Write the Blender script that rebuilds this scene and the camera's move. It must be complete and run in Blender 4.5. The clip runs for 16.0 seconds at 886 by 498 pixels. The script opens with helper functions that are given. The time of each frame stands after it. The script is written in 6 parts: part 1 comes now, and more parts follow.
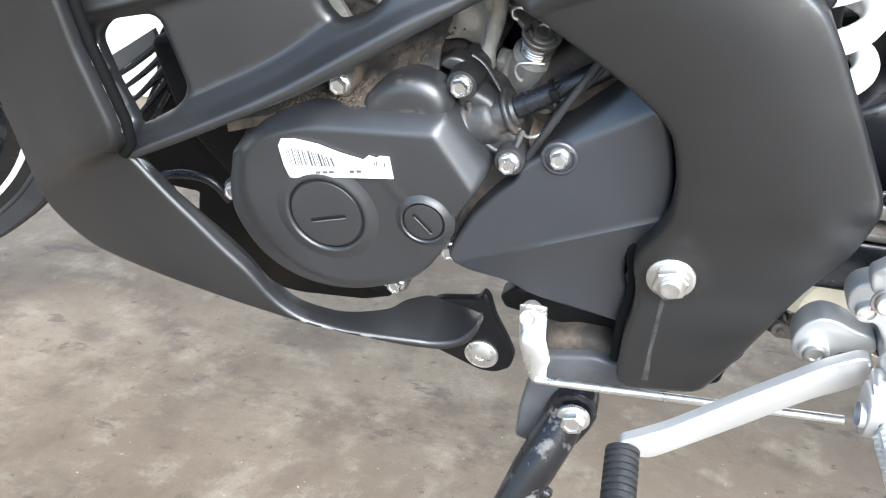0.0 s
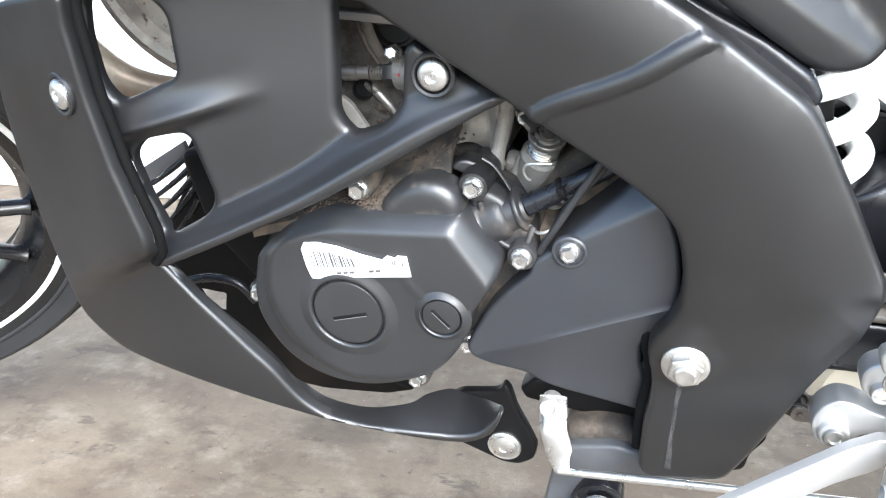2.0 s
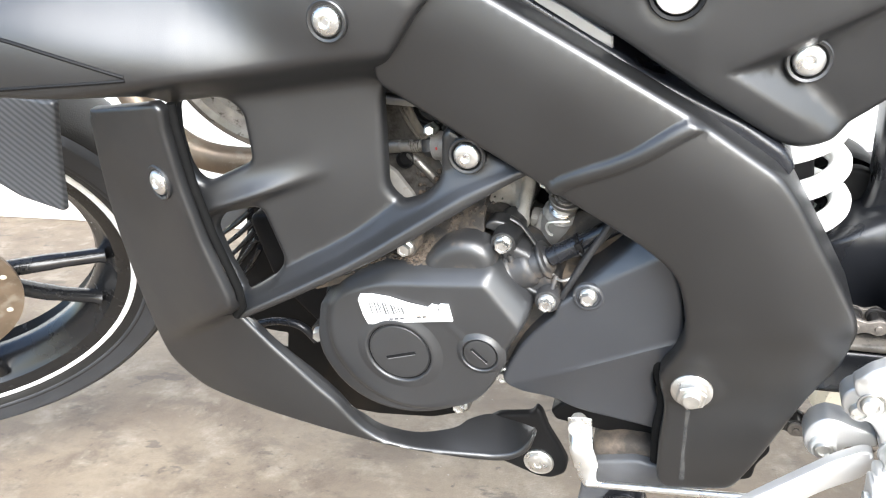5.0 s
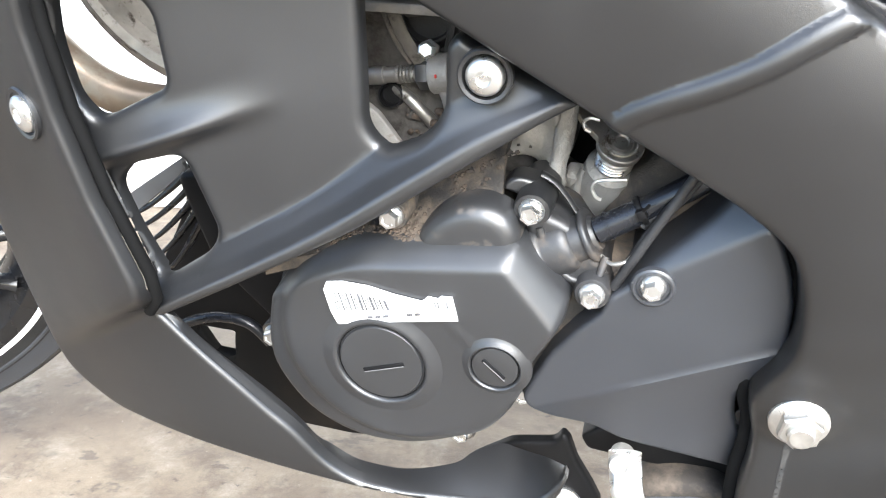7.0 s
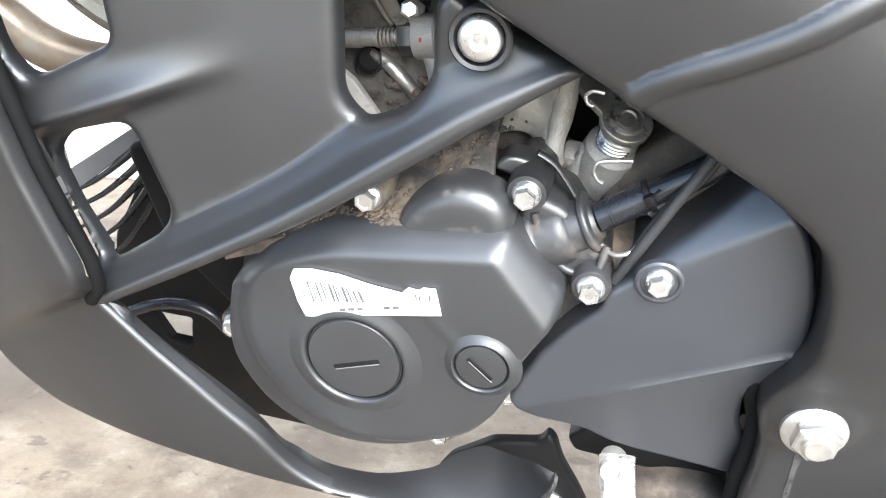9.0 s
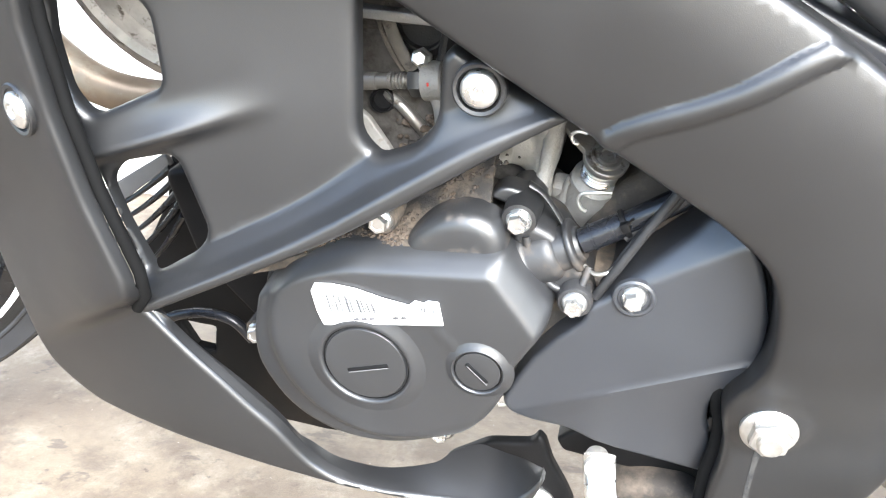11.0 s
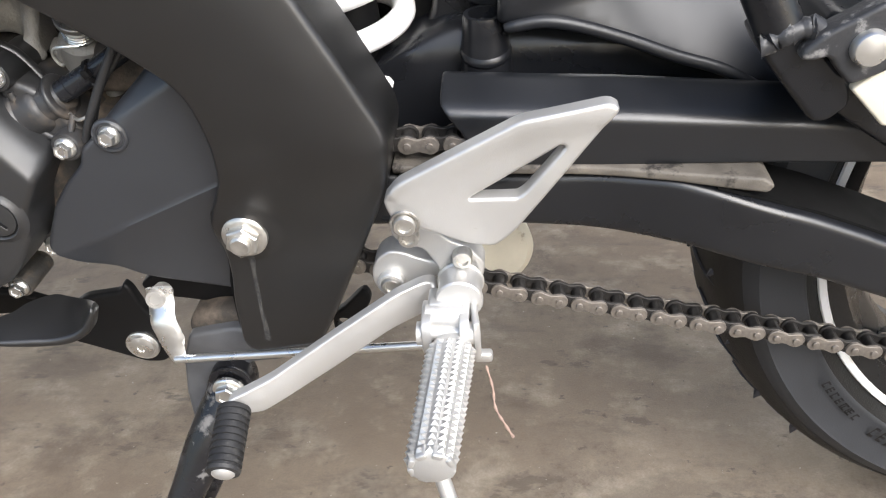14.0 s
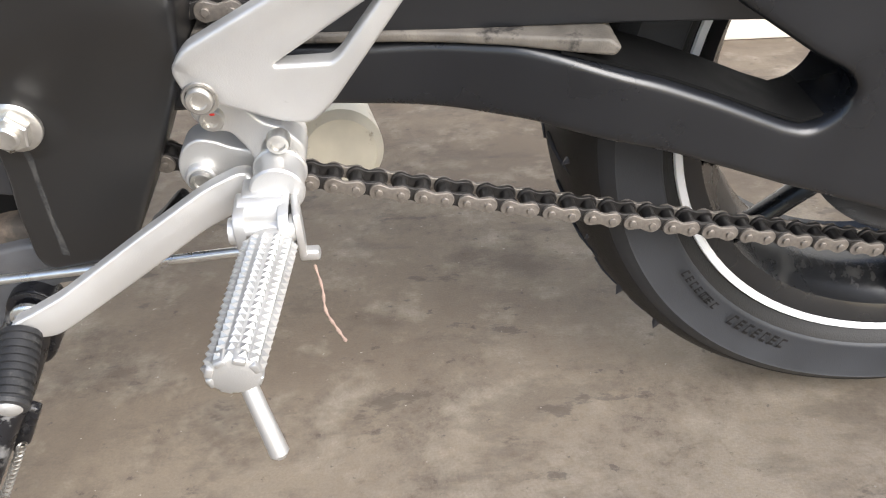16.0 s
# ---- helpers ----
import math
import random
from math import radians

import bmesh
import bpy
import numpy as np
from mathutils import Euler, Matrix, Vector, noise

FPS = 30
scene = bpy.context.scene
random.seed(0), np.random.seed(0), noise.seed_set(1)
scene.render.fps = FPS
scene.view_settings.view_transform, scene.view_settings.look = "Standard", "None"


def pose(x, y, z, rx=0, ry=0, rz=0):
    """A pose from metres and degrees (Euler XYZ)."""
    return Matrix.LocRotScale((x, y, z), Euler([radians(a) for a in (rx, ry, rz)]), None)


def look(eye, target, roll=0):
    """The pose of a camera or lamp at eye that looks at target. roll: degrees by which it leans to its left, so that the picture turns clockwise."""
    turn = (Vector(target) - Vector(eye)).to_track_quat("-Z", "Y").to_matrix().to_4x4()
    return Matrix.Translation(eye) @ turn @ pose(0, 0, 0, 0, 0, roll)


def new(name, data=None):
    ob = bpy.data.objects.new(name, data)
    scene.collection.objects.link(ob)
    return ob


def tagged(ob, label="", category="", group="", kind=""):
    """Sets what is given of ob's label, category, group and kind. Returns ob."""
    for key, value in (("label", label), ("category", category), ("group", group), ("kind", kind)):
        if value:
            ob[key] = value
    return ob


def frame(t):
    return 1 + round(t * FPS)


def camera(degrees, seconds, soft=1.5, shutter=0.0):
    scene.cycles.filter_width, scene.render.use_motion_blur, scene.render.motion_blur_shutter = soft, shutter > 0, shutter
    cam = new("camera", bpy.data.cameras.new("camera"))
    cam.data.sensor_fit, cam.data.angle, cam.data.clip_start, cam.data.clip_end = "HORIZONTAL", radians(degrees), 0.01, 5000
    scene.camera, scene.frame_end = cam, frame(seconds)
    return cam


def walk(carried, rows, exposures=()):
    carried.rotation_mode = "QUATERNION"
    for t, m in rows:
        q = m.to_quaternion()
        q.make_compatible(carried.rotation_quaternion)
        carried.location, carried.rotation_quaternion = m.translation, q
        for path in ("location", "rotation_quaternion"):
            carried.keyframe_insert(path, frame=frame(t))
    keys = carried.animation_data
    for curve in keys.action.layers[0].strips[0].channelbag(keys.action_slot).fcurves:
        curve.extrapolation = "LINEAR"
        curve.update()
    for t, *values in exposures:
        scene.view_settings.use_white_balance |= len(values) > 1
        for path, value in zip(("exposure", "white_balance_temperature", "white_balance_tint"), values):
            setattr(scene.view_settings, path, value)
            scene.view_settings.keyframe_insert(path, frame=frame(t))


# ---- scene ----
# The world: x runs to the rear of the motorcycle, y away from the viewer, z up, metres. The ground is z = 0.
cam = camera(58.7, 16.0, soft=1.15)
ROWS = [
    (0, -0.0167, -0.6039, 0.5273, 65.05, -0.82, 16.00),
    (0.5, -0.0131, -0.5986, 0.5213, 67.32, -0.33, 16.14),
    (1, -0.0141, -0.5987, 0.5248, 69.09, 0.04, 16.62),
    (1.5, -0.0150, -0.6091, 0.5333, 70.49, 0.59, 16.66),
    (2, -0.0087, -0.6157, 0.5379, 71.41, 1.59, 16.93),
    (2.5, 0.0018, -0.6200, 0.5456, 73.15, 2.32, 17.73),
    (3, 0.0080, -0.6373, 0.5611, 76.53, 2.71, 18.94),
    (3.5, 0.0106, -0.6631, 0.5839, 77.71, 3.51, 19.56),
    (4, 0.0088, -0.6768, 0.5947, 76.60, 3.90, 19.54),
    (4.5, 0.0093, -0.6824, 0.5914, 73.32, 4.12, 19.26),
    (4.7, 0.0098, -0.6827, 0.5905, 72.59, 4.18, 18.85),
    (6.8, -0.0462, -0.5604, 0.5396, 71.25, 3.40, 16.96),
    (7, -0.0535, -0.5436, 0.5324, 71.10, 3.25, 16.84),
    (7.5, -0.0642, -0.5213, 0.5199, 69.64, 2.64, 15.72),
    (8, -0.0656, -0.5065, 0.5147, 68.95, 2.18, 15.14),
    (8.5, -0.0678, -0.5041, 0.5187, 68.73, 1.96, 15.22),
    (8.7, -0.0721, -0.5054, 0.5203, 68.98, 1.73, 14.93),
    (10.8, -0.0671, -0.5394, 0.5426, 70.02, 1.05, 15.17),
    (11, -0.0598, -0.5504, 0.5414, 70.47, 1.02, 15.34),
    (11.5, -0.0239, -0.5603, 0.5292, 71.11, 0.42, 14.25),
    (12, 0.0217, -0.5667, 0.5047, 70.45, 0.11, 12.75),
    (12.5, 0.0655, -0.5584, 0.4958, 68.48, 0.90, 9.36),
    (13, 0.0968, -0.5760, 0.5098, 66.50, 2.24, 6.95),
    (13.5, 0.1230, -0.5976, 0.5183, 65.62, 3.25, 5.22),
    (14, 0.1557, -0.5984, 0.5066, 65.18, 3.74, 4.46),
    (14.5, 0.1416, -0.5972, 0.4757, 62.85, 2.97, 2.70),
    (15, 0.1416, -0.5959, 0.4660, 60.45, 2.65, 1.93),
    (15.5, 0.1652, -0.5887, 0.4690, 59.95, 2.57, 0.60),
    (16, 0.1843, -0.5638, 0.4591, 60.11, 2.55, -3.87),
]
EXPOSURES = [
    (0.0, 1.65, 6250, 9), (2.5, 1.85, 6300, 10), (4.5, 1.90, 6650, 10), (7.0, 2.20, 6500, 10), (8.5, 2.25, 6450, 10), (11.0, 2.55, 6500, 10),
    (11.5, 2.50, 6500, 10), (12.0, 1.90, 6600, 10), (12.5, 1.25, 6800, 11), (13.0, 1.05, 6850, 12), (14.0, 1.00, 6900, 13), (16.0, 1.02, 6900, 13),
]
walk(cam, [(t, pose(x, y, z, rx, ry, rz)) for t, x, y, z, rx, ry, rz in ROWS], EXPOSURES)
# ---- light ----
world = bpy.data.worlds.new("sky")
scene.world = world
world.use_nodes = True
wn = world.node_tree.nodes
sky = wn.new("ShaderNodeTexSky")
sky.sky_type = "NISHITA"
sky.sun_disc = False
SUN_UP, SUN_TURN = 35, 147
sky.sun_elevation, sky.sun_rotation = radians(SUN_UP), radians(SUN_TURN)
sky.dust_density, sky.ozone_density = 1.0, 1.0
world.node_tree.links.new(sky.outputs[0], wn["Background"].inputs[0])
wn["Background"].inputs[1].default_value = 0.14
sun = new("sun", bpy.data.lights.new("sun", "SUN"))
sun.data.energy, sun.data.angle, sun.data.color = 3.2, radians(48), (0.95, 0.98, 1.0)
sun.matrix_world = look((1.30, -2.00, 1.65), (0, 0, 0))

# ---- materials ----


def material(name, base, rough=0.5, metal=0.0, vary=0.15, scale=40.0, grain=0.0, grain_scale=900.0, stain=None, stain_scale=12.0, stain_at=0.62, stain_soft=0.12, coat=0.0, spec=0.5):
    """A painted, cast or moulded surface: base colour with variation at two scales, fine relief, and stains of their own shape."""
    m = bpy.data.materials.new(name)
    m.use_nodes = True
    n, l = m.node_tree.nodes, m.node_tree.links
    b = n["Principled BSDF"]
    b.inputs["Metallic"].default_value = metal
    b.inputs["Coat Weight"].default_value = coat
    b.inputs["Specular IOR Level"].default_value = spec
    co = n.new("ShaderNodeTexCoord")
    big = n.new("ShaderNodeTexNoise")
    big.inputs["Scale"].default_value, big.inputs["Detail"].default_value = scale, 5
    l.new(co.outputs["Object"], big.inputs["Vector"])
    ramp = n.new("ShaderNodeMapRange")
    ramp.inputs["From Min"].default_value, ramp.inputs["From Max"].default_value = 0.3, 0.7
    ramp.inputs["To Min"].default_value, ramp.inputs["To Max"].default_value = 1 - vary, 1 + vary
    l.new(big.outputs["Fac"], ramp.inputs["Value"])
    tint = n.new("ShaderNodeVectorMath")
    tint.operation = "SCALE"
    tint.inputs[0].default_value = base
    l.new(ramp.outputs[0], tint.inputs["Scale"])
    colour = tint.outputs[0]
    rg = n.new("ShaderNodeMapRange")
    rg.inputs["From Min"].default_value, rg.inputs["From Max"].default_value = 0.3, 0.7
    rg.inputs["To Min"].default_value, rg.inputs["To Max"].default_value = max(0.02, rough - 0.06), min(1, rough + 0.06)
    l.new(big.outputs["Fac"], rg.inputs["Value"])
    roughness = rg.outputs[0]
    if stain:
        sn = n.new("ShaderNodeTexNoise")
        sn.inputs["Scale"].default_value, sn.inputs["Detail"].default_value, sn.inputs["Roughness"].default_value = stain_scale, 9, 0.68
        l.new(co.outputs["Object"], sn.inputs["Vector"])
        mask = n.new("ShaderNodeMapRange")
        mask.inputs["From Min"].default_value, mask.inputs["From Max"].default_value = stain_at, stain_at + stain_soft
        l.new(sn.outputs["Fac"], mask.inputs["Value"])
        mix = n.new("ShaderNodeMix")
        mix.data_type = "RGBA"
        l.new(mask.outputs[0], mix.inputs["Factor"])
        l.new(colour, mix.inputs["A"])
        mix.inputs["B"].default_value = (*stain, 1)
        colour = mix.outputs["Result"]
        rmix = n.new("ShaderNodeMix")
        l.new(mask.outputs[0], rmix.inputs["Factor"])
        l.new(roughness, rmix.inputs["A"])
        rmix.inputs["B"].default_value = 0.9
        roughness = rmix.outputs["Result"]
    l.new(colour, b.inputs["Base Color"])
    l.new(roughness, b.inputs["Roughness"])
    if grain:
        fine = n.new("ShaderNodeTexNoise")
        fine.inputs["Scale"].default_value, fine.inputs["Detail"].default_value = grain_scale, 3
        l.new(co.outputs["Object"], fine.inputs["Vector"])
        bump = n.new("ShaderNodeBump")
        bump.inputs["Strength"].default_value, bump.inputs["Distance"].default_value = grain, 0.001
        l.new(fine.outputs["Fac"], bump.inputs["Height"])
        l.new(bump.outputs["Normal"], b.inputs["Normal"])
    return m


PLASTIC = material("satin_black_plastic", (0.0105, 0.0108, 0.0116), 0.41, vary=0.06, scale=14, grain=0.07, grain_scale=2600, stain=(0.10, 0.095, 0.085), stain_scale=60, stain_at=0.72, spec=1.0)
COWL = material("satin_black_cowl", (0.0098, 0.0098, 0.0102), 0.38, vary=0.06, scale=14, grain=0.07, grain_scale=2600, stain=(0.10, 0.09, 0.08), stain_scale=50, stain_at=0.70, spec=0.9)
SEATPLASTIC = material("textured_black_plastic", (0.0125, 0.0128, 0.0135), 0.40, vary=0.05, scale=20, grain=0.06, grain_scale=1800, spec=0.8)
FRAMEPAINT = material("satin_black_frame_paint", (0.01, 0.0099, 0.0101), 0.37, metal=0.0, vary=0.08, scale=18, grain=0.10, grain_scale=3000, stain=(0.10, 0.09, 0.08), stain_scale=70, stain_at=0.73, spec=0.88)
SLATE = material("slate_black_cover_paint", (0.023, 0.0255, 0.0305), 0.40, vary=0.06, scale=22, grain=0.10, grain_scale=2600, stain=(0.10, 0.09, 0.08), stain_scale=80, stain_at=0.73, spec=1.0)
COVERPAINT = material("graphite_engine_paint", (0.0182, 0.0187, 0.02), 0.42, metal=0.0, vary=0.07, scale=22, grain=0.10, grain_scale=2600, stain=(0.12, 0.10, 0.08), stain_scale=45, stain_at=0.70, spec=1.0)
FILMPAINT = material("dusty_graphite_engine_paint", (0.0182, 0.0185, 0.0195), 0.42, metal=0.0, vary=0.07, scale=22, grain=0.10, grain_scale=2600, stain=(0.085, 0.068, 0.052), stain_scale=60, stain_at=0.56, stain_soft=0.14, spec=1.0)
DUSTY = material("dusty_engine_casting", (0.032, 0.030, 0.028), 0.6, vary=0.15, scale=40, grain=0.4, grain_scale=600, stain=(0.15, 0.115, 0.083), stain_scale=38, stain_at=0.47, stain_soft=0.18)
# Lowered to near black so inner gaps look shaded; also for plain black parts.
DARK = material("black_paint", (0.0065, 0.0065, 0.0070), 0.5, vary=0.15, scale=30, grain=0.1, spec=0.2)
GLOSS = material("gloss_black_paint", (0.012, 0.013, 0.016), 0.28, vary=0.1, scale=20, grain=0.1, grain_scale=1200, stain=(0.09, 0.08, 0.07), stain_scale=90, stain_at=0.70)
ALLOY = material("satin_aluminium", (0.60, 0.592, 0.575), 0.42, metal=0.7, vary=0.05, scale=30, grain=0.15, grain_scale=1500, stain=(0.40, 0.37, 0.33), stain_scale=70, stain_at=0.70)
CAST = material("raw_cast_aluminium", (0.34, 0.325, 0.30), 0.5, metal=0.35, vary=0.2, scale=35, grain=0.6, grain_scale=500, stain=(0.22, 0.17, 0.12), stain_scale=40, stain_at=0.55, stain_soft=0.2)
ZINC = material("zinc_plated_steel", (0.80, 0.80, 0.78), 0.30, metal=0.95, vary=0.05, scale=120, grain=0.03, stain=(0.30, 0.24, 0.18), stain_scale=160, stain_at=0.70)
BOLTZINC = material("worn_zinc_bolt", (0.62, 0.60, 0.56), 0.36, metal=0.9, vary=0.15, scale=160, grain=0.05, stain=(0.16, 0.13, 0.10), stain_scale=190, stain_at=0.60)
STEEL = material("dull_steel", (0.42, 0.40, 0.37), 0.42, metal=0.9, vary=0.2, scale=90, grain=0.2, stain=(0.10, 0.08, 0.06), stain_scale=120, stain_at=0.55)
CHAINSTEEL = material("oily_chain_steel", (0.23, 0.205, 0.18), 0.45, metal=0.6, vary=0.25, scale=220, grain=0.3, stain=(0.08, 0.07, 0.06), stain_scale=240, stain_at=0.60)
CHAINDARK = material("greasy_chain_roller", (0.045, 0.042, 0.04), 0.45, metal=0.6, vary=0.3, scale=300)
RUBBER = material("black_rubber", (0.020, 0.020, 0.021), 0.55, vary=0.2, scale=60, grain=0.3, grain_scale=900, stain=(0.07, 0.068, 0.064), stain_scale=130, stain_at=0.58, stain_soft=0.15)
TYRE = material("tyre_rubber", (0.0105, 0.0102, 0.0100), 0.5, vary=0.25, scale=18, grain=0.35, grain_scale=700, stain=(0.050, 0.040, 0.031), stain_scale=16, stain_at=0.60, stain_soft=0.25, spec=0.3)
SIDEWALL = material("tyre_sidewall", (0.03, 0.032, 0.036), 0.5, vary=0.15, scale=25, grain=0.15, grain_scale=900, stain=(0.055, 0.050, 0.044), stain_scale=22, stain_at=0.60, stain_soft=0.25, spec=0.4)
RIMPAINT = material("gloss_black_rim", (0.008, 0.0082, 0.009), 0.25, vary=0.1, scale=20, stain=(0.05, 0.045, 0.038), stain_scale=25, stain_at=0.58, stain_soft=0.25)
WHITE = material("white_paint", (0.88, 0.88, 0.87), 0.32, vary=0.03, scale=30, stain=(0.5, 0.46, 0.4), stain_scale=60, stain_at=0.72)
PAPER = material("white_paper_label", (0.70, 0.70, 0.69), 0.6, vary=0.03, scale=90)
INK = material("black_print", (0.03, 0.03, 0.035), 0.6)
TORN = material("torn_label_backing", (0.62, 0.54, 0.42), 0.8, vary=0.15, scale=200)
BROWN = material("heat_browned_pipe", (0.235, 0.180, 0.130), 0.42, metal=0.6, vary=0.25, scale=30, stain=(0.35, 0.31, 0.25), stain_scale=40, stain_at=0.55)
TAN = material("worn_chain_slider", (0.115, 0.102, 0.086), 0.6, vary=0.4, scale=60, grain=0.3, stain=(0.022, 0.019, 0.017), stain_scale=55, stain_at=0.54, stain_soft=0.10)
CREAM = material("cream_enamel", (0.62, 0.58, 0.48), 0.5, vary=0.1, scale=40, stain=(0.25, 0.2, 0.14), stain_scale=60, stain_at=0.62)
THREAD = material("frayed_tan_thread", (0.36, 0.25, 0.20), 0.9, vary=0.2, scale=300)
STREAK = material("dried_drip", (0.045, 0.043, 0.040), 0.8, vary=0.3, scale=300, stain=(0.018, 0.018, 0.018), stain_scale=260, stain_at=0.44)
RED = material("red_paint_mark", (0.6, 0.03, 0.02), 0.6)
# Base blackened to paint the shade behind the cowl; the brown stain is dust.
DUSTSHADE = material("shade_blackened_dusty_plastic", (0.0045, 0.0042, 0.0040), 0.7, vary=0.2, scale=20, grain=0.2, stain=(0.026, 0.019, 0.014), stain_scale=14, stain_at=0.52, stain_soft=0.3, spec=0.15)
CRUST = material("crusted_road_dirt", (0.075, 0.055, 0.040), 0.95, vary=0.35, scale=120, grain=0.9, grain_scale=500, stain=(0.022, 0.020, 0.019), stain_scale=55, stain_at=0.45, stain_soft=0.12)
DUSTSHELF = material("dust_caked_ledge", (0.024, 0.0215, 0.019), 0.75, vary=0.25, scale=70, grain=0.6, grain_scale=500, stain=(0.105, 0.082, 0.061), stain_scale=42, stain_at=0.44, stain_soft=0.14)
DUSTPAINT = material("dust_filmed_engine_paint", (0.022, 0.022, 0.023), 0.45, vary=0.1, scale=40, grain=0.08, grain_scale=900, stain=(0.085, 0.067, 0.051), stain_scale=48, stain_at=0.5, stain_soft=0.16, spec=0.7)
CASTDULL = material("dull_grey_casting", (0.30, 0.288, 0.268), 0.55, metal=0.3, vary=0.2, scale=60, grain=0.5, grain_scale=700, stain=(0.16, 0.10, 0.06), stain_scale=60, stain_at=0.60, stain_soft=0.15)
SCUFFED = material("scuffed_black_enamel", (0.010, 0.010, 0.012), 0.27, vary=0.2, scale=40, grain=0.08, stain=(0.16, 0.155, 0.15), stain_scale=60, stain_at=0.575, stain_soft=0.08)
WELDED = material("worn_painted_weld", (0.030, 0.031, 0.034), 0.42, vary=0.2, scale=60, grain=0.2, grain_scale=500, stain=(0.20, 0.195, 0.19), stain_scale=110, stain_at=0.54, stain_soft=0.10)
SWINGPAINT = material("satin_black_swingarm_paint", (0.0085, 0.0094, 0.0116), 0.30, vary=0.1, scale=25, grain=0.05, grain_scale=1500, stain=(0.09, 0.085, 0.075), stain_scale=120, stain_at=0.70, spec=0.6)
SATIN = material("satin_black_moulding", (0.0085, 0.0092, 0.0112), 0.30, vary=0.12, scale=25, grain=0.05, grain_scale=1300, stain=(0.10, 0.095, 0.085), stain_scale=110, stain_at=0.69)
GUARD = material("satin_black_guard", (0.01, 0.011, 0.0132), 0.34, vary=0.10, scale=22, grain=0.08, grain_scale=1500, stain=(0.13, 0.125, 0.115), stain_scale=95, stain_at=0.71, spec=0.7)
HUGGER = material("satin_black_hugger", (0.009, 0.0102, 0.013), 0.4, vary=0.08, scale=20, grain=0.04, grain_scale=1500, stain=(0.07, 0.066, 0.06), stain_scale=110, stain_at=0.70, spec=0.65)
GREYPLASTIC = material("weathered_grey_plastic", (0.13, 0.13, 0.13), 0.5, vary=0.1, scale=40)
FADED = material("faded_print", (0.085, 0.085, 0.09), 0.6, vary=0.5, scale=500)
GREYSCUFF = material("scuffed_grey_enamel", (0.085, 0.087, 0.092), 0.45, vary=0.2, scale=50, grain=0.15, stain=(0.14, 0.13, 0.115), stain_scale=70, stain_at=0.62, stain_soft=0.15)
# Rubber trim colour, also used for sheets put in as deep shade.
RUBBERSHADE = material("deep_black_trim_and_shade", (0.004, 0.004, 0.004), 0.8, vary=0.2, scale=60, spec=0.15)
DUSTCASE = material("dust_caked_case", (0.045, 0.038, 0.032), 0.8, vary=0.25, scale=40, grain=0.4, grain_scale=600, stain=(0.16, 0.125, 0.095), stain_scale=30, stain_at=0.45, stain_soft=0.2)
# Dirt, with base and stain darkened to paint the shadows in the fairing gap.
HEADDIRTSHADE = material("dirty_shaded_head_casting", (0.085, 0.078, 0.070), 0.55, metal=0.2, vary=0.3, scale=45, grain=0.4, grain_scale=500, stain=(0.028, 0.022, 0.018), stain_scale=34, stain_at=0.47, stain_soft=0.14)
BLACKSLOT = material("slot_shadowed_metal", (0.06, 0.06, 0.06), 0.5, metal=0.5)


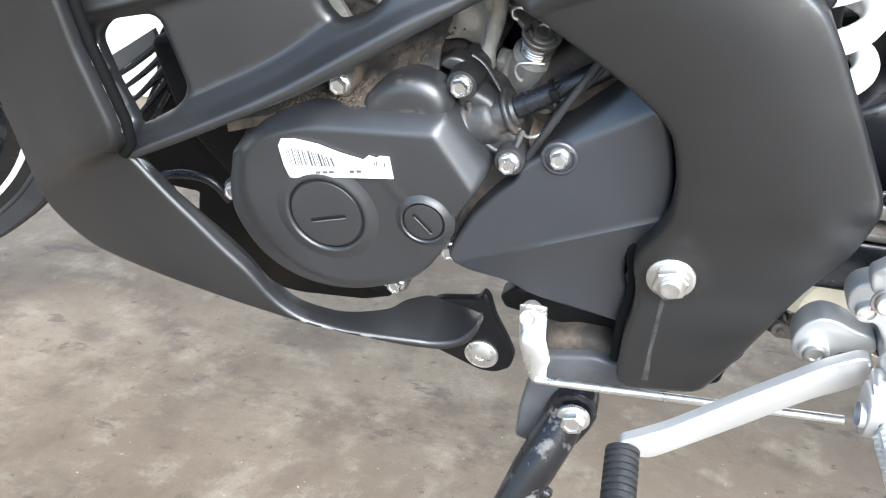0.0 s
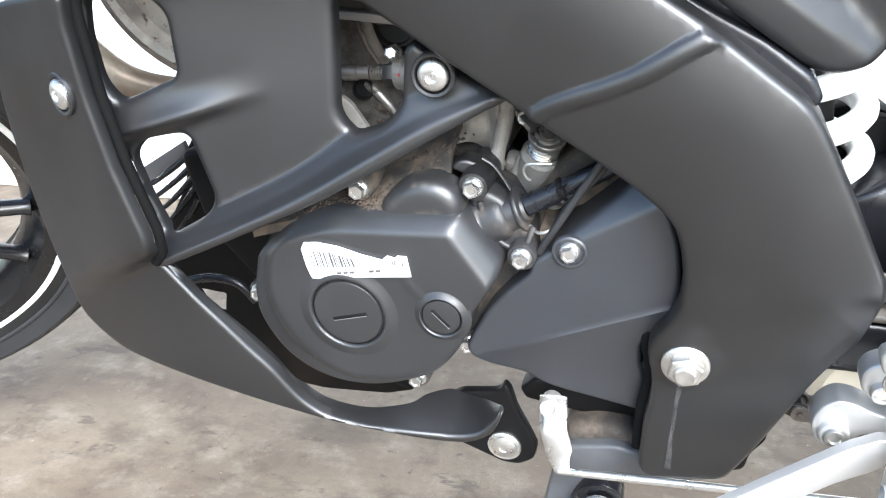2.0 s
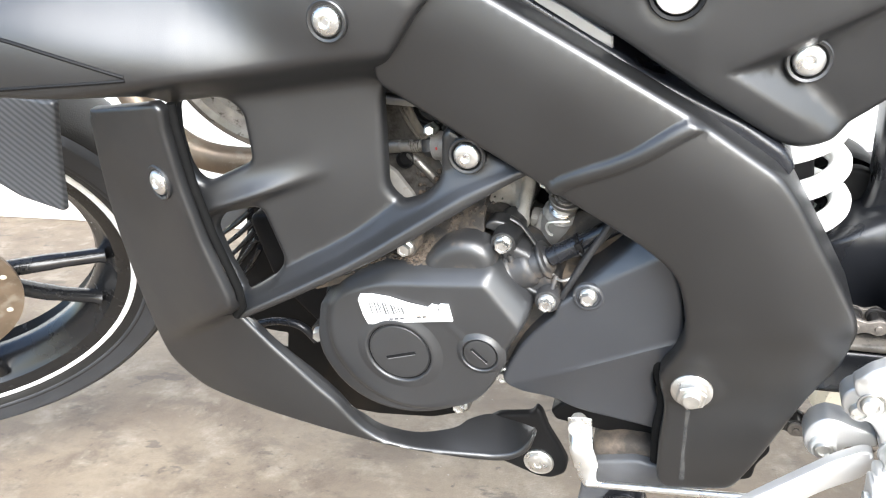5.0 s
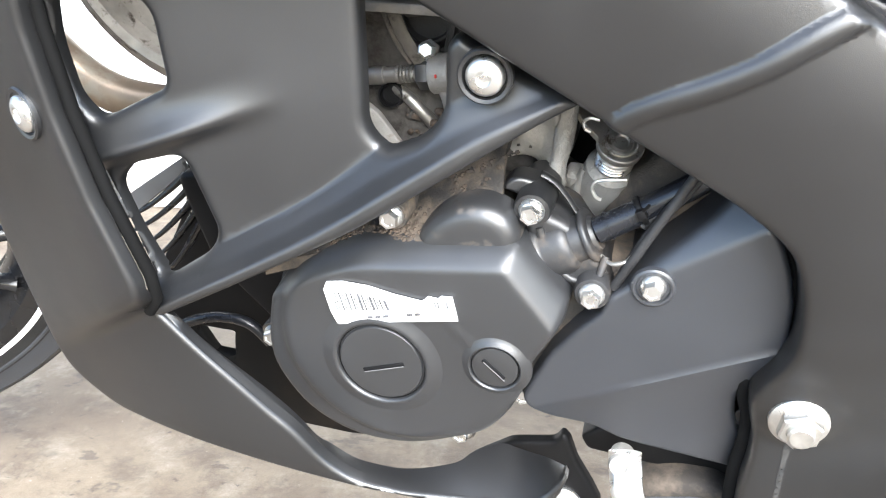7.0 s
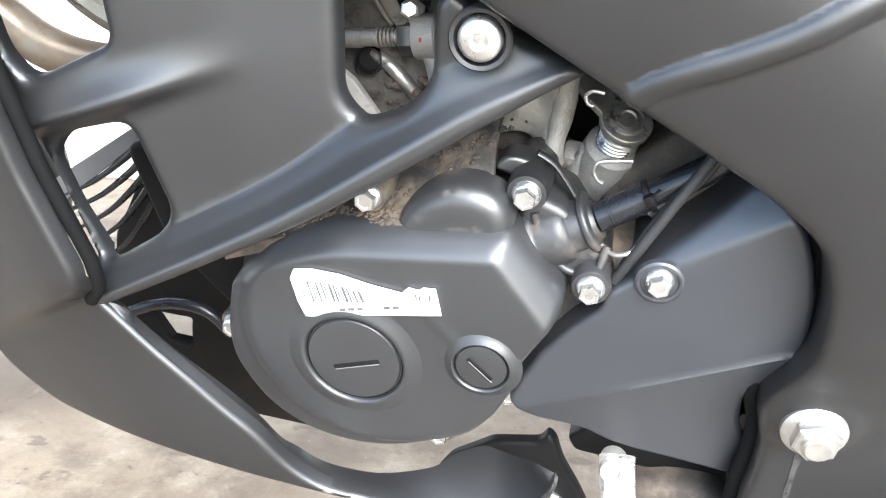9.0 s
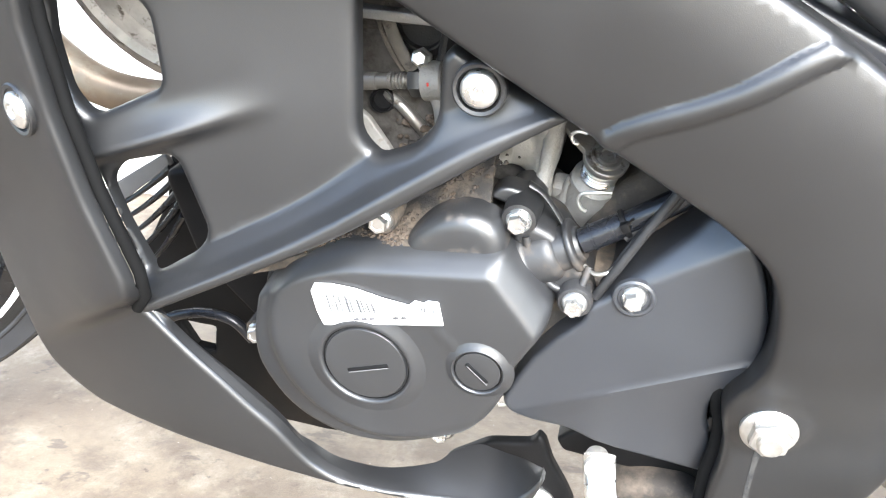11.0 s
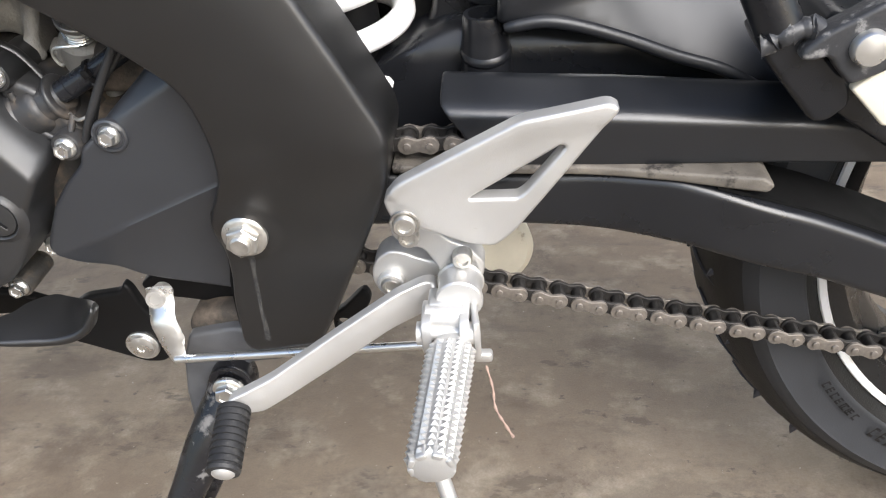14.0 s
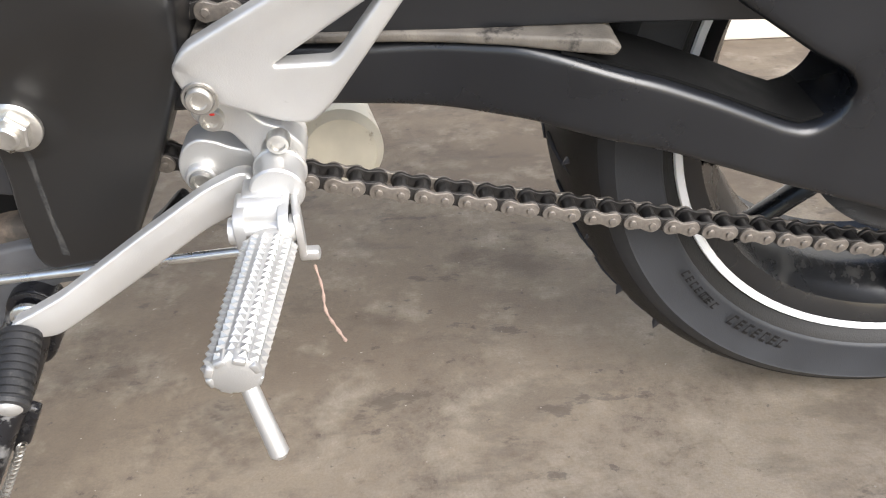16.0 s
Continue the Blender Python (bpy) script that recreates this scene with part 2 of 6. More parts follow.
def concrete():
    m = bpy.data.materials.new("stained_concrete")
    m.use_nodes = True
    n, l = m.node_tree.nodes, m.node_tree.links
    b = n["Principled BSDF"]
    co = n.new("ShaderNodeTexCoord")

    def noise_tex(scale, detail, rough, lo, hi):
        t = n.new("ShaderNodeTexNoise")
        place = co.outputs["Object"]
        if isinstance(scale, tuple):
            mp = n.new("ShaderNodeMapping")
            mp.inputs["Scale"].default_value = (scale[0], scale[1], 1)
            mp.inputs["Rotation"].default_value = (0, 0, 0.12)
            l.new(place, mp.inputs["Vector"])
            place, scale = mp.outputs[0], 1.0
        t.inputs["Scale"].default_value, t.inputs["Detail"].default_value, t.inputs["Roughness"].default_value = scale, detail, rough
        l.new(place, t.inputs["Vector"])
        r = n.new("ShaderNodeMapRange")
        r.inputs["From Min"].default_value, r.inputs["From Max"].default_value = lo, hi
        l.new(t.outputs["Fac"], r.inputs["Value"])
        return r.outputs[0], t.outputs["Fac"]

    def mix(fac, a, c, most=1.0):
        x = n.new("ShaderNodeMix")
        x.data_type = "RGBA"
        if most != 1.0:
            k = n.new("ShaderNodeMath")
            k.operation = "MULTIPLY"
            k.inputs[1].default_value = most
            l.new(fac, k.inputs[0])
            fac = k.outputs[0]
        l.new(fac, x.inputs["Factor"])
        for s, v in (("A", a), ("B", c)):
            if isinstance(v, tuple):
                x.inputs[s].default_value = (*v, 1)
            else:
                l.new(v, x.inputs[s])
        return x.outputs["Result"]

    cloud, _ = noise_tex(3.2, 7, 0.62, 0.40, 0.62)
    grime, _ = noise_tex(7.5, 9, 0.70, 0.50, 0.62)
    smear, _ = noise_tex((5.0, 11.0), 9, 0.70, 0.53, 0.61)
    pale, _ = noise_tex(13, 9, 0.70, 0.52, 0.66)
    oil, _ = noise_tex((9.0, 17.0), 8, 0.68, 0.595, 0.635)
    spots, _ = noise_tex(60, 5, 0.60, 0.655, 0.69)
    fleck, _ = noise_tex(130, 3, 0.6, 0.705, 0.74)
    mid, _ = noise_tex(90, 6, 0.75, 0.35, 0.65)
    grain, h = noise_tex(420, 4, 0.7, 0.25, 0.75)
    c = mix(cloud, (0.138, 0.101, 0.068), (0.236, 0.189, 0.135))
    c = mix(grime, c, (0.084, 0.059, 0.039), 0.80)
    c = mix(pale, c, (0.361, 0.315, 0.249), 0.60)
    # Stronger light on the open floor, painted as a pale patch broken by noise.
    lit_centre = n.new("ShaderNodeVectorMath")
    lit_centre.operation = "DISTANCE"
    lit_centre.inputs[1].default_value = (0.48, -0.50, 0)
    l.new(co.outputs["Object"], lit_centre.inputs[0])
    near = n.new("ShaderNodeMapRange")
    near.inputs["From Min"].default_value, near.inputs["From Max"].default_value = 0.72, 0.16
    l.new(lit_centre.outputs["Value"], near.inputs["Value"])
    # worn carries this painted light, fading outwards, times the mid noise.
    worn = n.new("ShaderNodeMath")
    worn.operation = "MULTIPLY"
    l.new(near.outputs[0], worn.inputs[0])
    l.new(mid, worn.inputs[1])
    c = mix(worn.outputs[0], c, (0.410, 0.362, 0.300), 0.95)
    c = mix(smear, c, (0.062, 0.047, 0.034), 0.42)
    c = mix(mid, c, (0.112, 0.085, 0.059), 0.38)
    c = mix(oil, c, (0.048, 0.038, 0.029), 0.60)
    c = mix(spots, c, (0.043, 0.035, 0.028), 0.6)
    c = mix(fleck, c, (0.475, 0.440, 0.385), 0.8)
    c = mix(grain, c, (0.085, 0.067, 0.051), 0.45)
    l.new(c, b.inputs["Base Color"])
    b.inputs["Roughness"].default_value = 0.72
    bump = n.new("ShaderNodeBump")
    bump.inputs["Strength"].default_value, bump.inputs["Distance"].default_value = 0.35, 0.002
    l.new(h, bump.inputs["Height"])
    l.new(bump.outputs["Normal"], b.inputs["Normal"])
    return m


CONCRETE = concrete()
WALLPAINT = material("white_wall_paint", (0.80, 0.80, 0.78), 0.7, vary=0.03, scale=3, grain=0.2, grain_scale=150, stain=(0.66, 0.62, 0.55), stain_scale=2.5, stain_at=0.62, stain_soft=0.2)
PLINTH = material("off_white_plinth_paint", (0.66, 0.60, 0.53), 0.7, vary=0.08, scale=6, grain=0.2, grain_scale=150, stain=(0.42, 0.36, 0.29), stain_scale=9, stain_at=0.58, stain_soft=0.2)


def carbon():
    m = bpy.data.materials.new("carbon_weave_film")
    m.use_nodes = True
    n, l = m.node_tree.nodes, m.node_tree.links
    b = n["Principled BSDF"]
    co = n.new("ShaderNodeTexCoord")
    w = n.new("ShaderNodeTexWave")
    w.bands_direction = "DIAGONAL"
    w.inputs["Scale"].default_value, w.inputs["Distortion"].default_value = 85, 0.6
    l.new(co.outputs["Object"], w.inputs["Vector"])
    r = n.new("ShaderNodeMix")
    r.data_type = "RGBA"
    r.inputs["A"].default_value, r.inputs["B"].default_value = (0.028, 0.030, 0.033, 1), (0.07, 0.073, 0.078, 1)
    l.new(w.outputs["Fac"], r.inputs["Factor"])
    l.new(r.outputs["Result"], b.inputs["Base Color"])
    b.inputs["Roughness"].default_value = 0.4
    return m


CARBON = carbon()

# ---- tools ----
from mathutils.geometry import delaunay_2d_cdt


class Geo:
    """A mesh in the making."""

    def __init__(self):
        self.v, self.f = [], []

    def add(self, verts, faces):
        k = len(self.v)
        self.v += [tuple(p) for p in verts]
        self.f += [tuple(i + k for i in f) for f in faces]
        return self

    def moved(self, m):
        self.v = [tuple(m @ Vector(p)) for p in self.v]
        return self


def part(name, geo, mat, parent=None, label="", sharp=38):
    me = bpy.data.meshes.new(name)
    me.from_pydata(geo.v, [], geo.f)
    me.validate()
    me.update()
    me.materials.append(mat)
    me.polygons.foreach_set("use_smooth", [True] * len(me.polygons))
    me.set_sharp_from_angle(angle=radians(sharp))
    ob = new(name, me)
    ob.parent = parent
    return tagged(ob, label)


def empty(name, parent=None, label="", category="", group=""):
    ob = new(name)
    ob.empty_display_size = 0.05
    ob.parent = parent
    return tagged(ob, label, category, group)


def frame_of(axis):
    a = Vector(axis).normalized()
    u = a.orthogonal().normalized() if abs(a.z) > 0.95 else a.cross(Vector((0, 0, 1))).normalized()
    return a, u, a.cross(u)


def lathe(geo, origin, axis, profile, n=32, start=0.0):
    """Rings of radius r at height h along the axis; a radius of 0 closes the end."""
    a, u, w = frame_of(axis)
    o = Vector(origin)
    rings, k = [], len(geo.v)
    for r, h in profile:
        if r <= 1e-7:
            rings.append([len(geo.v)])
            geo.v.append(tuple(o + a * h))
        else:
            rings.append(list(range(len(geo.v), len(geo.v) + n)))
            for i in range(n):
                t = start + 2 * math.pi * i / n
                geo.v.append(tuple(o + a * h + (u * math.cos(t) + w * math.sin(t)) * r))
    for p, q in zip(rings, rings[1:]):
        for i in range(n):
            j = (i + 1) % n
            if len(p) == 1 and len(q) == 1:
                break
            if len(p) == 1:
                geo.f.append((p[0], q[j], q[i]))
            elif len(q) == 1:
                geo.f.append((p[i], p[j], q[0]))
            else:
                geo.f.append((p[i], p[j], q[j], q[i]))
    return geo


def catmull(pts, n=6, closed=False):
    p = [np.array(q, float) for q in pts]
    out, m = [], len(p)
    for i in range(m if closed else m - 1):
        a, b, c, d = (p[(i + k) % m] if closed else p[min(max(i + k, 0), m - 1)] for k in (-1, 0, 1, 2))
        for s in np.arange(n) / n:
            out.append(0.5 * (2 * b + (c - a) * s + (2 * a - 5 * b + 4 * c - d) * s**2 + (3 * b - a - 3 * c + d) * s**3))
    if not closed:
        out.append(p[-1])
    return [tuple(float(x) for x in q) for q in out]


def tube(geo, path, r, n=12, flat=1.0, caps=True, closed=False, up=None):
    """A swept section; r is one radius or one a point; flat squashes it along its second axis."""
    p = [Vector(q) for q in path]
    rs = r if isinstance(r, (list, tuple)) else [r] * len(p)
    t0 = (p[1] - p[0]).normalized()
    u = Vector(up).normalized() if up else frame_of(t0)[1]
    rings = []
    for i, q in enumerate(p):
        t = (p[(i + 1) % len(p)] - p[i - 1]) if closed else (p[min(i + 1, len(p) - 1)] - p[max(i - 1, 0)])
        t = t.normalized()
        u = (u - t * u.dot(t)).normalized()
        w = t.cross(u)
        rings.append(len(geo.v))
        for k in range(n):
            a = 2 * math.pi * k / n
            geo.v.append(tuple(q + (u * math.cos(a) + w * math.sin(a) * flat) * rs[i]))
    pairs = list(zip(rings, rings[1:])) + ([(rings[-1], rings[0])] if closed else [])
    for a, b in pairs:
        for k in range(n):
            j = (k + 1) % n
            geo.f.append((a + k, a + j, b + j, b + k))
    if caps and not closed:
        geo.f.append(tuple(rings[0] + k for k in reversed(range(n))))
        geo.f.append(tuple(rings[-1] + k for k in range(n)))
    return geo


def block(geo, centre, size, bevel=0.001, turn=(0, 0, 0)):
    bm = bmesh.new()
    bmesh.ops.create_cube(bm, size=1, matrix=Matrix.Diagonal((*size, 1)))
    if bevel:
        bmesh.ops.bevel(bm, geom=bm.edges[:], offset=bevel, segments=2, profile=0.5, affect="EDGES")
    m = pose(*centre, *turn)
    bm.verts.index_update()
    geo.add([m @ v.co for v in bm.verts], [[v.index for v in f.verts] for f in bm.faces])
    bm.free()
    return geo


def rounded(pts, r, n=4):
    """The polygon with its corners rounded."""
    out, m = [], len(pts)
    p = [np.array(q, float) for q in pts]
    for i in range(m):
        a, b, c = p[i - 1], p[i], p[(i + 1) % m]
        la, lc = np.linalg.norm(a - b), np.linalg.norm(c - b)
        d = min(r, 0.45 * la, 0.45 * lc)
        s, e = b + (a - b) / la * d, b + (c - b) / lc * d
        for k in range(n + 1):
            t = k / n
            out.append(tuple((1 - t) ** 2 * s + 2 * t * (1 - t) * b + t**2 * e))
    return out


def resampled(pts, step):
    out = []
    for a, b in zip(pts, pts[1:] + pts[:1]):
        a, b = np.array(a, float), np.array(b, float)
        k = max(1, int(math.ceil(np.linalg.norm(b - a) / step)))
        out += [tuple(a + (b - a) * i / k) for i in range(k)]
    return out


def seg_dist(q, loop, closed=True):
    """The distance of the points q from a line of points."""
    a = np.array(loop, float)
    b = np.roll(a, -1, 0) if closed else a[1:]
    a = a if closed else a[:-1]
    best = np.full(len(q), 1e9)
    for s, e in zip(a, b):
        d = e - s
        t = np.clip(((q - s) @ d) / max(d @ d, 1e-12), 0, 1)
        best = np.minimum(best, np.hypot(*(q - s - t[:, None] * d).T))
    return best


def inside(q, loop):
    a = np.array(loop, float)
    b = np.roll(a, -1, 0)
    hit = np.zeros(len(q), bool)
    x, z = q.T
    for (x0, z0), (x1, z1) in zip(a, b):
        if z0 != z1:
            hit ^= ((z0 > z) != (z1 > z)) & (x < (x1 - x0) * (z - z0) / (z1 - z0) + x0)
    return hit


def ease(a, b, v):
    t = np.clip((v - a) / (b - a), 0, 1)
    return t * t * (3 - 2 * t)


def side_of(x, z, a, b):
    """How far points lie to the left of the line from a to b (above it, where it runs to the right)."""
    d = np.array([b[0] - a[0], b[1] - a[1]])
    d /= np.linalg.norm(d)
    return d[0] * (z - a[1]) - d[1] * (x - a[0])


def shell(geo, outline, y, holes=(), edge=0.004, depth=0.004, thick=0.004, step=0.007, chamfer=False, back=True, lines=(), crisp=False):
    """A moulded panel over an outline in x and z. y is its face's place, a number or a function of x and z; its rim is rolled back."""
    face = y if callable(y) else (lambda x, z: np.full(len(x), float(y)))
    loops = [resampled(list(o), step * 0.7) for o in (outline, *holes)]
    pts, edges = [], []
    for lp in loops:
        k = len(pts)
        pts += lp
        edges += [(k + i, k + (i + 1) % len(lp)) for i in range(len(lp))]
    n_rim = len(pts)

    def within(q):
        ok = inside(q, loops[0])
        for h in loops[1:]:
            ok &= ~inside(q, h)
        return ok

    def clear(q):
        return np.min([seg_dist(q, lp) for lp in loops], 0)

    extra = []
    if edge > 0:
        for lp in loops:
            a = np.array(lp)
            t = np.roll(a, -1, 0) - np.roll(a, 1, 0)
            nrm = np.stack([-t[:, 1], t[:, 0]], 1) / np.maximum(np.hypot(*t.T), 1e-9)[:, None]
            for f in (0.12, 0.35, 0.65, 1.0) + ((1.22,) if crisp else ()):
                for s in (1, -1):
                    q = a + s * nrm * edge * f
                    q = q[within(q)]
                    if len(q):
                        extra.append(q[clear(q) > edge * f * 0.93])
    a = np.array(loops[0])
    gx, gz = np.meshgrid(np.arange(a[:, 0].min(), a[:, 0].max(), step), np.arange(a[:, 1].min(), a[:, 1].max(), step))
    gx[::2] += step / 2
    q = np.stack([gx.ravel(), gz.ravel()], 1)
    q = q[within(q)]
    for ln in lines:
        # rows of points along a crease, so that the mesh follows it
        p = np.array(ln)
        k = np.concatenate([[0], np.cumsum(np.hypot(*np.diff(p, axis=0).T))])
        f = np.arange(0, k[-1], step * 0.8)
        row = np.stack([np.interp(f, k, p[:, 0]), np.interp(f, k, p[:, 1])], 1)
        row = row[within(row)]
        row = row[clear(row) > edge * 0.7]
        if len(row):
            q = q[seg_dist(q, ln, False) > step * 0.75]
            extra.append(row)
    if len(q):
        extra.append(q[clear(q) > max(edge * (1.6 if crisp else 1.25), step * 0.45)])
    for e in extra:
        pts += [tuple(p) for p in e]
    vs, _, fs, *_ = delaunay_2d_cdt([Vector(p) for p in pts], edges, [], 0, 1e-6)
    v2 = np.array([tuple(p) for p in vs])
    tri = np.array([f for f in fs if len(f) == 3])
    tri = tri[within(v2[tri].mean(1))]
    used = np.unique(tri)
    remap = -np.ones(len(v2), int)
    remap[used] = np.arange(len(used))
    v2, tri = v2[used], remap[tri]
    x, z = v2.T
    yy = np.asarray(face(x, z), float).copy()
    if edge > 0:
        d = np.clip(clear(v2) / edge, 0, 1)
        yy += depth * (np.clip((1 - d) * 1.08 - 0.04 + 0.04 * np.cos(d * math.pi), 0, 1) if chamfer else (1 - np.sqrt(np.clip(1 - (1 - d) ** 2, 0, 1))))
    flip = np.cross(v2[tri[:, 1]] - v2[tri[:, 0]], v2[tri[:, 2]] - v2[tri[:, 0]]) < 0
    tri[flip] = tri[flip][:, ::-1]
    n = len(v2)
    front = [(float(p), float(r), float(s)) for p, r, s in zip(x, yy, z)]
    rear = [(p, r + thick, s) for p, r, s in front]
    faces = [tuple(int(i) for i in t) for t in tri]
    seen = {}
    for t in faces:
        for i in range(3):
            seen[(t[i], t[(i + 1) % 3])] = 1
    rim = [(p, r) for p, r in seen if (r, p) not in seen]
    allf = list(faces)
    if back:
        allf += [tuple(n + i for i in reversed(t)) for t in faces]
    allf += [(r, p, n + p, n + r) for p, r in rim]
    return geo.add(front + rear, allf)


def hex_bolt(name, parent, at, axis=(0, -1, 0), flange=0.0065, flats=0.008, head=0.005, mat=None, label="", stud=0.0):
    """A flanged hexagon bolt or nut; its seat lies at the given place."""
    g = Geo()
    r = flats / math.sqrt(3)
    f = flange
    lathe(g, at, axis, [(f, -0.002), (f, 0.0006), (f * 0.96, 0.0012), (r * 1.02, 0.0022), (0, 0.0023)], 28)
    a = Vector(axis).normalized()
    o = Vector(at) + a * 0.0015
    lathe(g, o, axis, [(r, 0), (r, head - 0.0008), (r * 0.9, head), (r * 0.62, head), (r * 0.55, head - 0.0006), (0, head - 0.0006)], 6, 0.3)
    if stud:
        lathe(g, o, axis, [(stud, head - 0.001), (stud, head + 0.0025), (stud * 0.8, head + 0.0035), (0, head + 0.0035)], 18)
    return part(name, g, mat or ZINC, parent, label, 30)


def button_screw(parent, at, r=0.0098, axis=(0, -1, 0)):
    """A domed socket screw in its moulded cup."""
    g = Geo()
    lathe(g, at, axis, [(r * 1.45, -0.0035), (r * 1.45, 0.0004), (r * 1.36, 0.0011), (r * 1.18, 0.0006), (r * 1.12, -0.0012), (r * 1.1, -0.003)], 36)
    part("screw_cup", g, PLASTIC, parent)
    g = Geo()
    lathe(g, at, axis, [(r, -0.003), (r, 0.0008), (r * 0.95, 0.0016), (r * 0.8, 0.0024), (r * 0.5, 0.0032), (r * 0.42, 0.0032), (r * 0.34, 0.0027), (r * 0.33, 0.0012), (0, 0.0012)], 36)
    lathe(g, Vector(at) + Vector(axis).normalized() * 0.0005, axis, [(r * 0.2, 0), (r * 0.2, 0.0016), (0, 0.0017)], 12)
    return part("screw", g, ZINC, parent, "silver domed socket screw", 35)


def soft_interp(x, xs, ys, w=0.014):
    return sum(np.interp(x + d * w, xs, ys) for d in (-1, -0.5, 0, 0.5, 1)) / 5


def loft(geo, a, b, thick, n=4, crown=0.0):
    """A strip between two lines of points, with a thickness below it."""
    a, b = [Vector(p) for p in a], [Vector(p) for p in b]
    m = len(a)
    k = len(geo.v)
    for s in (0, 1):
        for p, q in zip(a, b):
            for i in range(n + 1):
                t = i / n
                geo.v.append(tuple(p.lerp(q, t) + Vector((0, 0, crown * 4 * t * (1 - t) - s * thick))))
    row, off = n + 1, m * (n + 1)
    for j in range(m - 1):
        for i in range(n):
            c = (k + j * row + i, k + (j + 1) * row + i, k + (j + 1) * row + i + 1, k + j * row + i + 1)
            geo.f.append(c)
            geo.f.append(tuple(v + off for v in reversed(c)))
        for i in (0, n):
            c = (k + j * row + i, k + (j + 1) * row + i, k + (j + 1) * row + i + off, k + j * row + i + off)
            geo.f.append(c if i else tuple(reversed(c)))
    for j in (0, m - 1):
        for i in range(n):
            c = (k + j * row + i, k + j * row + i + 1, k + j * row + i + 1 + off, k + j * row + i + off)
            geo.f.append(c)
    return geo


def bend(v, w):
    """Zero below nought and v above it, with a soft bend of width w."""
    return w * np.logaddexp(0, v / w)

# ---- the setting ----
g = Geo()
n = 40
xs = [-60 + 120 * i / n for i in range(n + 1)]
g.add([(x, y, 0) for y in xs for x in xs], [(j * (n + 1) + i, j * (n + 1) + i + 1, (j + 1) * (n + 1) + i + 1, (j + 1) * (n + 1) + i) for j in range(n) for i in range(n)])
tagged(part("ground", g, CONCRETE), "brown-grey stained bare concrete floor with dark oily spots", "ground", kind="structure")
g = Geo()
block(g, (0, 1.315, 1.5), (14, 0.3, 3.0), 0.004, (0, 0, -4.1))
tagged(part("wall_back", g, WALLPAINT), "plain bright white painted wall behind the motorcycle", "wall", kind="structure")
g = Geo()
block(g, (0, 1.115, 0.045), (14, 0.1, 0.09), 0.006, (0, 0, -4.1))
tagged(part("baseboard", g, PLINTH), "low off-white scuffed plinth along the wall", "baseboard", kind="structure")

# ---- the motorcycle: x to its rear, y to its far side, z up, leaning on its side stand ----
LEAN = 10.6
bike = empty("motorcycle", None, "matte black sports motorcycle leaning on its side stand", "motorcycle")
bike.matrix_world = pose(0, 0, 0, LEAN)

# engine block and crankcase
g = Geo()
shell(g, rounded([(-0.275, 0.40), (-0.262, 0.350), (-0.20, 0.322), (-0.145, 0.345), (-0.10, 0.345), (-0.03, 0.335), (-0.03, 0.435), (-0.080, 0.420), (-0.100, 0.436), (-0.112, 0.446), (-0.13, 0.452), (-0.160, 0.456), (-0.20, 0.450), (-0.25, 0.432)], 0.012), -0.104, edge=0.006, depth=0.006, thick=0.20)
engine = part("engine_block", g, DUSTY, bike, "dusty dark cast engine block")
g = Geo()
shell(g, rounded([(-0.265, 0.47), (-0.15, 0.44), (-0.108, 0.46), (-0.112, 0.50), (-0.150, 0.60), (-0.26, 0.60)], 0.012), lambda x, z: -0.062 - 0.012 * np.sin(z * 140) * ease(0.52, 0.55, z), edge=0.008, depth=0.01, thick=0.12)
part("cylinder_head", g, HEADDIRTSHADE, bike, "dirty raw aluminium cylinder head, painted darker for shade")
for k in range(5):
    g = Geo()
    shell(g, rounded([(-0.235 + 0.006 * k, 0.548 + 0.011 * k), (-0.12 + 0.004 * k, 0.535 + 0.011 * k), (-0.12 + 0.004 * k, 0.540 + 0.011 * k), (-0.235 + 0.006 * k, 0.553 + 0.011 * k)], 0.001), -0.082, edge=0.001, depth=0.001, thick=0.03, step=0.02)
    part("cooling_fin", g, CASTDULL, bike)
# Filler blocks, their dark colour standing in for shade inside the bike.
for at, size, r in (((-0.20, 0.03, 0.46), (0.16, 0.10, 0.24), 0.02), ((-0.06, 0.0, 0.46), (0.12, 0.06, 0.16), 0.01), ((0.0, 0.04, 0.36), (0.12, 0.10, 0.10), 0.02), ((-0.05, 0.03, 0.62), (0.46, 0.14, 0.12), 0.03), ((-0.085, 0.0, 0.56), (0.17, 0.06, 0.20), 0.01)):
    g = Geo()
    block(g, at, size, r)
    part("inner_body", g, DARK, bike, "inner filler mass of frame and engine, painted dark for shade")

# Painted near black in place of the shade ahead of the engine.
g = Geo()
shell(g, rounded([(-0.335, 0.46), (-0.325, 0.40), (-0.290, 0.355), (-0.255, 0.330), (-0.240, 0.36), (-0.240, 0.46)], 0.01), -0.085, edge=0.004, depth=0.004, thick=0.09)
part("engine_front", g, DARK, bike, "front of the engine, painted black for its shade")

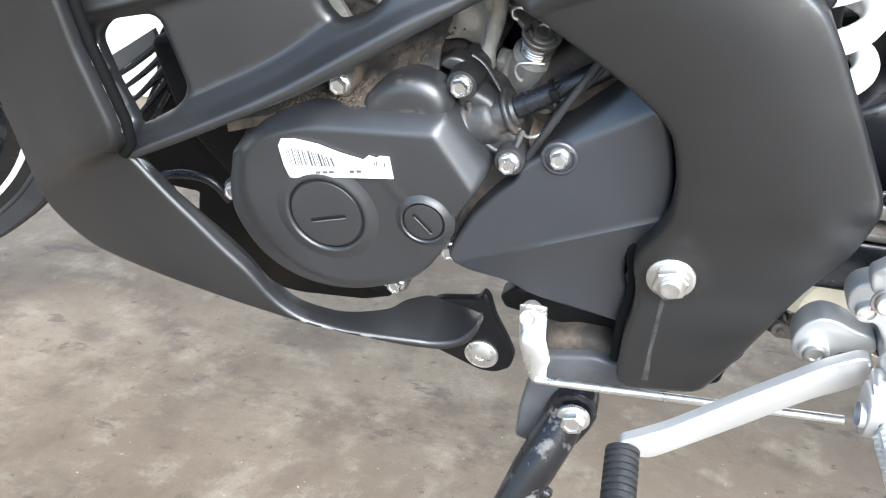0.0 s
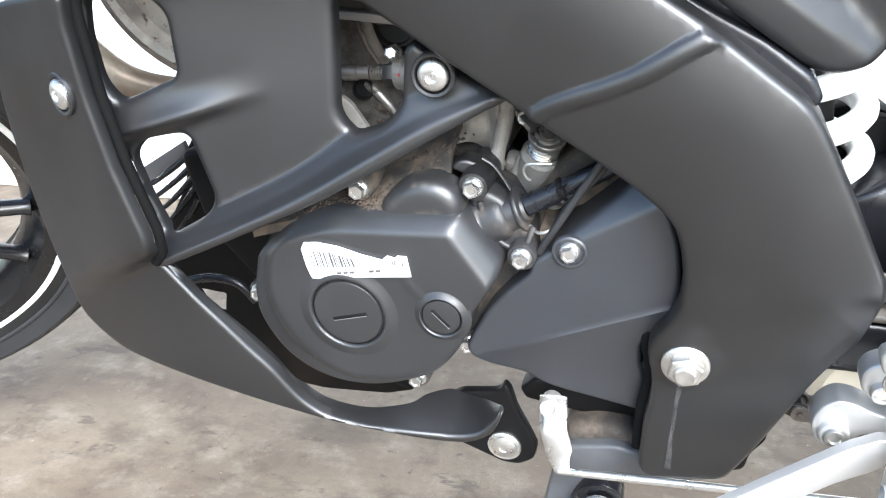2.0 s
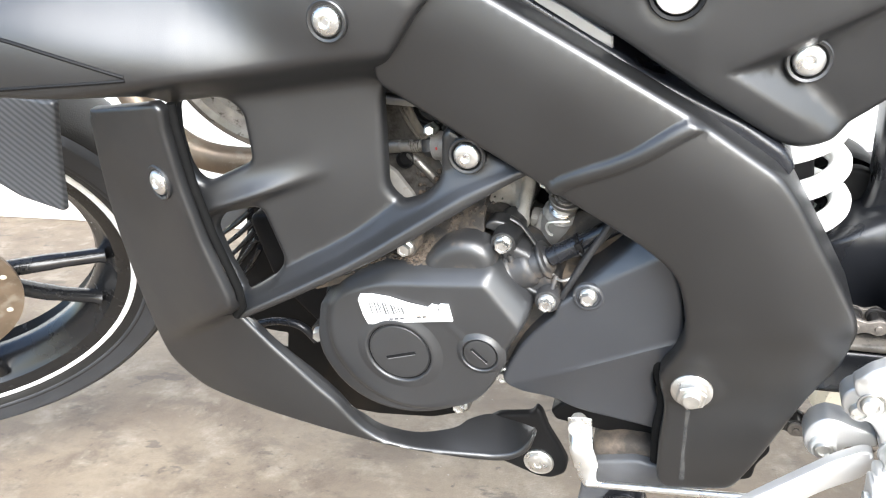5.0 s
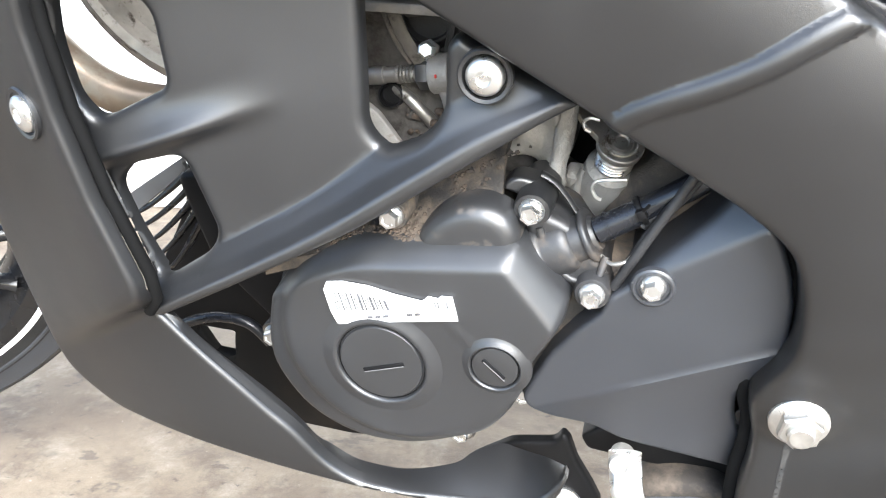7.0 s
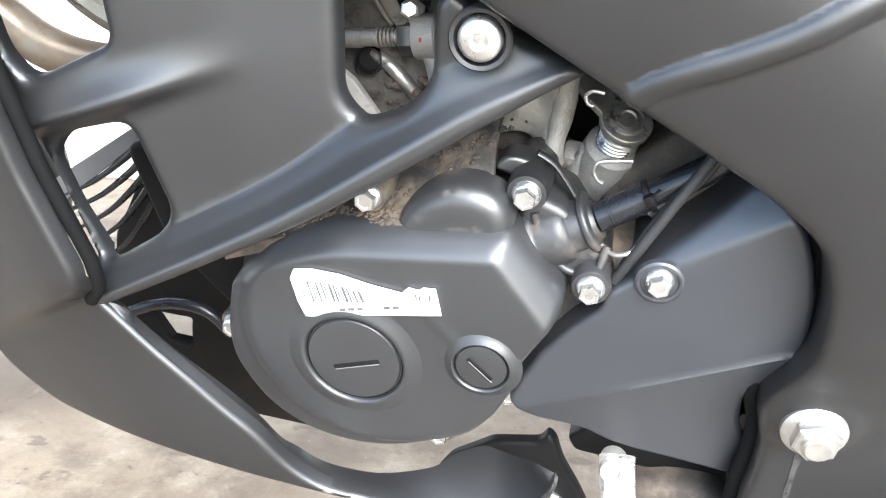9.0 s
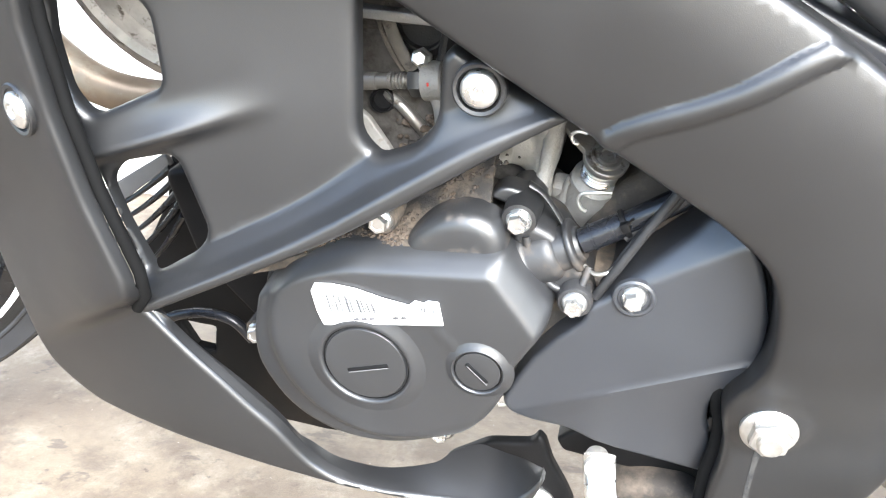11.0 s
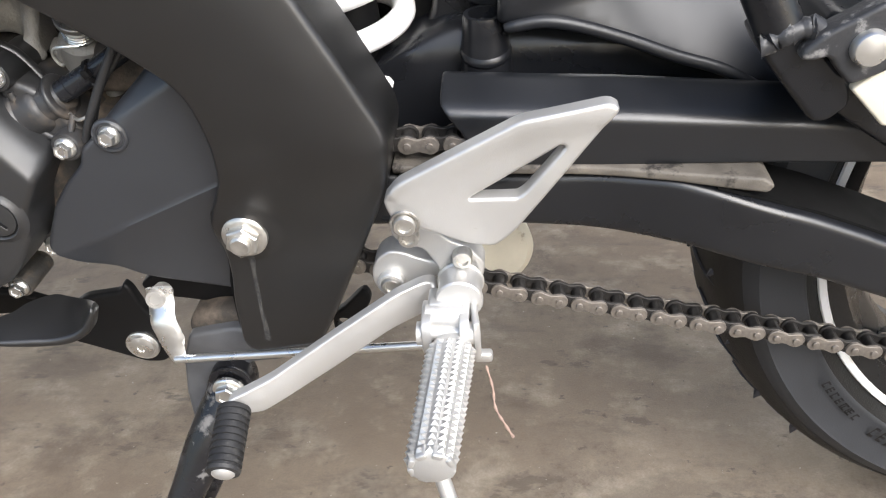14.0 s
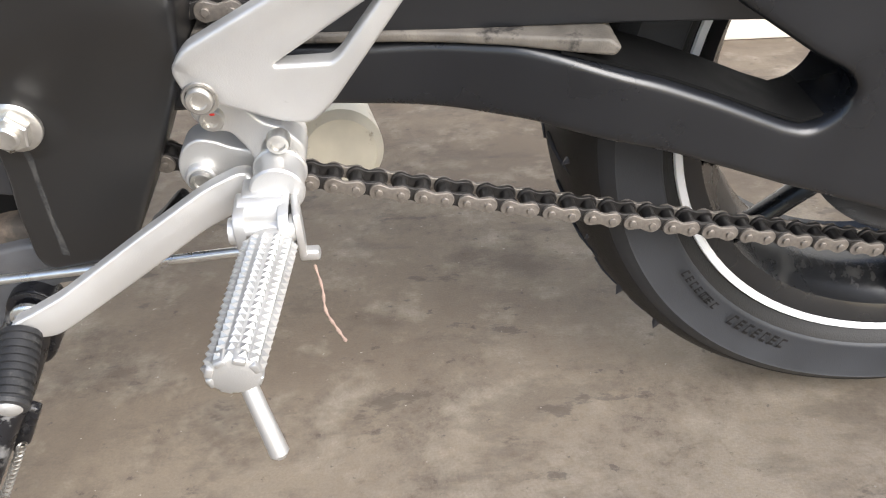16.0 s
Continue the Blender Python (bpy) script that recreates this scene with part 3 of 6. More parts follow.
# left engine cover
COVER = catmull([(-0.2590, 0.4120), (-0.2642, 0.3946), (-0.2668, 0.3810), (-0.2655, 0.3655), (-0.2551, 0.3438), (-0.2390, 0.3288), (-0.2183, 0.3208), (-0.1936, 0.3200), (-0.1689, 0.3268), (-0.1509, 0.3375), (-0.1363, 0.3522), (-0.1264, 0.3687)], 4)[:-1] + rounded([(-0.1264, 0.3687), (-0.1225, 0.3838), (-0.1142, 0.3965), (-0.1052, 0.4095), (-0.1040, 0.4160), (-0.1238, 0.4450), (-0.1310, 0.4480), (-0.1780, 0.4475)], 0.005)[3:-3] + catmull([(-0.1780, 0.4475), (-0.2050, 0.4450), (-0.2280, 0.4375), (-0.2480, 0.4260), (-0.2590, 0.4120)], 4)[:-1]


def cover_face(x, z):
    y = np.full(len(x), -0.1395)
    # the steep top and rear flanks beyond the two creases
    top = z - soft_interp(x, [-0.255, -0.232, -0.205, -0.131, -0.10], [0.412, 0.4285, 0.4365, 0.4388, 0.4395], 0.008)
    rear = side_of(x, z, (-0.1105, 0.4070), (-0.1307, 0.4386)) * -1
    beyond = 0.0009 * np.logaddexp(np.clip(top / 0.0009, -60, 60), np.clip(rear / 0.0009, -60, 60))
    y += 1.25 * bend(beyond, 0.0008)
    # the outer band, a step lower, round the front and the lower rim
    dx, dz = x + 0.193, z - 0.389
    r = np.hypot(dx, dz)
    y += 0.0050 * ease(0.0565, 0.0650, r) * ease(-0.006, 0.022, -(dx * 0.70 + dz * 0.60))
    # the soft rib that runs from the small cap towards the label
    rib = side_of(x, z, (-0.1618, 0.4099), (-0.1486, 0.3932))
    y -= 0.0010 * np.exp(-((rib / 0.0014) ** 2)) * ease(-0.168, -0.160, x) * ease(-0.140, -0.149, x)
    return y


g = Geo()
top_rows = [[(-0.255, 0.412 + o), (-0.232, 0.4285 + o), (-0.205, 0.4365 + o), (-0.131, 0.4388 + o)] for o in (-0.003, -0.0015, 0.0, 0.0015, 0.003, 0.005)]
rear_rows = [[(-0.1307 + 0.843 * o, 0.4386 + 0.539 * o), (-0.1105 + 0.843 * o, 0.4070 + 0.539 * o)] for o in (-0.003, -0.0015, 0.0, 0.0015, 0.003)]
shell(g, COVER, cover_face, edge=0.0042, depth=0.0046, thick=0.03, step=0.0030, lines=top_rows + rear_rows)
cover = part("engine_cover", g, COVERPAINT, bike, "graphite painted engine cover with two slotted caps", 50)
for cx, cz, r, slot in ((-0.1992, 0.3808, 0.0226, (-0.2093, 0.3758, -0.1865, 0.3816)), (-0.1390, 0.3842, 0.0118, (-0.1446, 0.3889, -0.1346, 0.3779))):
    g = Geo()
    yb = -0.1388
    lathe(g, (cx, yb, cz), (0, -1, 0), [(r, -0.004), (r, 0.0012), (r * 0.97, 0.0021), (r * 0.9, 0.0023), (0, 0.0023)], 48)
    cap = part("inspection_cap", g, COVERPAINT, cover, "round black screw cap with a straight slot")
    g = Geo()
    x0, z0, x1, z1 = slot
    dx, dz = x1 - x0, z1 - z0
    ln = math.hypot(dx, dz)
    block(g, ((x0 + x1) / 2, yb - 0.0022, (z0 + z1) / 2), (ln, 0.0012, 0.0026), 0.0004, (0, -math.degrees(math.atan2(dz, dx)), 0))
    part("cap_slot", g, DARK, cover, "straight screwdriver slot")
    g = Geo()
    block(g, ((x0 + x1) / 2 + 0.0002, yb - 0.0024, (z0 + z1) / 2 - 0.0011), (ln * 0.98, 0.0010, 0.0007), 0.0002, (0, -math.degrees(math.atan2(dz, dx)), 0))
    part("slot_edge", g, GREYPLASTIC, cover, "slot edge worn to bare metal")
    g = Geo()
    lathe(g, (cx, yb, cz), (0, -1, 0), [(r * 1.0, 0.0002), (r * 1.02, 0.0009), (r * 1.06, 0.0009), (r * 1.09, 0.0002)], 48)
    part("cap_seal", g, DARK, cover)
    g = Geo()
    lathe(g, (cx, -0.1398, cz), (0, -1, 0), [(r * 1.045, -0.0006), (r * 1.055, 0.0010), (r * 1.085, 0.0019), (r * 1.13, 0.0021), (r * 1.19, 0.0017), (r * 1.28, 0.0008), (r * 1.42, -0.0002), (r * 1.55, -0.0008)], 64)
    part("cap_ring", g, COVERPAINT, cover, "raised rim round the cap", 50)
# the torn bar code label
g = Geo()
LABEL = [(-0.223, 0.424), (-0.2205, 0.4285), (-0.212, 0.4292), (-0.199, 0.4275), (-0.186, 0.4235), (-0.172, 0.4205), (-0.1685, 0.4235), (-0.164, 0.4225), (-0.162, 0.424), (-0.1565, 0.4238), (-0.155, 0.4105), (-0.187, 0.4075), (-0.219, 0.4035), (-0.2215, 0.412)]
shell(g, LABEL, -0.1412, edge=0.0006, depth=0.0003, thick=0.0009, step=0.005)
label = part("paper_label", g, PAPER, bike, "torn white bar code label")
g = Geo()
rnd = random.Random(4)
x = -0.2185
while x < -0.190:
    w = rnd.choice((0.0005, 0.0008, 0.0013))
    lean = 0.0016
    zt, zb = 0.4235 - max(0, x + 0.205) * 0.24, 0.4125 + (x + 0.219) * 0.08
    g.add([(x + lean, -0.1417, zb), (x + lean + w, -0.1417, zb), (x + w, -0.1417, zt), (x, -0.1417, zt)], [(0, 1, 2, 3)])
    x += w + rnd.choice((0.0006, 0.0009, 0.0016))
for x, z0, z1 in ((-0.1655, 0.4185, 0.4212), (-0.1640, 0.4180, 0.4215), (-0.1595, 0.4178, 0.4214)):
    g.add([(x, -0.1417, z0), (x + 0.0008, -0.1417, z0), (x + 0.0006, -0.1417, z1), (x, -0.1417, z1)], [(0, 1, 2, 3)])
tagged(part("bar_code", g, FADED, label), kind="stuff")
g = Geo()
for k in range(7):
    x = -0.2015 + 0.0042 * k
    if k in (3, 4):
        continue
    g.add([(x, -0.1417, 0.4088 + 0.0006 * k), (x + 0.0030, -0.1417, 0.4092 + 0.0006 * k), (x + 0.0030, -0.1417, 0.4108 + 0.0006 * k), (x, -0.1417, 0.4104 + 0.0006 * k)], [(0, 1, 2, 3)])
tagged(part("print_line", g, FADED, label), kind="stuff")
g = Geo()
shell(g, [(-0.190, 0.4125), (-0.176, 0.4150), (-0.168, 0.4188), (-0.172, 0.4125), (-0.183, 0.4112)], -0.1415, edge=0, thick=0.0003, step=0.004)
part("torn_patch", g, TORN, label, "torn patch of tan label backing")

for name, at, ax in (("b", (-0.1890, -0.1210, 0.4560), (0, -1, 0.0)), ("b", (-0.1211, -0.1170, 0.4585), (0, -1, 0)), ("b", (-0.0939, -0.1215, 0.4175), (0, -1, 0)), ("b", (-0.1714, -0.1090, 0.3111), (0, -1, 0)), ("b", (-0.281, -0.1060, 0.3671), (0, -1, 0)), ("b", (-0.1335, -0.1090, 0.3445), (0, -1, 0))):
    g = Geo()
    lathe(g, at, ax, [(0.0082, -0.03), (0.0082, -0.001), (0.0076, -0.0002), (0, 0)], 20)
    part("bolt_boss", g, DUSTY, engine)
    hex_bolt("bolt", engine, at, ax, 0.0062, 0.0085, 0.0048, label="bright zinc flange bolt")

# rounded shoulder above the cover, water elbow, bracket
g = Geo()
shell(g, catmull([(-0.1800, 0.430), (-0.1768, 0.4455), (-0.1716, 0.4532), (-0.1646, 0.4590), (-0.1570, 0.4630), (-0.1477, 0.4652), (-0.1385, 0.4640), (-0.1312, 0.4600), (-0.1270, 0.4535), (-0.1262, 0.4460), (-0.128, 0.428), (-0.155, 0.424)], 5, True), -0.1292, edge=0.0085, depth=0.0085, thick=0.012, step=0.0028)
part("cover_dome", g, FILMPAINT, engine, "rounded dust-filmed graphite shoulder above the cover", 50)
# the dusty shelf behind the cover's upper rim
g = Geo()
shelf_x = [-0.262 + 0.0045 * k for k in range(29)]
shelf_z = [0.4280 + 0.30 * (x + 0.262) - 1.05 * (x + 0.262) ** 2 for x in shelf_x]
def shelf_rise(x):
    return 0.0125 + 0.36 * max(-0.02, x + 0.180)


loft(g, [(x, -0.1275, z) for x, z in zip(shelf_x, shelf_z)], [(x, -0.116, z + 0.0035 + 0.0008 * math.sin(x * 700)) for x, z in zip(shelf_x, shelf_z)], 0.006, 4, 0.0004)
loft(g, [(x, -0.116, z + 0.0035 + 0.0008 * math.sin(x * 700)) for x, z in zip(shelf_x, shelf_z)], [(x, -0.100, z + shelf_rise(x) + 0.0006 * math.sin(x * 500)) for x, z in zip(shelf_x, shelf_z)], 0.006, 6, 0.0008)
loft(g, [(x, -0.100, z + shelf_rise(x) + 0.0006 * math.sin(x * 500)) for x, z in zip(shelf_x, shelf_z)], [(x, -0.076, z + shelf_rise(x) + 0.008) for x, z in zip(shelf_x, shelf_z)], 0.006, 6, 0.0012)
part("upper_crankcase", g, DUSTSHELF, engine, "dust-filmed sloping top of the crankcase", 60)
# crusted dirt round the upper bolt and along the ledge
rnd = random.Random(11)
g = Geo()
for k in range(330):
    u = rnd.random()
    x = -0.232 + 0.078 * u + rnd.gauss(0, 0.004)
    if k % 3 == 0:
        x = -0.189 + rnd.gauss(0, 0.008)
    if k % 5 == 0:
        x = -0.150 + rnd.gauss(0, 0.009)
    zc = 0.4280 + 0.30 * (x + 0.262) - 1.05 * (x + 0.262) ** 2
    y = -0.1265 + abs(rnd.gauss(0, 0.010))
    if k % 5 == 0:
        y = -0.098 + rnd.gauss(0, 0.005)
    z = zc + 0.0006 + min(1, max(0, y + 0.1275) / 0.0115) * 0.0035 + min(1, max(0, y + 0.116) / 0.016) * (shelf_rise(x) - 0.0035)
    r = rnd.uniform(0.0006, 0.0019)
    n = 7
    ring = [(x + r * rnd.uniform(0.7, 1.3) * math.cos(2 * math.pi * i / n), y + r * rnd.uniform(0.7, 1.3) * math.sin(2 * math.pi * i / n)) for i in range(n)]
    g.add([(px, py, z + (py + 0.1275) * 0.0 - 0.0006) for px, py in ring] + [(x + (px - x) * 0.55, y + (py - y) * 0.55, z + r * 0.20 + rnd.uniform(0, 0.0004)) for px, py in ring], [(i, (i + 1) % n, n + (i + 1) % n, n + i) for i in range(n)] + [tuple(range(n, 2 * n))])
tagged(part("dirt_crust", g, CRUST, engine, "crusted brown road dirt on the casting", 70), kind="stuff")
# water elbow: a barrel with a collar, on a web that runs down to the lower bolt
g = Geo()
EA = Vector((1, 0.02, 0.42)).normalized()
lathe(g, Vector((-0.1165, -0.1050, 0.4318)), EA, [(0.0165, -0.012), (0.0165, -0.001), (0.0158, 0.0004), (0.0150, 0.0010), (0.0148, 0.0030), (0.0146, 0.0095), (0.0138, 0.0125), (0.0126, 0.0140), (0.0118, 0.0145), (0.0114, 0.0185), (0.0110, 0.0200), (0.0130, 0.0206), (0.0136, 0.0214), (0.0136, 0.0230), (0.0128, 0.0238), (0.0092, 0.0242), (0.0082, 0.0262), (0, 0.0262)], 44)
part("hose_elbow", g, DUSTPAINT, engine, "dusty graphite hose elbow with a collar", 45)
g = Geo()
shell(g, rounded([(-0.1270, 0.4500), (-0.1180, 0.4560), (-0.1040, 0.4490), (-0.0960, 0.4350), (-0.0868, 0.4290), (-0.0855, 0.4160), (-0.0920, 0.4068), (-0.1030, 0.4085), (-0.1120, 0.4225), (-0.1240, 0.4400)], 0.005), -0.1130, edge=0.0045, depth=0.0055, thick=0.03, step=0.0035)
lathe(g, (-0.0939, -0.100, 0.4175), (0, -1, 0), [(0.0088, 0), (0.0086, 0.0205), (0.0080, 0.0215), (0, 0.0215)], 26)
# raised webs that run from the elbow to the bolts
for pts in ([(-0.1185, -0.1130, 0.4480), (-0.1150, -0.1135, 0.4330), (-0.1060, -0.1135, 0.4215), (-0.0965, -0.1135, 0.4185)], [(-0.0880, -0.1120, 0.4330), (-0.0900, -0.1150, 0.4270), (-0.0925, -0.1180, 0.4200)]):
    tube(g, catmull(pts, 6), 0.0020, 10)
part("elbow_flange", g, DUSTPAINT, engine, "dusty cast flange under the elbow with raised webs", 50)
# hooded black boss over the upper bolt
g = Geo()
lathe(g, (-0.1211, -0.080, 0.4585), (0, -1, 0), [(0.0096, 0), (0.0092, 0.020), (0.0088, 0.0345), (0.0082, 0.0368), (0, 0.037)], 30)
part("bolt_sleeve", g, PLASTIC, engine, "black round boss of the upper bolt", 45)
g = Geo()
shell(g, rounded([(-0.1365, 0.4640), (-0.1360, 0.4668), (-0.1318, 0.4702), (-0.1270, 0.4702), (-0.1180, 0.4668), (-0.1135, 0.4612), (-0.1160, 0.4575), (-0.1280, 0.4600)], 0.0022), lambda x, z: -0.1065 + 0.10 * (x + 0.135), edge=0.0022, depth=0.003, thick=0.010, step=0.0035)
part("bolt_hood", g, PLASTIC, engine, "black bracket hooded over the upper bolt", 50)
g = Geo()
tube(g, catmull([(-0.1180, -0.1035, 0.4715), (-0.1120, -0.1030, 0.4670), (-0.1070, -0.1030, 0.4600), (-0.1020, -0.1030, 0.4512)], 6), 0.0028, 10, 0.5, up=(0, 1, 0))
part("bracket_web", g, PLASTIC, engine, "thin black web of the bracket")
# pale castings behind
g = Geo()
shell(g, rounded([(-0.1700, 0.4620), (-0.1494, 0.4650), (-0.1335, 0.4700), (-0.1180, 0.4560), (-0.1149, 0.4542), (-0.1115, 0.4691), (-0.1075, 0.4900), (-0.1100, 0.5060), (-0.1750, 0.5060)], 0.004), lambda x, z: -0.076 + 0.0030 * np.sin(x * 260) * np.cos(z * 210) - 0.006 * np.exp(-(((side_of(x, z, (-0.1190, 0.455), (-0.1120, 0.500))) / 0.004) ** 2)) - 0.004 * np.exp(-(((side_of(x, z, (-0.1400, 0.455), (-0.1280, 0.500))) / 0.006) ** 2)), edge=0.004, depth=0.005, thick=0.03, step=0.003)
part("cylinder_base", g, CASTDULL, engine, "pale stained aluminium cylinder base", 60)
g = Geo()
tube(g, catmull([(-0.1160, -0.080, 0.4540), (-0.1150, -0.083, 0.4620), (-0.1125, -0.082, 0.4720), (-0.1100, -0.079, 0.4840), (-0.1090, -0.078, 0.5000)], 4), [0.0040, 0.0052, 0.0058, 0.0056, 0.0050, 0.0048, 0.0044, 0.0042, 0.0044, 0.0048, 0.0050, 0.0050, 0.0052, 0.0054, 0.0056, 0.0058, 0.0060], 14, 0.8)
part("casting_rib", g, CASTDULL, engine, "pale cast rib beside the cylinder", 60)
g = Geo()
A0, A1 = Vector((-0.0925, -0.1080, 0.4445)), Vector((-0.0715, -0.1050, 0.4545))
tube(g, [A0, A0.lerp(A1, 0.5), A1], 0.0064, 24)
lathe(g, A0.lerp(A1, 0.22), (A1 - A0), [(0.0064, 0), (0.0069, 0.0003), (0.0069, 0.0012), (0.0064, 0.0015)], 24)
hose_end = part("hose_stub", g, GLOSS, engine, "gloss black hose stub", 50)
g = Geo()
lathe(g, A0.lerp(A1, 0.90), (A1 - A0), [(0.0066, 0), (0.0074, 0.0003), (0.0074, 0.0024), (0.0066, 0.0027)], 24)
block(g, A0.lerp(A1, 0.95) + Vector((0.0005, -0.0078, 0.0022)), (0.0042, 0.0036, 0.0050), 0.0006, (0, -24, 0))
tube(g, [A0.lerp(A1, 0.95) + Vector((0.0, -0.0085, 0.0030)), A0.lerp(A1, 0.95) + Vector((0.0040, -0.0105, 0.0085))], 0.0007, 6)
part("cable_tie", g, DARK, hose_end, "black cable tie round the hose")
g = Geo()
tube(g, catmull([tuple(A1), (-0.058, -0.104, 0.4620), (-0.044, -0.101, 0.4700), (-0.028, -0.093, 0.482)], 5), 0.0060, 16)
hose = part("coolant_hose", g, GLOSS, bike, "black rubber hose")
for pts, r in (([(-0.0845, -0.1160, 0.4185), (-0.0765, -0.1170, 0.4326), (-0.0640, -0.1150, 0.4530), (-0.0500, -0.1110, 0.4740), (-0.0400, -0.1040, 0.4880)], 0.0024), ([(-0.0810, -0.1100, 0.4230), (-0.0700, -0.1120, 0.4440), (-0.0540, -0.1080, 0.4660), (-0.0360, -0.1000, 0.4840)], 0.0022), ([(-0.0720, -0.1080, 0.4480), (-0.0560, -0.1060, 0.4610), (-0.0400, -0.1000, 0.4730), (-0.0200, -0.0900, 0.4800)], 0.0026), ([(-0.0660, -0.1100, 0.4500), (-0.0500, -0.1090, 0.4680), (-0.0420, -0.1050, 0.4820)], 0.0017)):
    g = Geo()
    tube(g, catmull(pts, 6), r, 10)
    part("cable", g, RUBBER, bike, "thin black sheathed cable")
g = Geo()
tube(g, catmull([(-0.0905, -0.1110, 0.4330), (-0.0850, -0.1150, 0.4310), (-0.0780, -0.1150, 0.4330), (-0.0740, -0.1080, 0.4360)], 4), 0.0011, 8)
part("wire_clip", g, STEEL, bike)
# dusty black case behind the hoses
g = Geo()
shell(g, rounded([(-0.098, 0.432), (-0.080, 0.462), (-0.052, 0.482), (-0.020, 0.482), (-0.020, 0.430)], 0.008), -0.086, edge=0.008, depth=0.008, thick=0.02, step=0.006)
part("case_top", g, DUSTCASE, engine, "dusty dark crankcase behind the hoses", 50)
# clutch release arm, on an upright shaft that leans back
UP = Vector((0.28, -0.48, 0.83)).normalized()
PIVOT = Vector((-0.0833, -0.0856, 0.4793))
BASE = PIVOT - UP * 0.0440
g = Geo()
lathe(g, BASE, UP, [(0.0150, -0.022), (0.0150, 0.002), (0.0138, 0.010), (0.0134, 0.0180), (0.0126, 0.0205), (0.0126, 0.0245), (0.0108, 0.0262), (0.0084, 0.0270), (0, 0.0270)], 32)
for q in (-1, 1):
    tube(g, [BASE + Vector((0.012 * q, -0.004, -0.016)), BASE + Vector((0.0115 * q, -0.005, 0.002)) + UP * 0.006, BASE + Vector((0.0095 * q, -0.004, 0.006)) + UP * 0.016], [0.0060, 0.0048, 0.0028], 12)
block(g, BASE + Vector((-0.012, -0.004, 0.010)), (0.010, 0.012, 0.016), 0.003, (30, 10, 0))
part("release_housing", g, CASTDULL, engine, "stained cast aluminium clutch release housing", 40)
g = Geo()
lathe(g, BASE, UP, [(0.0062, 0.024), (0.0062, 0.042), (0, 0.042)], 20)
part("release_spindle", g, STEEL, engine, "steel spindle inside the spring")
g = Geo()
cs = UP.cross(Vector((0, 1, 0))).normalized()
cw = UP.cross(cs)
tube(g, [BASE + UP * (0.0285 + 0.0022 * k / 18) + (cs * math.cos(2 * math.pi * k / 18) + cw * math.sin(2 * math.pi * k / 18)) * 0.0086 for k in range(18 * 6)], 0.00085, 8)
part("return_spring", g, ZINC, engine, "bright coiled return spring")
for pts in ([(-0.0800, -0.0975, 0.4660), (-0.0870, -0.1000, 0.4670), (-0.0930, -0.0995, 0.4660), (-0.0955, -0.0985, 0.4620), (-0.0940, -0.0985, 0.4575), (-0.0915, -0.0985, 0.4560)], [(-0.0930, -0.0850, 0.4905), (-0.0975, -0.0850, 0.4915), (-0.1005, -0.0848, 0.4895), (-0.1000, -0.0845, 0.4860), (-0.0975, -0.0840, 0.4845)]):
    g = Geo()
    tube(g, catmull(pts, 5), 0.0009, 8)
    part("spring_hook", g, ZINC, engine)
# the arm: a strap with a round eye, in the plane across the shaft
reach = Vector((-0.0139, 0.0149, 0.0133)).normalized()
reach = (reach - UP * reach.dot(UP)).normalized()
across = UP.cross(reach)
g = Geo()
eye_r = 0.0112
strap = [(eye_r * math.cos(radians(a)), eye_r * math.sin(radians(a))) for a in range(48, 313, 12)] + [(0.016, -0.0098), (0.046, -0.0098), (0.046, 0.0098), (0.016, 0.0098)]
shell(g, strap, 0.0, edge=0.0008, depth=0.0007, thick=0.0026, step=0.004)
g.v = [tuple(PIVOT + reach * p[0] + across * p[2] - UP * p[1]) for p in g.v]
arm = part("release_arm", g, STEEL, engine, "flat steel clutch release arm")
g = Geo()
lathe(g, PIVOT, UP, [(0.0080, -0.001), (0.0080, 0.0010), (0.0070, 0.0014), (0.0064, 0.0004), (0.0056, 0.0004), (0.0052, 0.0020), (0.0036, 0.0022), (0.0030, 0.0012), (0, 0.0012)], 28)
part("release_shaft", g, STEEL, engine, "round shaft end on the release arm", 30)

# sprocket cover
SPR = rounded([(-0.1324, 0.3480), (-0.1259, 0.3618), (-0.1162, 0.3790), (-0.1034, 0.3940), (-0.0900, 0.4060), (-0.0872, 0.4150), (-0.0799, 0.4205), (-0.0715, 0.4293), (-0.0428, 0.4544), (-0.0337, 0.4640), (-0.0270, 0.4655), (-0.0183, 0.4575), (-0.0130, 0.4490), (-0.0081, 0.4332), (-0.0058, 0.4177), (-0.0058, 0.4039), (-0.0075, 0.3923), (-0.0140, 0.3775), (-0.0205, 0.3672), (-0.0255, 0.3592), (-0.0255, 0.3424), (-0.0208, 0.3280), (-0.0212, 0.3150), (-0.0235, 0.3000), (-0.0577, 0.3098), (-0.0720, 0.3137), (-0.0842, 0.3185), (-0.0955, 0.3268), (-0.1005, 0.3290), (-0.1182, 0.3340), (-0.1277, 0.3406)], 0.004)


def sprocket_face(x, z):
    y = -0.1215 + 0.025 * (0.42 - z)
    up = side_of(x, z, (-0.0844, 0.4177), (-0.0191, 0.4547))
    y += 0.95 * bend(up, 0.0010)
    low = side_of(x, z, (-0.1168, 0.3473), (-0.0062, 0.3938))
    y += 0.34 * bend(-low, 0.0003) - 0.20 * bend(-low - 0.020, 0.008)
    y -= 0.0013 * ease(0.0010, -0.0010, low) * ease(-0.122, -0.060, x) * ease(-0.045, 0.0, low)
    return y


g = Geo()
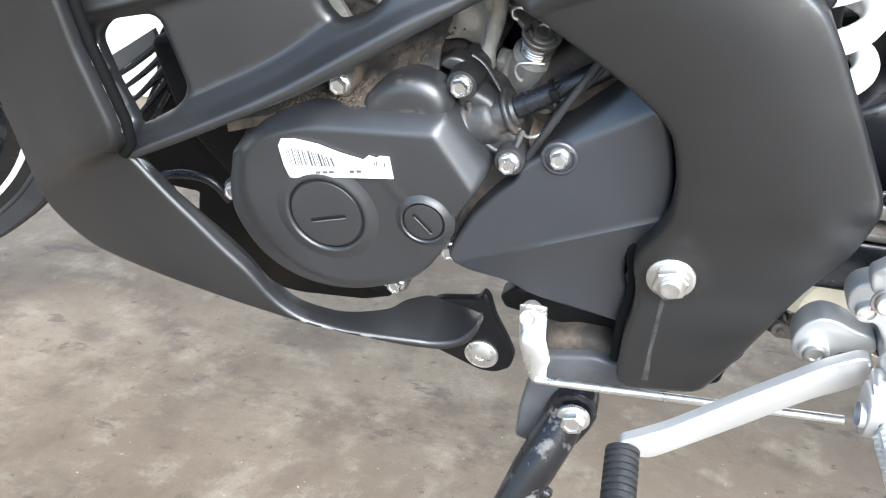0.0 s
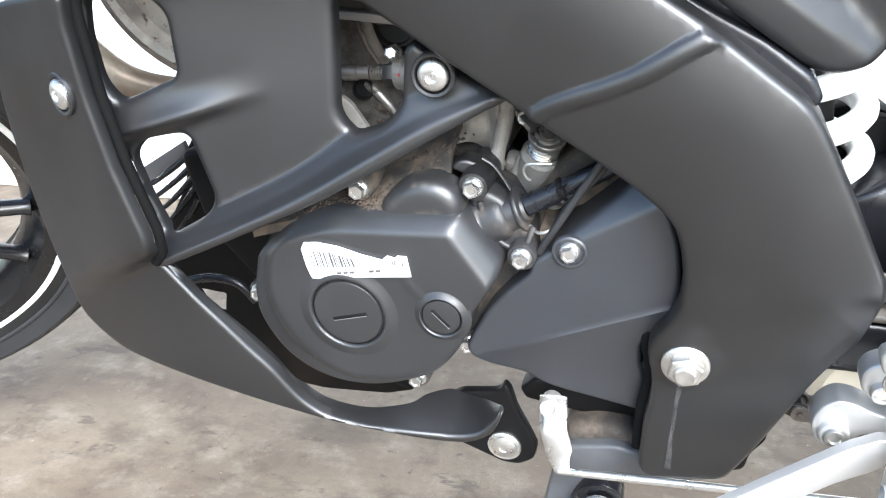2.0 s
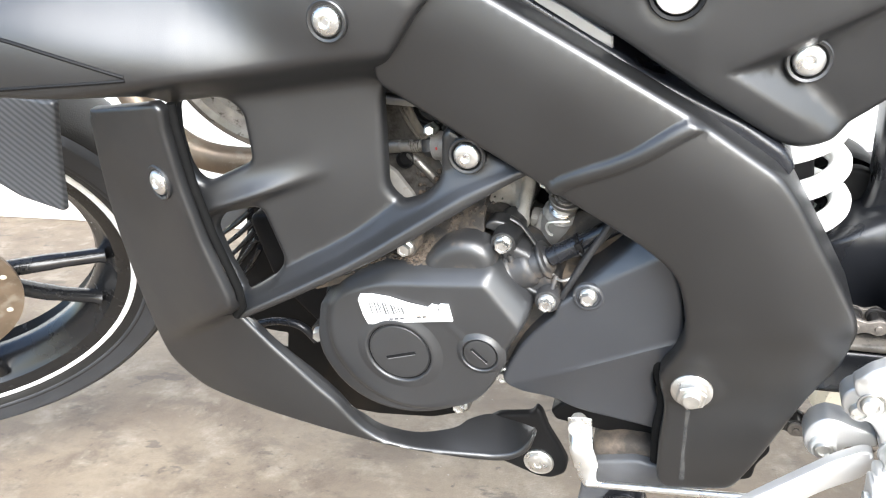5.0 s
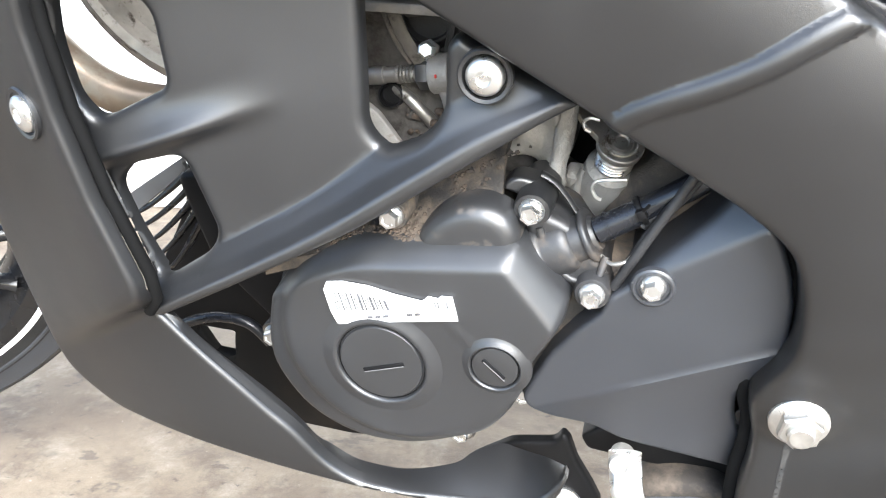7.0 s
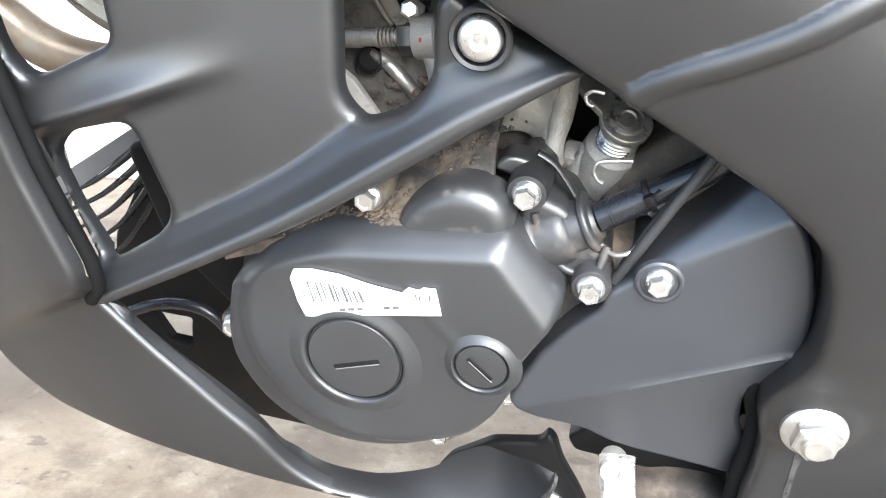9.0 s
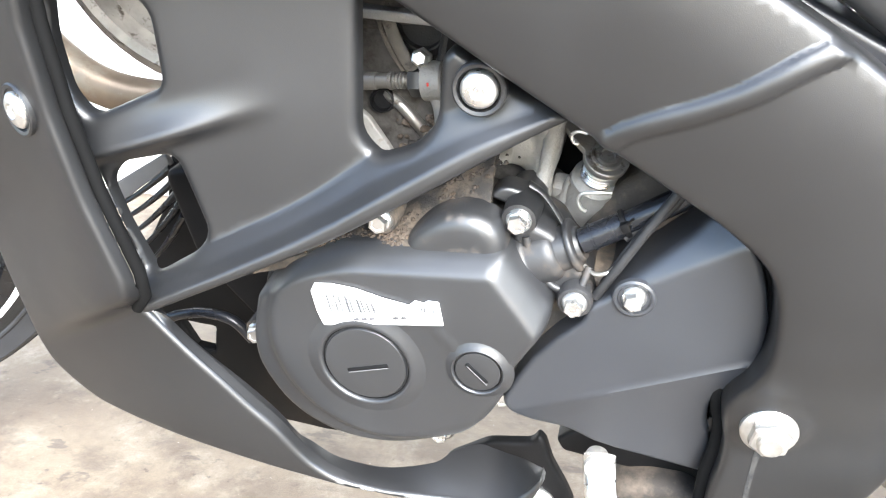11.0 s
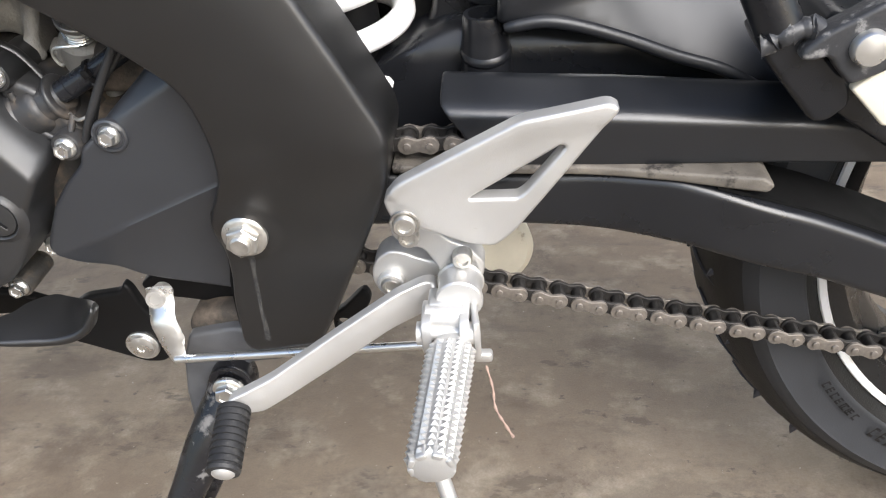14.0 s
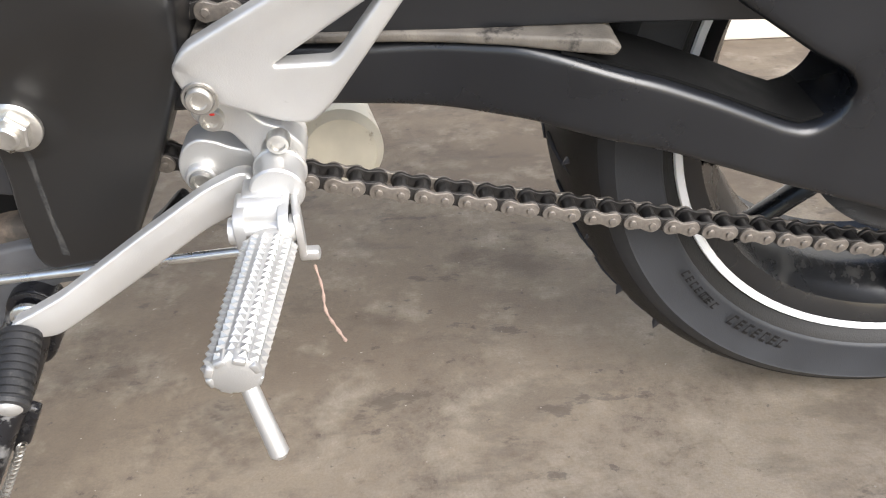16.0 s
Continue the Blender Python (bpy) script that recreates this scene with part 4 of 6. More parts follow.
shell(g, SPR, sprocket_face, edge=0.0028, depth=0.0028, thick=0.05, step=0.004, lines=[[(-0.0844 - 0.493 * o, 0.4177 + 0.870 * o), (-0.0100 - 0.493 * o, 0.4599 + 0.870 * o)] for o in (-0.002, 0.0, 0.002)] + [[(-0.131 - 0.388 * o, 0.3413 + 0.922 * o), (-0.006 - 0.388 * o, 0.3939 + 0.922 * o)] for o in (-0.0032, -0.0009, 0.0009, 0.0032)], crisp=True)
spr = part("sprocket_cover", g, SLATE, bike, "slate black sprocket cover with two creases", 40)
g = Geo()
lathe(g, (-0.066, -0.1216, 0.4235), (0, -1, 0), [(0.0106, -0.001), (0.0100, 0.0010), (0.0090, 0.0016), (0.0080, 0.0014), (0.0075, 0.0007), (0.0074, 0.0004), (0, 0.0004)], 30)
part("bolt_boss", g, SLATE, spr, "raised round rim about the cover bolt", 40)
hex_bolt("bolt", spr, (-0.066, -0.1218, 0.4240), (0, -1, 0), 0.0060, 0.0082, 0.005, label="bright zinc flange bolt")

# main frame beam
FRAME = rounded([(-0.133, 0.639), (-0.1168, 0.6285), (-0.060, 0.5915), (0.0005, 0.5510), (0.0440, 0.5170), (0.0530, 0.5030), (0.0725, 0.4640), (0.0885, 0.4300), (0.0905, 0.4200), (0.0835, 0.3870), (0.0650, 0.3470), (0.0400, 0.2960), (0.0280, 0.2740), (-0.017, 0.2670), (-0.0235, 0.2760), (-0.0215, 0.3120), (-0.0185, 0.3286), (-0.0178, 0.3459), (-0.0205, 0.3586), (-0.0212, 0.3705), (-0.0175, 0.3790), (-0.0120, 0.3880), (-0.0057, 0.4024), (-0.0047, 0.4160), (-0.0054, 0.4288), (-0.0073, 0.4410), (-0.0110, 0.4526), (-0.0180, 0.4610), (-0.034, 0.4750), (-0.0657, 0.4965), (-0.078, 0.5050), (-0.126, 0.538), (-0.182, 0.578), (-0.180, 0.595)], 0.007)
OUTER = [(-0.20, 0.683), (-0.1168, 0.6285), (-0.060, 0.5915), (0.0005, 0.5510), (0.0440, 0.5170), (0.0530, 0.5030), (0.0725, 0.4640), (0.0885, 0.4300), (0.0905, 0.4200), (0.0280, 0.274)]
WELD = catmull([(-0.080, 0.5095), (-0.072, 0.5150), (-0.060, 0.5200), (-0.046, 0.5250), (-0.030, 0.5320), (-0.014, 0.5415), (-0.005, 0.5462), (0.0015, 0.5490)], 5)


def frame_face(x, z):
    q = np.stack([x, z], 1)
    d = seg_dist(q, OUTER, False)
    y = -0.1465 + np.where(d < 0.032, 4.2, 2.0) * (np.minimum(d, 0.09) - 0.032) ** 2
    low = ease(0.425, 0.345, z)
    flat = -0.1285 + 0.10 * np.maximum(0, x - 0.045)
    y = y * (1 - low) + flat * low
    r = np.hypot(x - 0.0, z - 0.364)
    y -= 0.0024 * ease(0.022, 0.0135, r)
    # the painted weld bead across the beam
    bead = seg_dist(q, WELD, False)
    y -= 0.0032 * np.clip(1 - (bead / 0.0052) ** 2, 0, 1) ** 0.7 * ease(0.004, 0.0, np.abs(np.minimum(d, 0.004) - 0.004))
    return y


g = Geo()
shell(g, FRAME, frame_face, edge=0.0034, depth=0.0042, thick=0.045, step=0.004, lines=[[(x, z + o) for x, z in WELD] for o in (-0.0075, -0.0066, -0.0058, -0.0045, -0.0025, 0.0, 0.0025, 0.0045, 0.0058, 0.0066, 0.0075)])
frame_part = part("main_frame", g, FRAMEPAINT, bike, "satin black twin-spar frame beam with a painted weld seam", 55)
g = Geo()
shell(g, rounded([(-0.130, 0.642), (-0.1004, 0.6235), (-0.0419, 0.5825), (-0.0309, 0.5735), (0.0021, 0.5540), (0.0237, 0.5415), (0.0465, 0.5240), (0.0525, 0.5125), (0.04, 0.50), (-0.13, 0.605)], 0.004), -0.1215, edge=0.004, depth=0.004, thick=0.03)
part("frame_flange", g, GLOSS, frame_part, "gloss black inner frame flange with scuffs")
edge_line = catmull([(-0.036, 0.4760), (-0.0190, 0.4610), (-0.0118, 0.4500), (-0.0078, 0.4400), (-0.0060, 0.4280), (-0.0055, 0.4160), (-0.0064, 0.4024), (-0.0130, 0.3885), (-0.0190, 0.3800), (-0.0225, 0.3705), (-0.0215, 0.3586), (-0.0190, 0.3459), (-0.0198, 0.3286), (-0.0228, 0.3120), (-0.0245, 0.2800)], 5)
g = Geo()
tube(g, [(x, -0.1130, z) for x, z in edge_line], 0.0042, 10)
part("frame_edge", g, RUBBERSHADE, frame_part, "black rubber edging of the frame beside the cover")
hex_bolt("pivot_bolt", frame_part, (0.0, -0.1356, 0.364), (0, -1, 0), 0.0132, 0.0172, 0.0065, mat=BOLTZINC, label="large zinc flange nut on the swingarm pivot", stud=0.0062)
g = Geo()
rnd = random.Random(5)
drip = [(0.3470, -0.0022, 0.0030), (0.3420, -0.0024, 0.0034), (0.3360, -0.0030, 0.0026), (0.3290, -0.0036, 0.0022), (0.3220, -0.0040, 0.0027), (0.3140, -0.0044, 0.0024), (0.3060, -0.0047, 0.0020), (0.2980, -0.0050, 0.0026), (0.2890, -0.0054, 0.0034), (0.2790, -0.0058, 0.0038)]
wet = [(z, x + rnd.uniform(-0.0003, 0.0003), w) for z, x, w in drip]
flecks = [[(x + r * math.cos(k * math.pi / 3), z + 1.5 * r * math.sin(k * math.pi / 3)) for k in range(6)] for x, z, r in [(-0.0040 + rnd.uniform(-0.0008, 0.0008), 0.3280 - 0.0042 * i, rnd.uniform(0.0003, 0.0006)) for i in range(6)]]
shell(g, [(x - w / 2, z) for z, x, w in wet] + [(x + w / 2, z) for z, x, w in reversed(wet)], lambda x, z: frame_face(x, z) - 0.0003, flecks, edge=0, thick=0.0004, step=0.0014)
part("drip_streak", g, STREAK, frame_part, "dried pale drip below the pivot nut")

# side fairing
def fairing_face(x, z):
    upper = -0.166 + 0.233 * (x + 0.193) + 4.5 * (z - 0.628) ** 2
    upper += 0.12 * np.maximum(0, side_of(x, z, (-0.216, 0.668), (-0.143, 0.618)))
    low = soft_interp(x, [-0.50, -0.373, -0.309, -0.253, -0.20], [0.675, 0.640, 0.611, 0.594, 0.590], 0.02)
    reach = soft_interp(x, [-0.42, -0.330, -0.265, -0.225, -0.19], [0.030, 0.042, 0.040, 0.012, 0.0], 0.02)
    upper += 0.72 * (bend(z - low, 0.008) - bend(z - low - reach, 0.008)) - 0.24 * reach
    web = -0.1275 + 0.25 * np.minimum(0, x + 0.19) + 0.09 * np.maximum(0, x + 0.19)
    s = ease(0.572, 0.600, z + 0.03 * np.clip(-0.30 - x, 0, 0.1))
    y = web * (1 - s) + upper * s
    # the short rib: a ledge that faces up, with a sharp lower lip
    rib = z - (0.5030 + 0.215 * (x + 0.308))
    ledge = np.where(rib > 0, 1 - ease(-0.006, 0.016, rib) + 0.172 * (1 - ease(0.0, 0.008, rib)), ease(-0.0085, 0.0005, rib))
    y -= 0.0085 * ledge * ease(-0.220, -0.278, x)
    # the lower bar: a crease, a sloping ledge, then a rounded lip
    foot = soft_interp(x, [-0.305, -0.260, -0.230, -0.200, -0.170, -0.140, -0.096], [0.4200, 0.4363, 0.4478, 0.4600, 0.4748, 0.4905, 0.5120], 0.008)
    width = soft_interp(x, [-0.300, -0.225, -0.184, -0.140, -0.098], [0.018, 0.021, 0.029, 0.029, 0.016], 0.012)
    bar = -0.127 - 0.241 * (-0.1 - x)
    t = np.clip(1 - (z - foot) / width, 0, 1)
    t = np.interp(t, [0, 0.44, 0.68, 1], [0, 0.46, 0.96, 1.0])
    y += (bar - web) * t * (1 - s)
    return y


FAIR = rounded([(-0.50, 0.640), (-0.364, 0.668), (-0.320, 0.684), (-0.249, 0.708), (-0.174, 0.698), (-0.150, 0.664), (-0.124, 0.648), (-0.118, 0.642), (-0.124, 0.636), (-0.145, 0.620), (-0.161, 0.601), (-0.177, 0.583), (-0.186, 0.565), (-0.190, 0.528), (-0.193, 0.503), (-0.186, 0.492), (-0.166, 0.498), (-0.156, 0.508), (-0.152, 0.538), (-0.146, 0.543), (-0.124, 0.525), (-0.101, 0.5168), (-0.0955, 0.5120), (-0.110, 0.5058), (-0.140, 0.4905), (-0.170, 0.4748), (-0.200, 0.4600), (-0.230, 0.4478), (-0.260, 0.4363), (-0.297, 0.4228), (-0.303, 0.4250), (-0.307, 0.436), (-0.313, 0.483), (-0.319, 0.529), (-0.317, 0.574), (-0.32, 0.586), (-0.388, 0.599), (-0.50, 0.606)], 0.007)
WIN_A = rounded([(-0.313, 0.575), (-0.283, 0.575), (-0.273, 0.564), (-0.275, 0.530), (-0.310, 0.5175), (-0.317, 0.530), (-0.317, 0.555)], 0.006)
WIN_B = rounded([(-0.312, 0.4865), (-0.303, 0.4955), (-0.277, 0.4985), (-0.270, 0.457), (-0.277, 0.446), (-0.302, 0.434), (-0.309, 0.462)], 0.007)
FOOT_X = [-0.305, -0.260, -0.230, -0.200, -0.170, -0.140, -0.096]
FOOT_Z = [0.4200, 0.4363, 0.4478, 0.4600, 0.4748, 0.4905, 0.5120]
BAR_W = [0.018, 0.019, 0.021, 0.026, 0.029, 0.029, 0.016]
bar_rows = [[(x, z + w * f) for x, z, w in zip(FOOT_X, FOOT_Z, BAR_W)] for f in (0.16, 0.24, 0.32, 0.38, 0.44, 0.50, 0.56, 0.64, 0.74, 0.86, 0.97, 1.03)]
rib_rows = [[(-0.325, 0.4993 + d), (-0.205, 0.5251 + d)] for d in (-0.0085, -0.0065, -0.0045, -0.0025, -0.0008, 0.001, 0.003, 0.006, 0.010, 0.014, 0.017)]
g = Geo()
shell(g, FAIR, fairing_face, (WIN_A, WIN_B), edge=0.0045, depth=0.005, thick=0.004, step=0.0027, lines=bar_rows + rib_rows)
fair = part("side_fairing", g, PLASTIC, bike, "matte black side fairing with two cut-out windows", 75)
for at, r in (((-0.193, -0.1655, 0.620), 0.0082), ((-0.134, -0.1315, 0.527), 0.0082)):
    button_screw(fair, at, r)
for pts in ([(-0.46, 0.6455), (-0.41, 0.6445), (-0.375, 0.634), (-0.345, 0.621), (-0.309, 0.6035)], [(-0.50, 0.5995), (-0.44, 0.6045), (-0.38, 0.6045), (-0.309, 0.6015)]):
    q = np.array(catmull(pts, 6))
    yy = fairing_face(q[:, 0], q[:, 1])
    g = Geo()
    tube(g, [(float(x), float(y) + 0.0004, float(z)) for (x, z), y in zip(q, yy)], 0.0013, 8)
    part("panel_seam", g, DARK, fair)

# body behind and above the side fairing; its unseen tail is added to shade the rear
g = Geo()
shell(g, rounded([(-0.66, 0.63), (-0.52, 0.655), (-0.364, 0.660), (-0.18, 0.660), (0.02, 0.640), (0.17, 0.660), (0.40, 0.700), (0.74, 0.780), (0.72, 0.830), (0.30, 0.790), (0.10, 0.760), (-0.05, 0.79), (-0.30, 0.84), (-0.50, 0.80), (-0.66, 0.70)], 0.02), lambda x, z: -0.105 + 0.9 * bend(z - 0.70, 0.02), edge=0.02, depth=0.02, thick=0.20, step=0.02)
part("upper_body", g, GLOSS, bike, "black upper body above the side fairing, unseen tail added for shade", 50)

# lower cowl: the strip in front, the belly pan's face and its upper ledge
def pan_y(x):
    return -0.142 - 0.18 * (-0.115 - x) + 0.43 * 0.016 * np.logaddexp(0, (-0.303 - x) / 0.016)


def cowl_face(x, z):
    strip = -0.190 + 0.42 * bend(-0.305 - x, 0.006)
    pan = pan_y(x)
    fold = side_of(x, z, (-0.392, 0.380), (-0.303, 0.428))
    s = ease(-0.004, 0.010, fold)
    y = pan * (1 - s) + strip * s
    y += 0.13 * bend(-fold, 0.002) * ease(-0.24, -0.40, x)
    return y


LEDGE = [(-0.2985, 0.4225), (-0.2832, 0.4005), (-0.2698, 0.3828), (-0.2565, 0.3644), (-0.2452, 0.3496), (-0.2344, 0.3311), (-0.2255, 0.3203), (-0.2142, 0.3116), (-0.1952, 0.3050), (-0.1776, 0.3022), (-0.1599, 0.3000), (-0.1480, 0.2986), (-0.1388, 0.2975), (-0.1282, 0.2982), (-0.1194, 0.3015), (-0.1123, 0.3090), (-0.1075, 0.3170)]
CREASE = catmull(LEDGE, 4)
COWL_LINE = rounded([(-0.382, 0.572), (-0.303, 0.5845), (-0.2990, 0.5808), (-0.3016, 0.5675), (-0.3019, 0.5311), (-0.2982, 0.4922), (-0.2901, 0.4512), (-0.2919, 0.4372), (-0.3020, 0.4270)], 0.003) + CREASE + catmull([(-0.1062, 0.3130), (-0.1120, 0.2998), (-0.1213, 0.2932), (-0.1320, 0.2907), (-0.1460, 0.2918), (-0.1603, 0.2942), (-0.1814, 0.2988), (-0.2128, 0.3070), (-0.2468, 0.3197), (-0.2814, 0.3308), (-0.3117, 0.3368), (-0.3441, 0.3398), (-0.3639, 0.3435), (-0.3796, 0.3540), (-0.3895, 0.3665), (-0.3925, 0.3800), (-0.3965, 0.4020), (-0.4000, 0.4311), (-0.4005, 0.4703), (-0.3980, 0.5034), (-0.3900, 0.5424), (-0.3830, 0.5690)], 4)
g = Geo()
shell(g, COWL_LINE, cowl_face, edge=0.0030, depth=0.0032, thick=0.005, step=0.0045, lines=[[(-0.400, 0.3757 + o), (-0.295, 0.4323 + o)] for o in (-0.010, -0.006, -0.003, 0.0, 0.003, 0.006, 0.010)])
lip = [(x, float(pan_y(np.array(x))) + 0.0031, z) for x, z in CREASE]
inner = catmull([(-0.2925, -0.1650, 0.4180), (-0.2892, -0.1609, 0.4062), (-0.2754, -0.1577, 0.3868), (-0.2606, -0.1547, 0.3681), (-0.2486, -0.1518, 0.3498), (-0.2410, -0.1495, 0.3341), (-0.2346, -0.1474, 0.3269), (-0.2247, -0.1447, 0.3161), (-0.2114, -0.1413, 0.3089), (-0.1939, -0.1372, 0.3046), (-0.1702, -0.1300, 0.3060), (-0.1613, -0.1205, 0.3073), (-0.1480, -0.1123, 0.3073), (-0.1390, -0.1118, 0.3051), (-0.1312, -0.1145, 0.3056), (-0.1205, -0.1190, 0.3075), (-0.1085, -0.1305, 0.3143)], 4)
loft(g, lip, inner, 0.004, 5, 0.0004)
cowl = part("lower_cowl", g, COWL, bike, "matte black lower cowl and belly pan", 60)
button_screw(cowl, (-0.3205, -0.1838, 0.5320), 0.0080, (-0.42, -1, 0.05))
g = Geo()
tube(g, [(-0.2990, -0.178, 0.581), (-0.3005, -0.178, 0.5675), (-0.3005, -0.178, 0.5311), (-0.2970, -0.178, 0.4922), (-0.2892, -0.178, 0.4512), (-0.2915, -0.176, 0.4370), (-0.3000, -0.174, 0.4275)], 0.0030, 10)
part("edge_trim", g, RUBBERSHADE, cowl, "black rubber edge trim")
# inner face of the pan and its rear mounting tab
g = Geo()
shell(g, rounded([(-0.1180, 0.2925), (-0.1225, 0.285), (-0.150, 0.281), (-0.176, 0.264), (-0.188, 0.246), (-0.160, 0.2345), (-0.136, 0.224), (-0.122, 0.218), (-0.110, 0.218), (-0.099, 0.225), (-0.096, 0.237), (-0.101, 0.251), (-0.110, 0.271), (-0.114, 0.288)], 0.004), -0.0835, edge=0.003, depth=0.003, thick=0.004, step=0.005)
tab = part("pan_tab", g, DARK, bike, "black mounting tab of the belly pan")
g = Geo()
lathe(g, (-0.1200, -0.0845, 0.2360), (0, -1, 0), [(0.0125, -0.002), (0.0125, 0.0006), (0.0115, 0.0012), (0.0105, 0.0008), (0.0098, 0.001), (0.0092, 0.0022), (0.006, 0.0036), (0.003, 0.0038), (0.0026, 0.003), (0, 0.003)], 28)
part("screw", g, ZINC, tab, "silver domed socket screw")
g = Geo()
shell(g, rounded([(-0.44, 0.335), (-0.341, 0.390), (-0.30, 0.440), (-0.235, 0.435), (-0.235, 0.350), (-0.261, 0.302), (-0.288, 0.287), (-0.290, 0.278), (-0.285, 0.270), (-0.275, 0.266), (-0.252, 0.266), (-0.224, 0.261), (-0.200, 0.246), (-0.225, 0.236), (-0.281, 0.232), (-0.326, 0.240), (-0.391, 0.262), (-0.44, 0.290)], 0.004), lambda x, z: -0.060 + 0.30 * np.maximum(0, 0.285 - z), ([(-0.372, 0.332), (-0.345, 0.329), (-0.350, 0.309), (-0.364, 0.311)],), edge=0.004, depth=0.004, thick=0.004, step=0.008)
part("inner_pan", g, DUSTSHADE, bike, "dusty inside of the belly pan, blackened for shade")
g = Geo()
tube(g, catmull([(-0.362, -0.092, 0.355), (-0.345, -0.092, 0.362), (-0.327, -0.091, 0.365), (-0.308, -0.090, 0.361), (-0.298, -0.088, 0.346)], 5), 0.0034, 10)
part("drain_hose", g, GLOSS, bike, "thin black drain hose")

# side cover below the seat
def seat_face(x, z):
    y = -0.136 + 0.165 * np.maximum(0, x) + 1.2 * (z - 0.62) ** 2
    # a pocket round the screw: a slanted facet in front, a groove above, a long rise behind
    near = -side_of(x, z, (0.0520, 0.5420), (0.0140, 0.5720))
    above = -side_of(x, z, (0.0140, 0.5720), (0.0800, 0.5985))
    rise = 0.0140 - 0.20 * (x - 0.054)
    deep = np.minimum(np.minimum(0.90 * near, 1.3 * above), rise)
    y += 0.0008 * np.logaddexp(0, np.clip(deep / 0.0008, -60, 60))
    # the hollow round the lock
    y += 0.0022 * ease(0.021, 0.014, np.hypot(x + 0.011, z - 0.617))
    return y


SIDE = rounded([(-0.175, 0.672), (-0.099, 0.631), (-0.042, 0.5945), (-0.002, 0.5625), (0.0260, 0.5400), (0.0420, 0.5265), (0.0545, 0.5215), (0.0680, 0.5240), (0.0850, 0.5370), (0.16, 0.60), (0.16, 0.72), (-0.18, 0.76)], 0.010)
g = Geo()
shell(g, SIDE, seat_face, edge=0.006, depth=0.007, thick=0.006, step=0.0042, lines=[[(0.0140 + 0.61 * o, 0.5720 + 0.79 * o), (0.0520 + 0.61 * o, 0.5420 + 0.79 * o)] for o in (-0.002, 0.0, 0.002)] + [[(0.0140, 0.5720 + o), (0.1200, 0.6145 + o)] for o in (-0.010, -0.007, -0.004, -0.002, 0.0, 0.002)])
side = part("side_cover", g, SEATPLASTIC, bike, "grained black side cover below the seat", 60)
g = Geo()
lathe(g, (-0.011, -0.1365, 0.617), (0, -1, 0), [(0.0150, -0.004), (0.0150, 0.0003), (0.0143, 0.0010), (0.0126, 0.0003), (0.0116, -0.003)], 40)
part("lock_ring", g, DARK, side, "black ring round the lock")
g = Geo()
lathe(g, (-0.011, -0.1365, 0.617), (0, -1, 0), [(0.0113, -0.003), (0.0113, 0.001), (0.0107, 0.0018), (0, 0.0018)], 40)
lock = part("seat_lock", g, ALLOY, side, "silver round seat lock with a key slot")
g = Geo()
block(g, (-0.011, -0.1384, 0.617), (0.0086, 0.0006, 0.0030), 0.0002, (0, 2, 0))
part("key_slot", g, INK, side, "black key slot")
button_screw(side, (0.0545, -0.1150, 0.5725), 0.0082, (0.06, -1, 0.05))
g = Geo()
shell(g, rounded([(-0.091, 0.6215), (-0.071, 0.6095), (-0.046, 0.5920), (-0.046, 0.5850), (-0.062, 0.5950), (-0.088, 0.6130)], 0.001), -0.1195, edge=0.001, depth=0.001, thick=0.003, step=0.005)
part("heat_guard", g, ALLOY, bike, "pale metal strip seen in the gap")

# throttle body fittings in the fairing's gap
g = Geo()
lathe(g, (-0.2200, -0.070, 0.5092), (1, 0, 0.02), [(0.0026, 0), (0.0026, 0.008), (0.0046, 0.0084), (0.0046, 0.0175), (0.0040, 0.0180), (0.0040, 0.0240), (0.0046, 0.0245), (0.0046, 0.0262), (0.0030, 0.0266)] + [q for k in range(4) for q in ((0.0042, 0.0270 + 0.0018 * k), (0.0042, 0.0280 + 0.0018 * k), (0.0033, 0.0282 + 0.0018 * k))] + [(0.0036, 0.036)], 22)
fit = part("cable_ferrule", g, STEEL, bike, "silver cable ferrule with a threaded end")
g = Geo()
lathe(g, (-0.1840, -0.070, 0.5098), (1, 0, 0.02), [(0, 0), (0.0075, 0), (0.0082, 0.0008), (0.0082, 0.0062), (0.0075, 0.0070), (0, 0.007)], 6, 0.2)
part("lock_nut", g, BLACKSLOT, fit, "dark steel lock nut")
g = Geo()
lathe(g, (-0.1770, -0.070, 0.5100), (1, 0, 0.02), [(0, 0), (0.0096, 0), (0.0102, 0.0008), (0.0102, 0.0100), (0.0092, 0.0110), (0, 0.011)], 26)
part("cable_stop", g, CAST, fit, "pale cast cable stop")
g = Geo()
block(g, (-0.1722, -0.0802, 0.5115), (0.0010, 0.001, 0.0018), 0.0002)
part("paint_mark", g, RED, fit)
# the intake's clamp band and rubber
g = Geo()
band = catmull([(-0.1965, -0.066, 0.5600), (-0.1935, -0.072, 0.5480), (-0.1895, -0.075, 0.5350), (-0.1850, -0.075, 0.5240), (-0.1815, -0.073, 0.5165)], 6)
tube(g, band, 0.0034, 10, 0.35, up=(1, 0, 0.3))
tube(g, [(p[0] - 0.0062, p[1] + 0.004, p[2] - 0.001) for p in band], 0.0016, 8)
clamp = part("intake_clamp", g, TAN, bike, "worn steel band clamp on the intake")
g = Geo()
lathe(g, (-0.1775, -0.070, 0.5215), (0.2, -1, 0.3), [(0, 0.012), (0.0030, 0.012), (0.0042, 0.011), (0.0042, 0.002), (0.0056, 0.001), (0.0056, -0.006)], 6, 0.3)
part("clamp_screw", g, ZINC, clamp, "bright clamp screw")
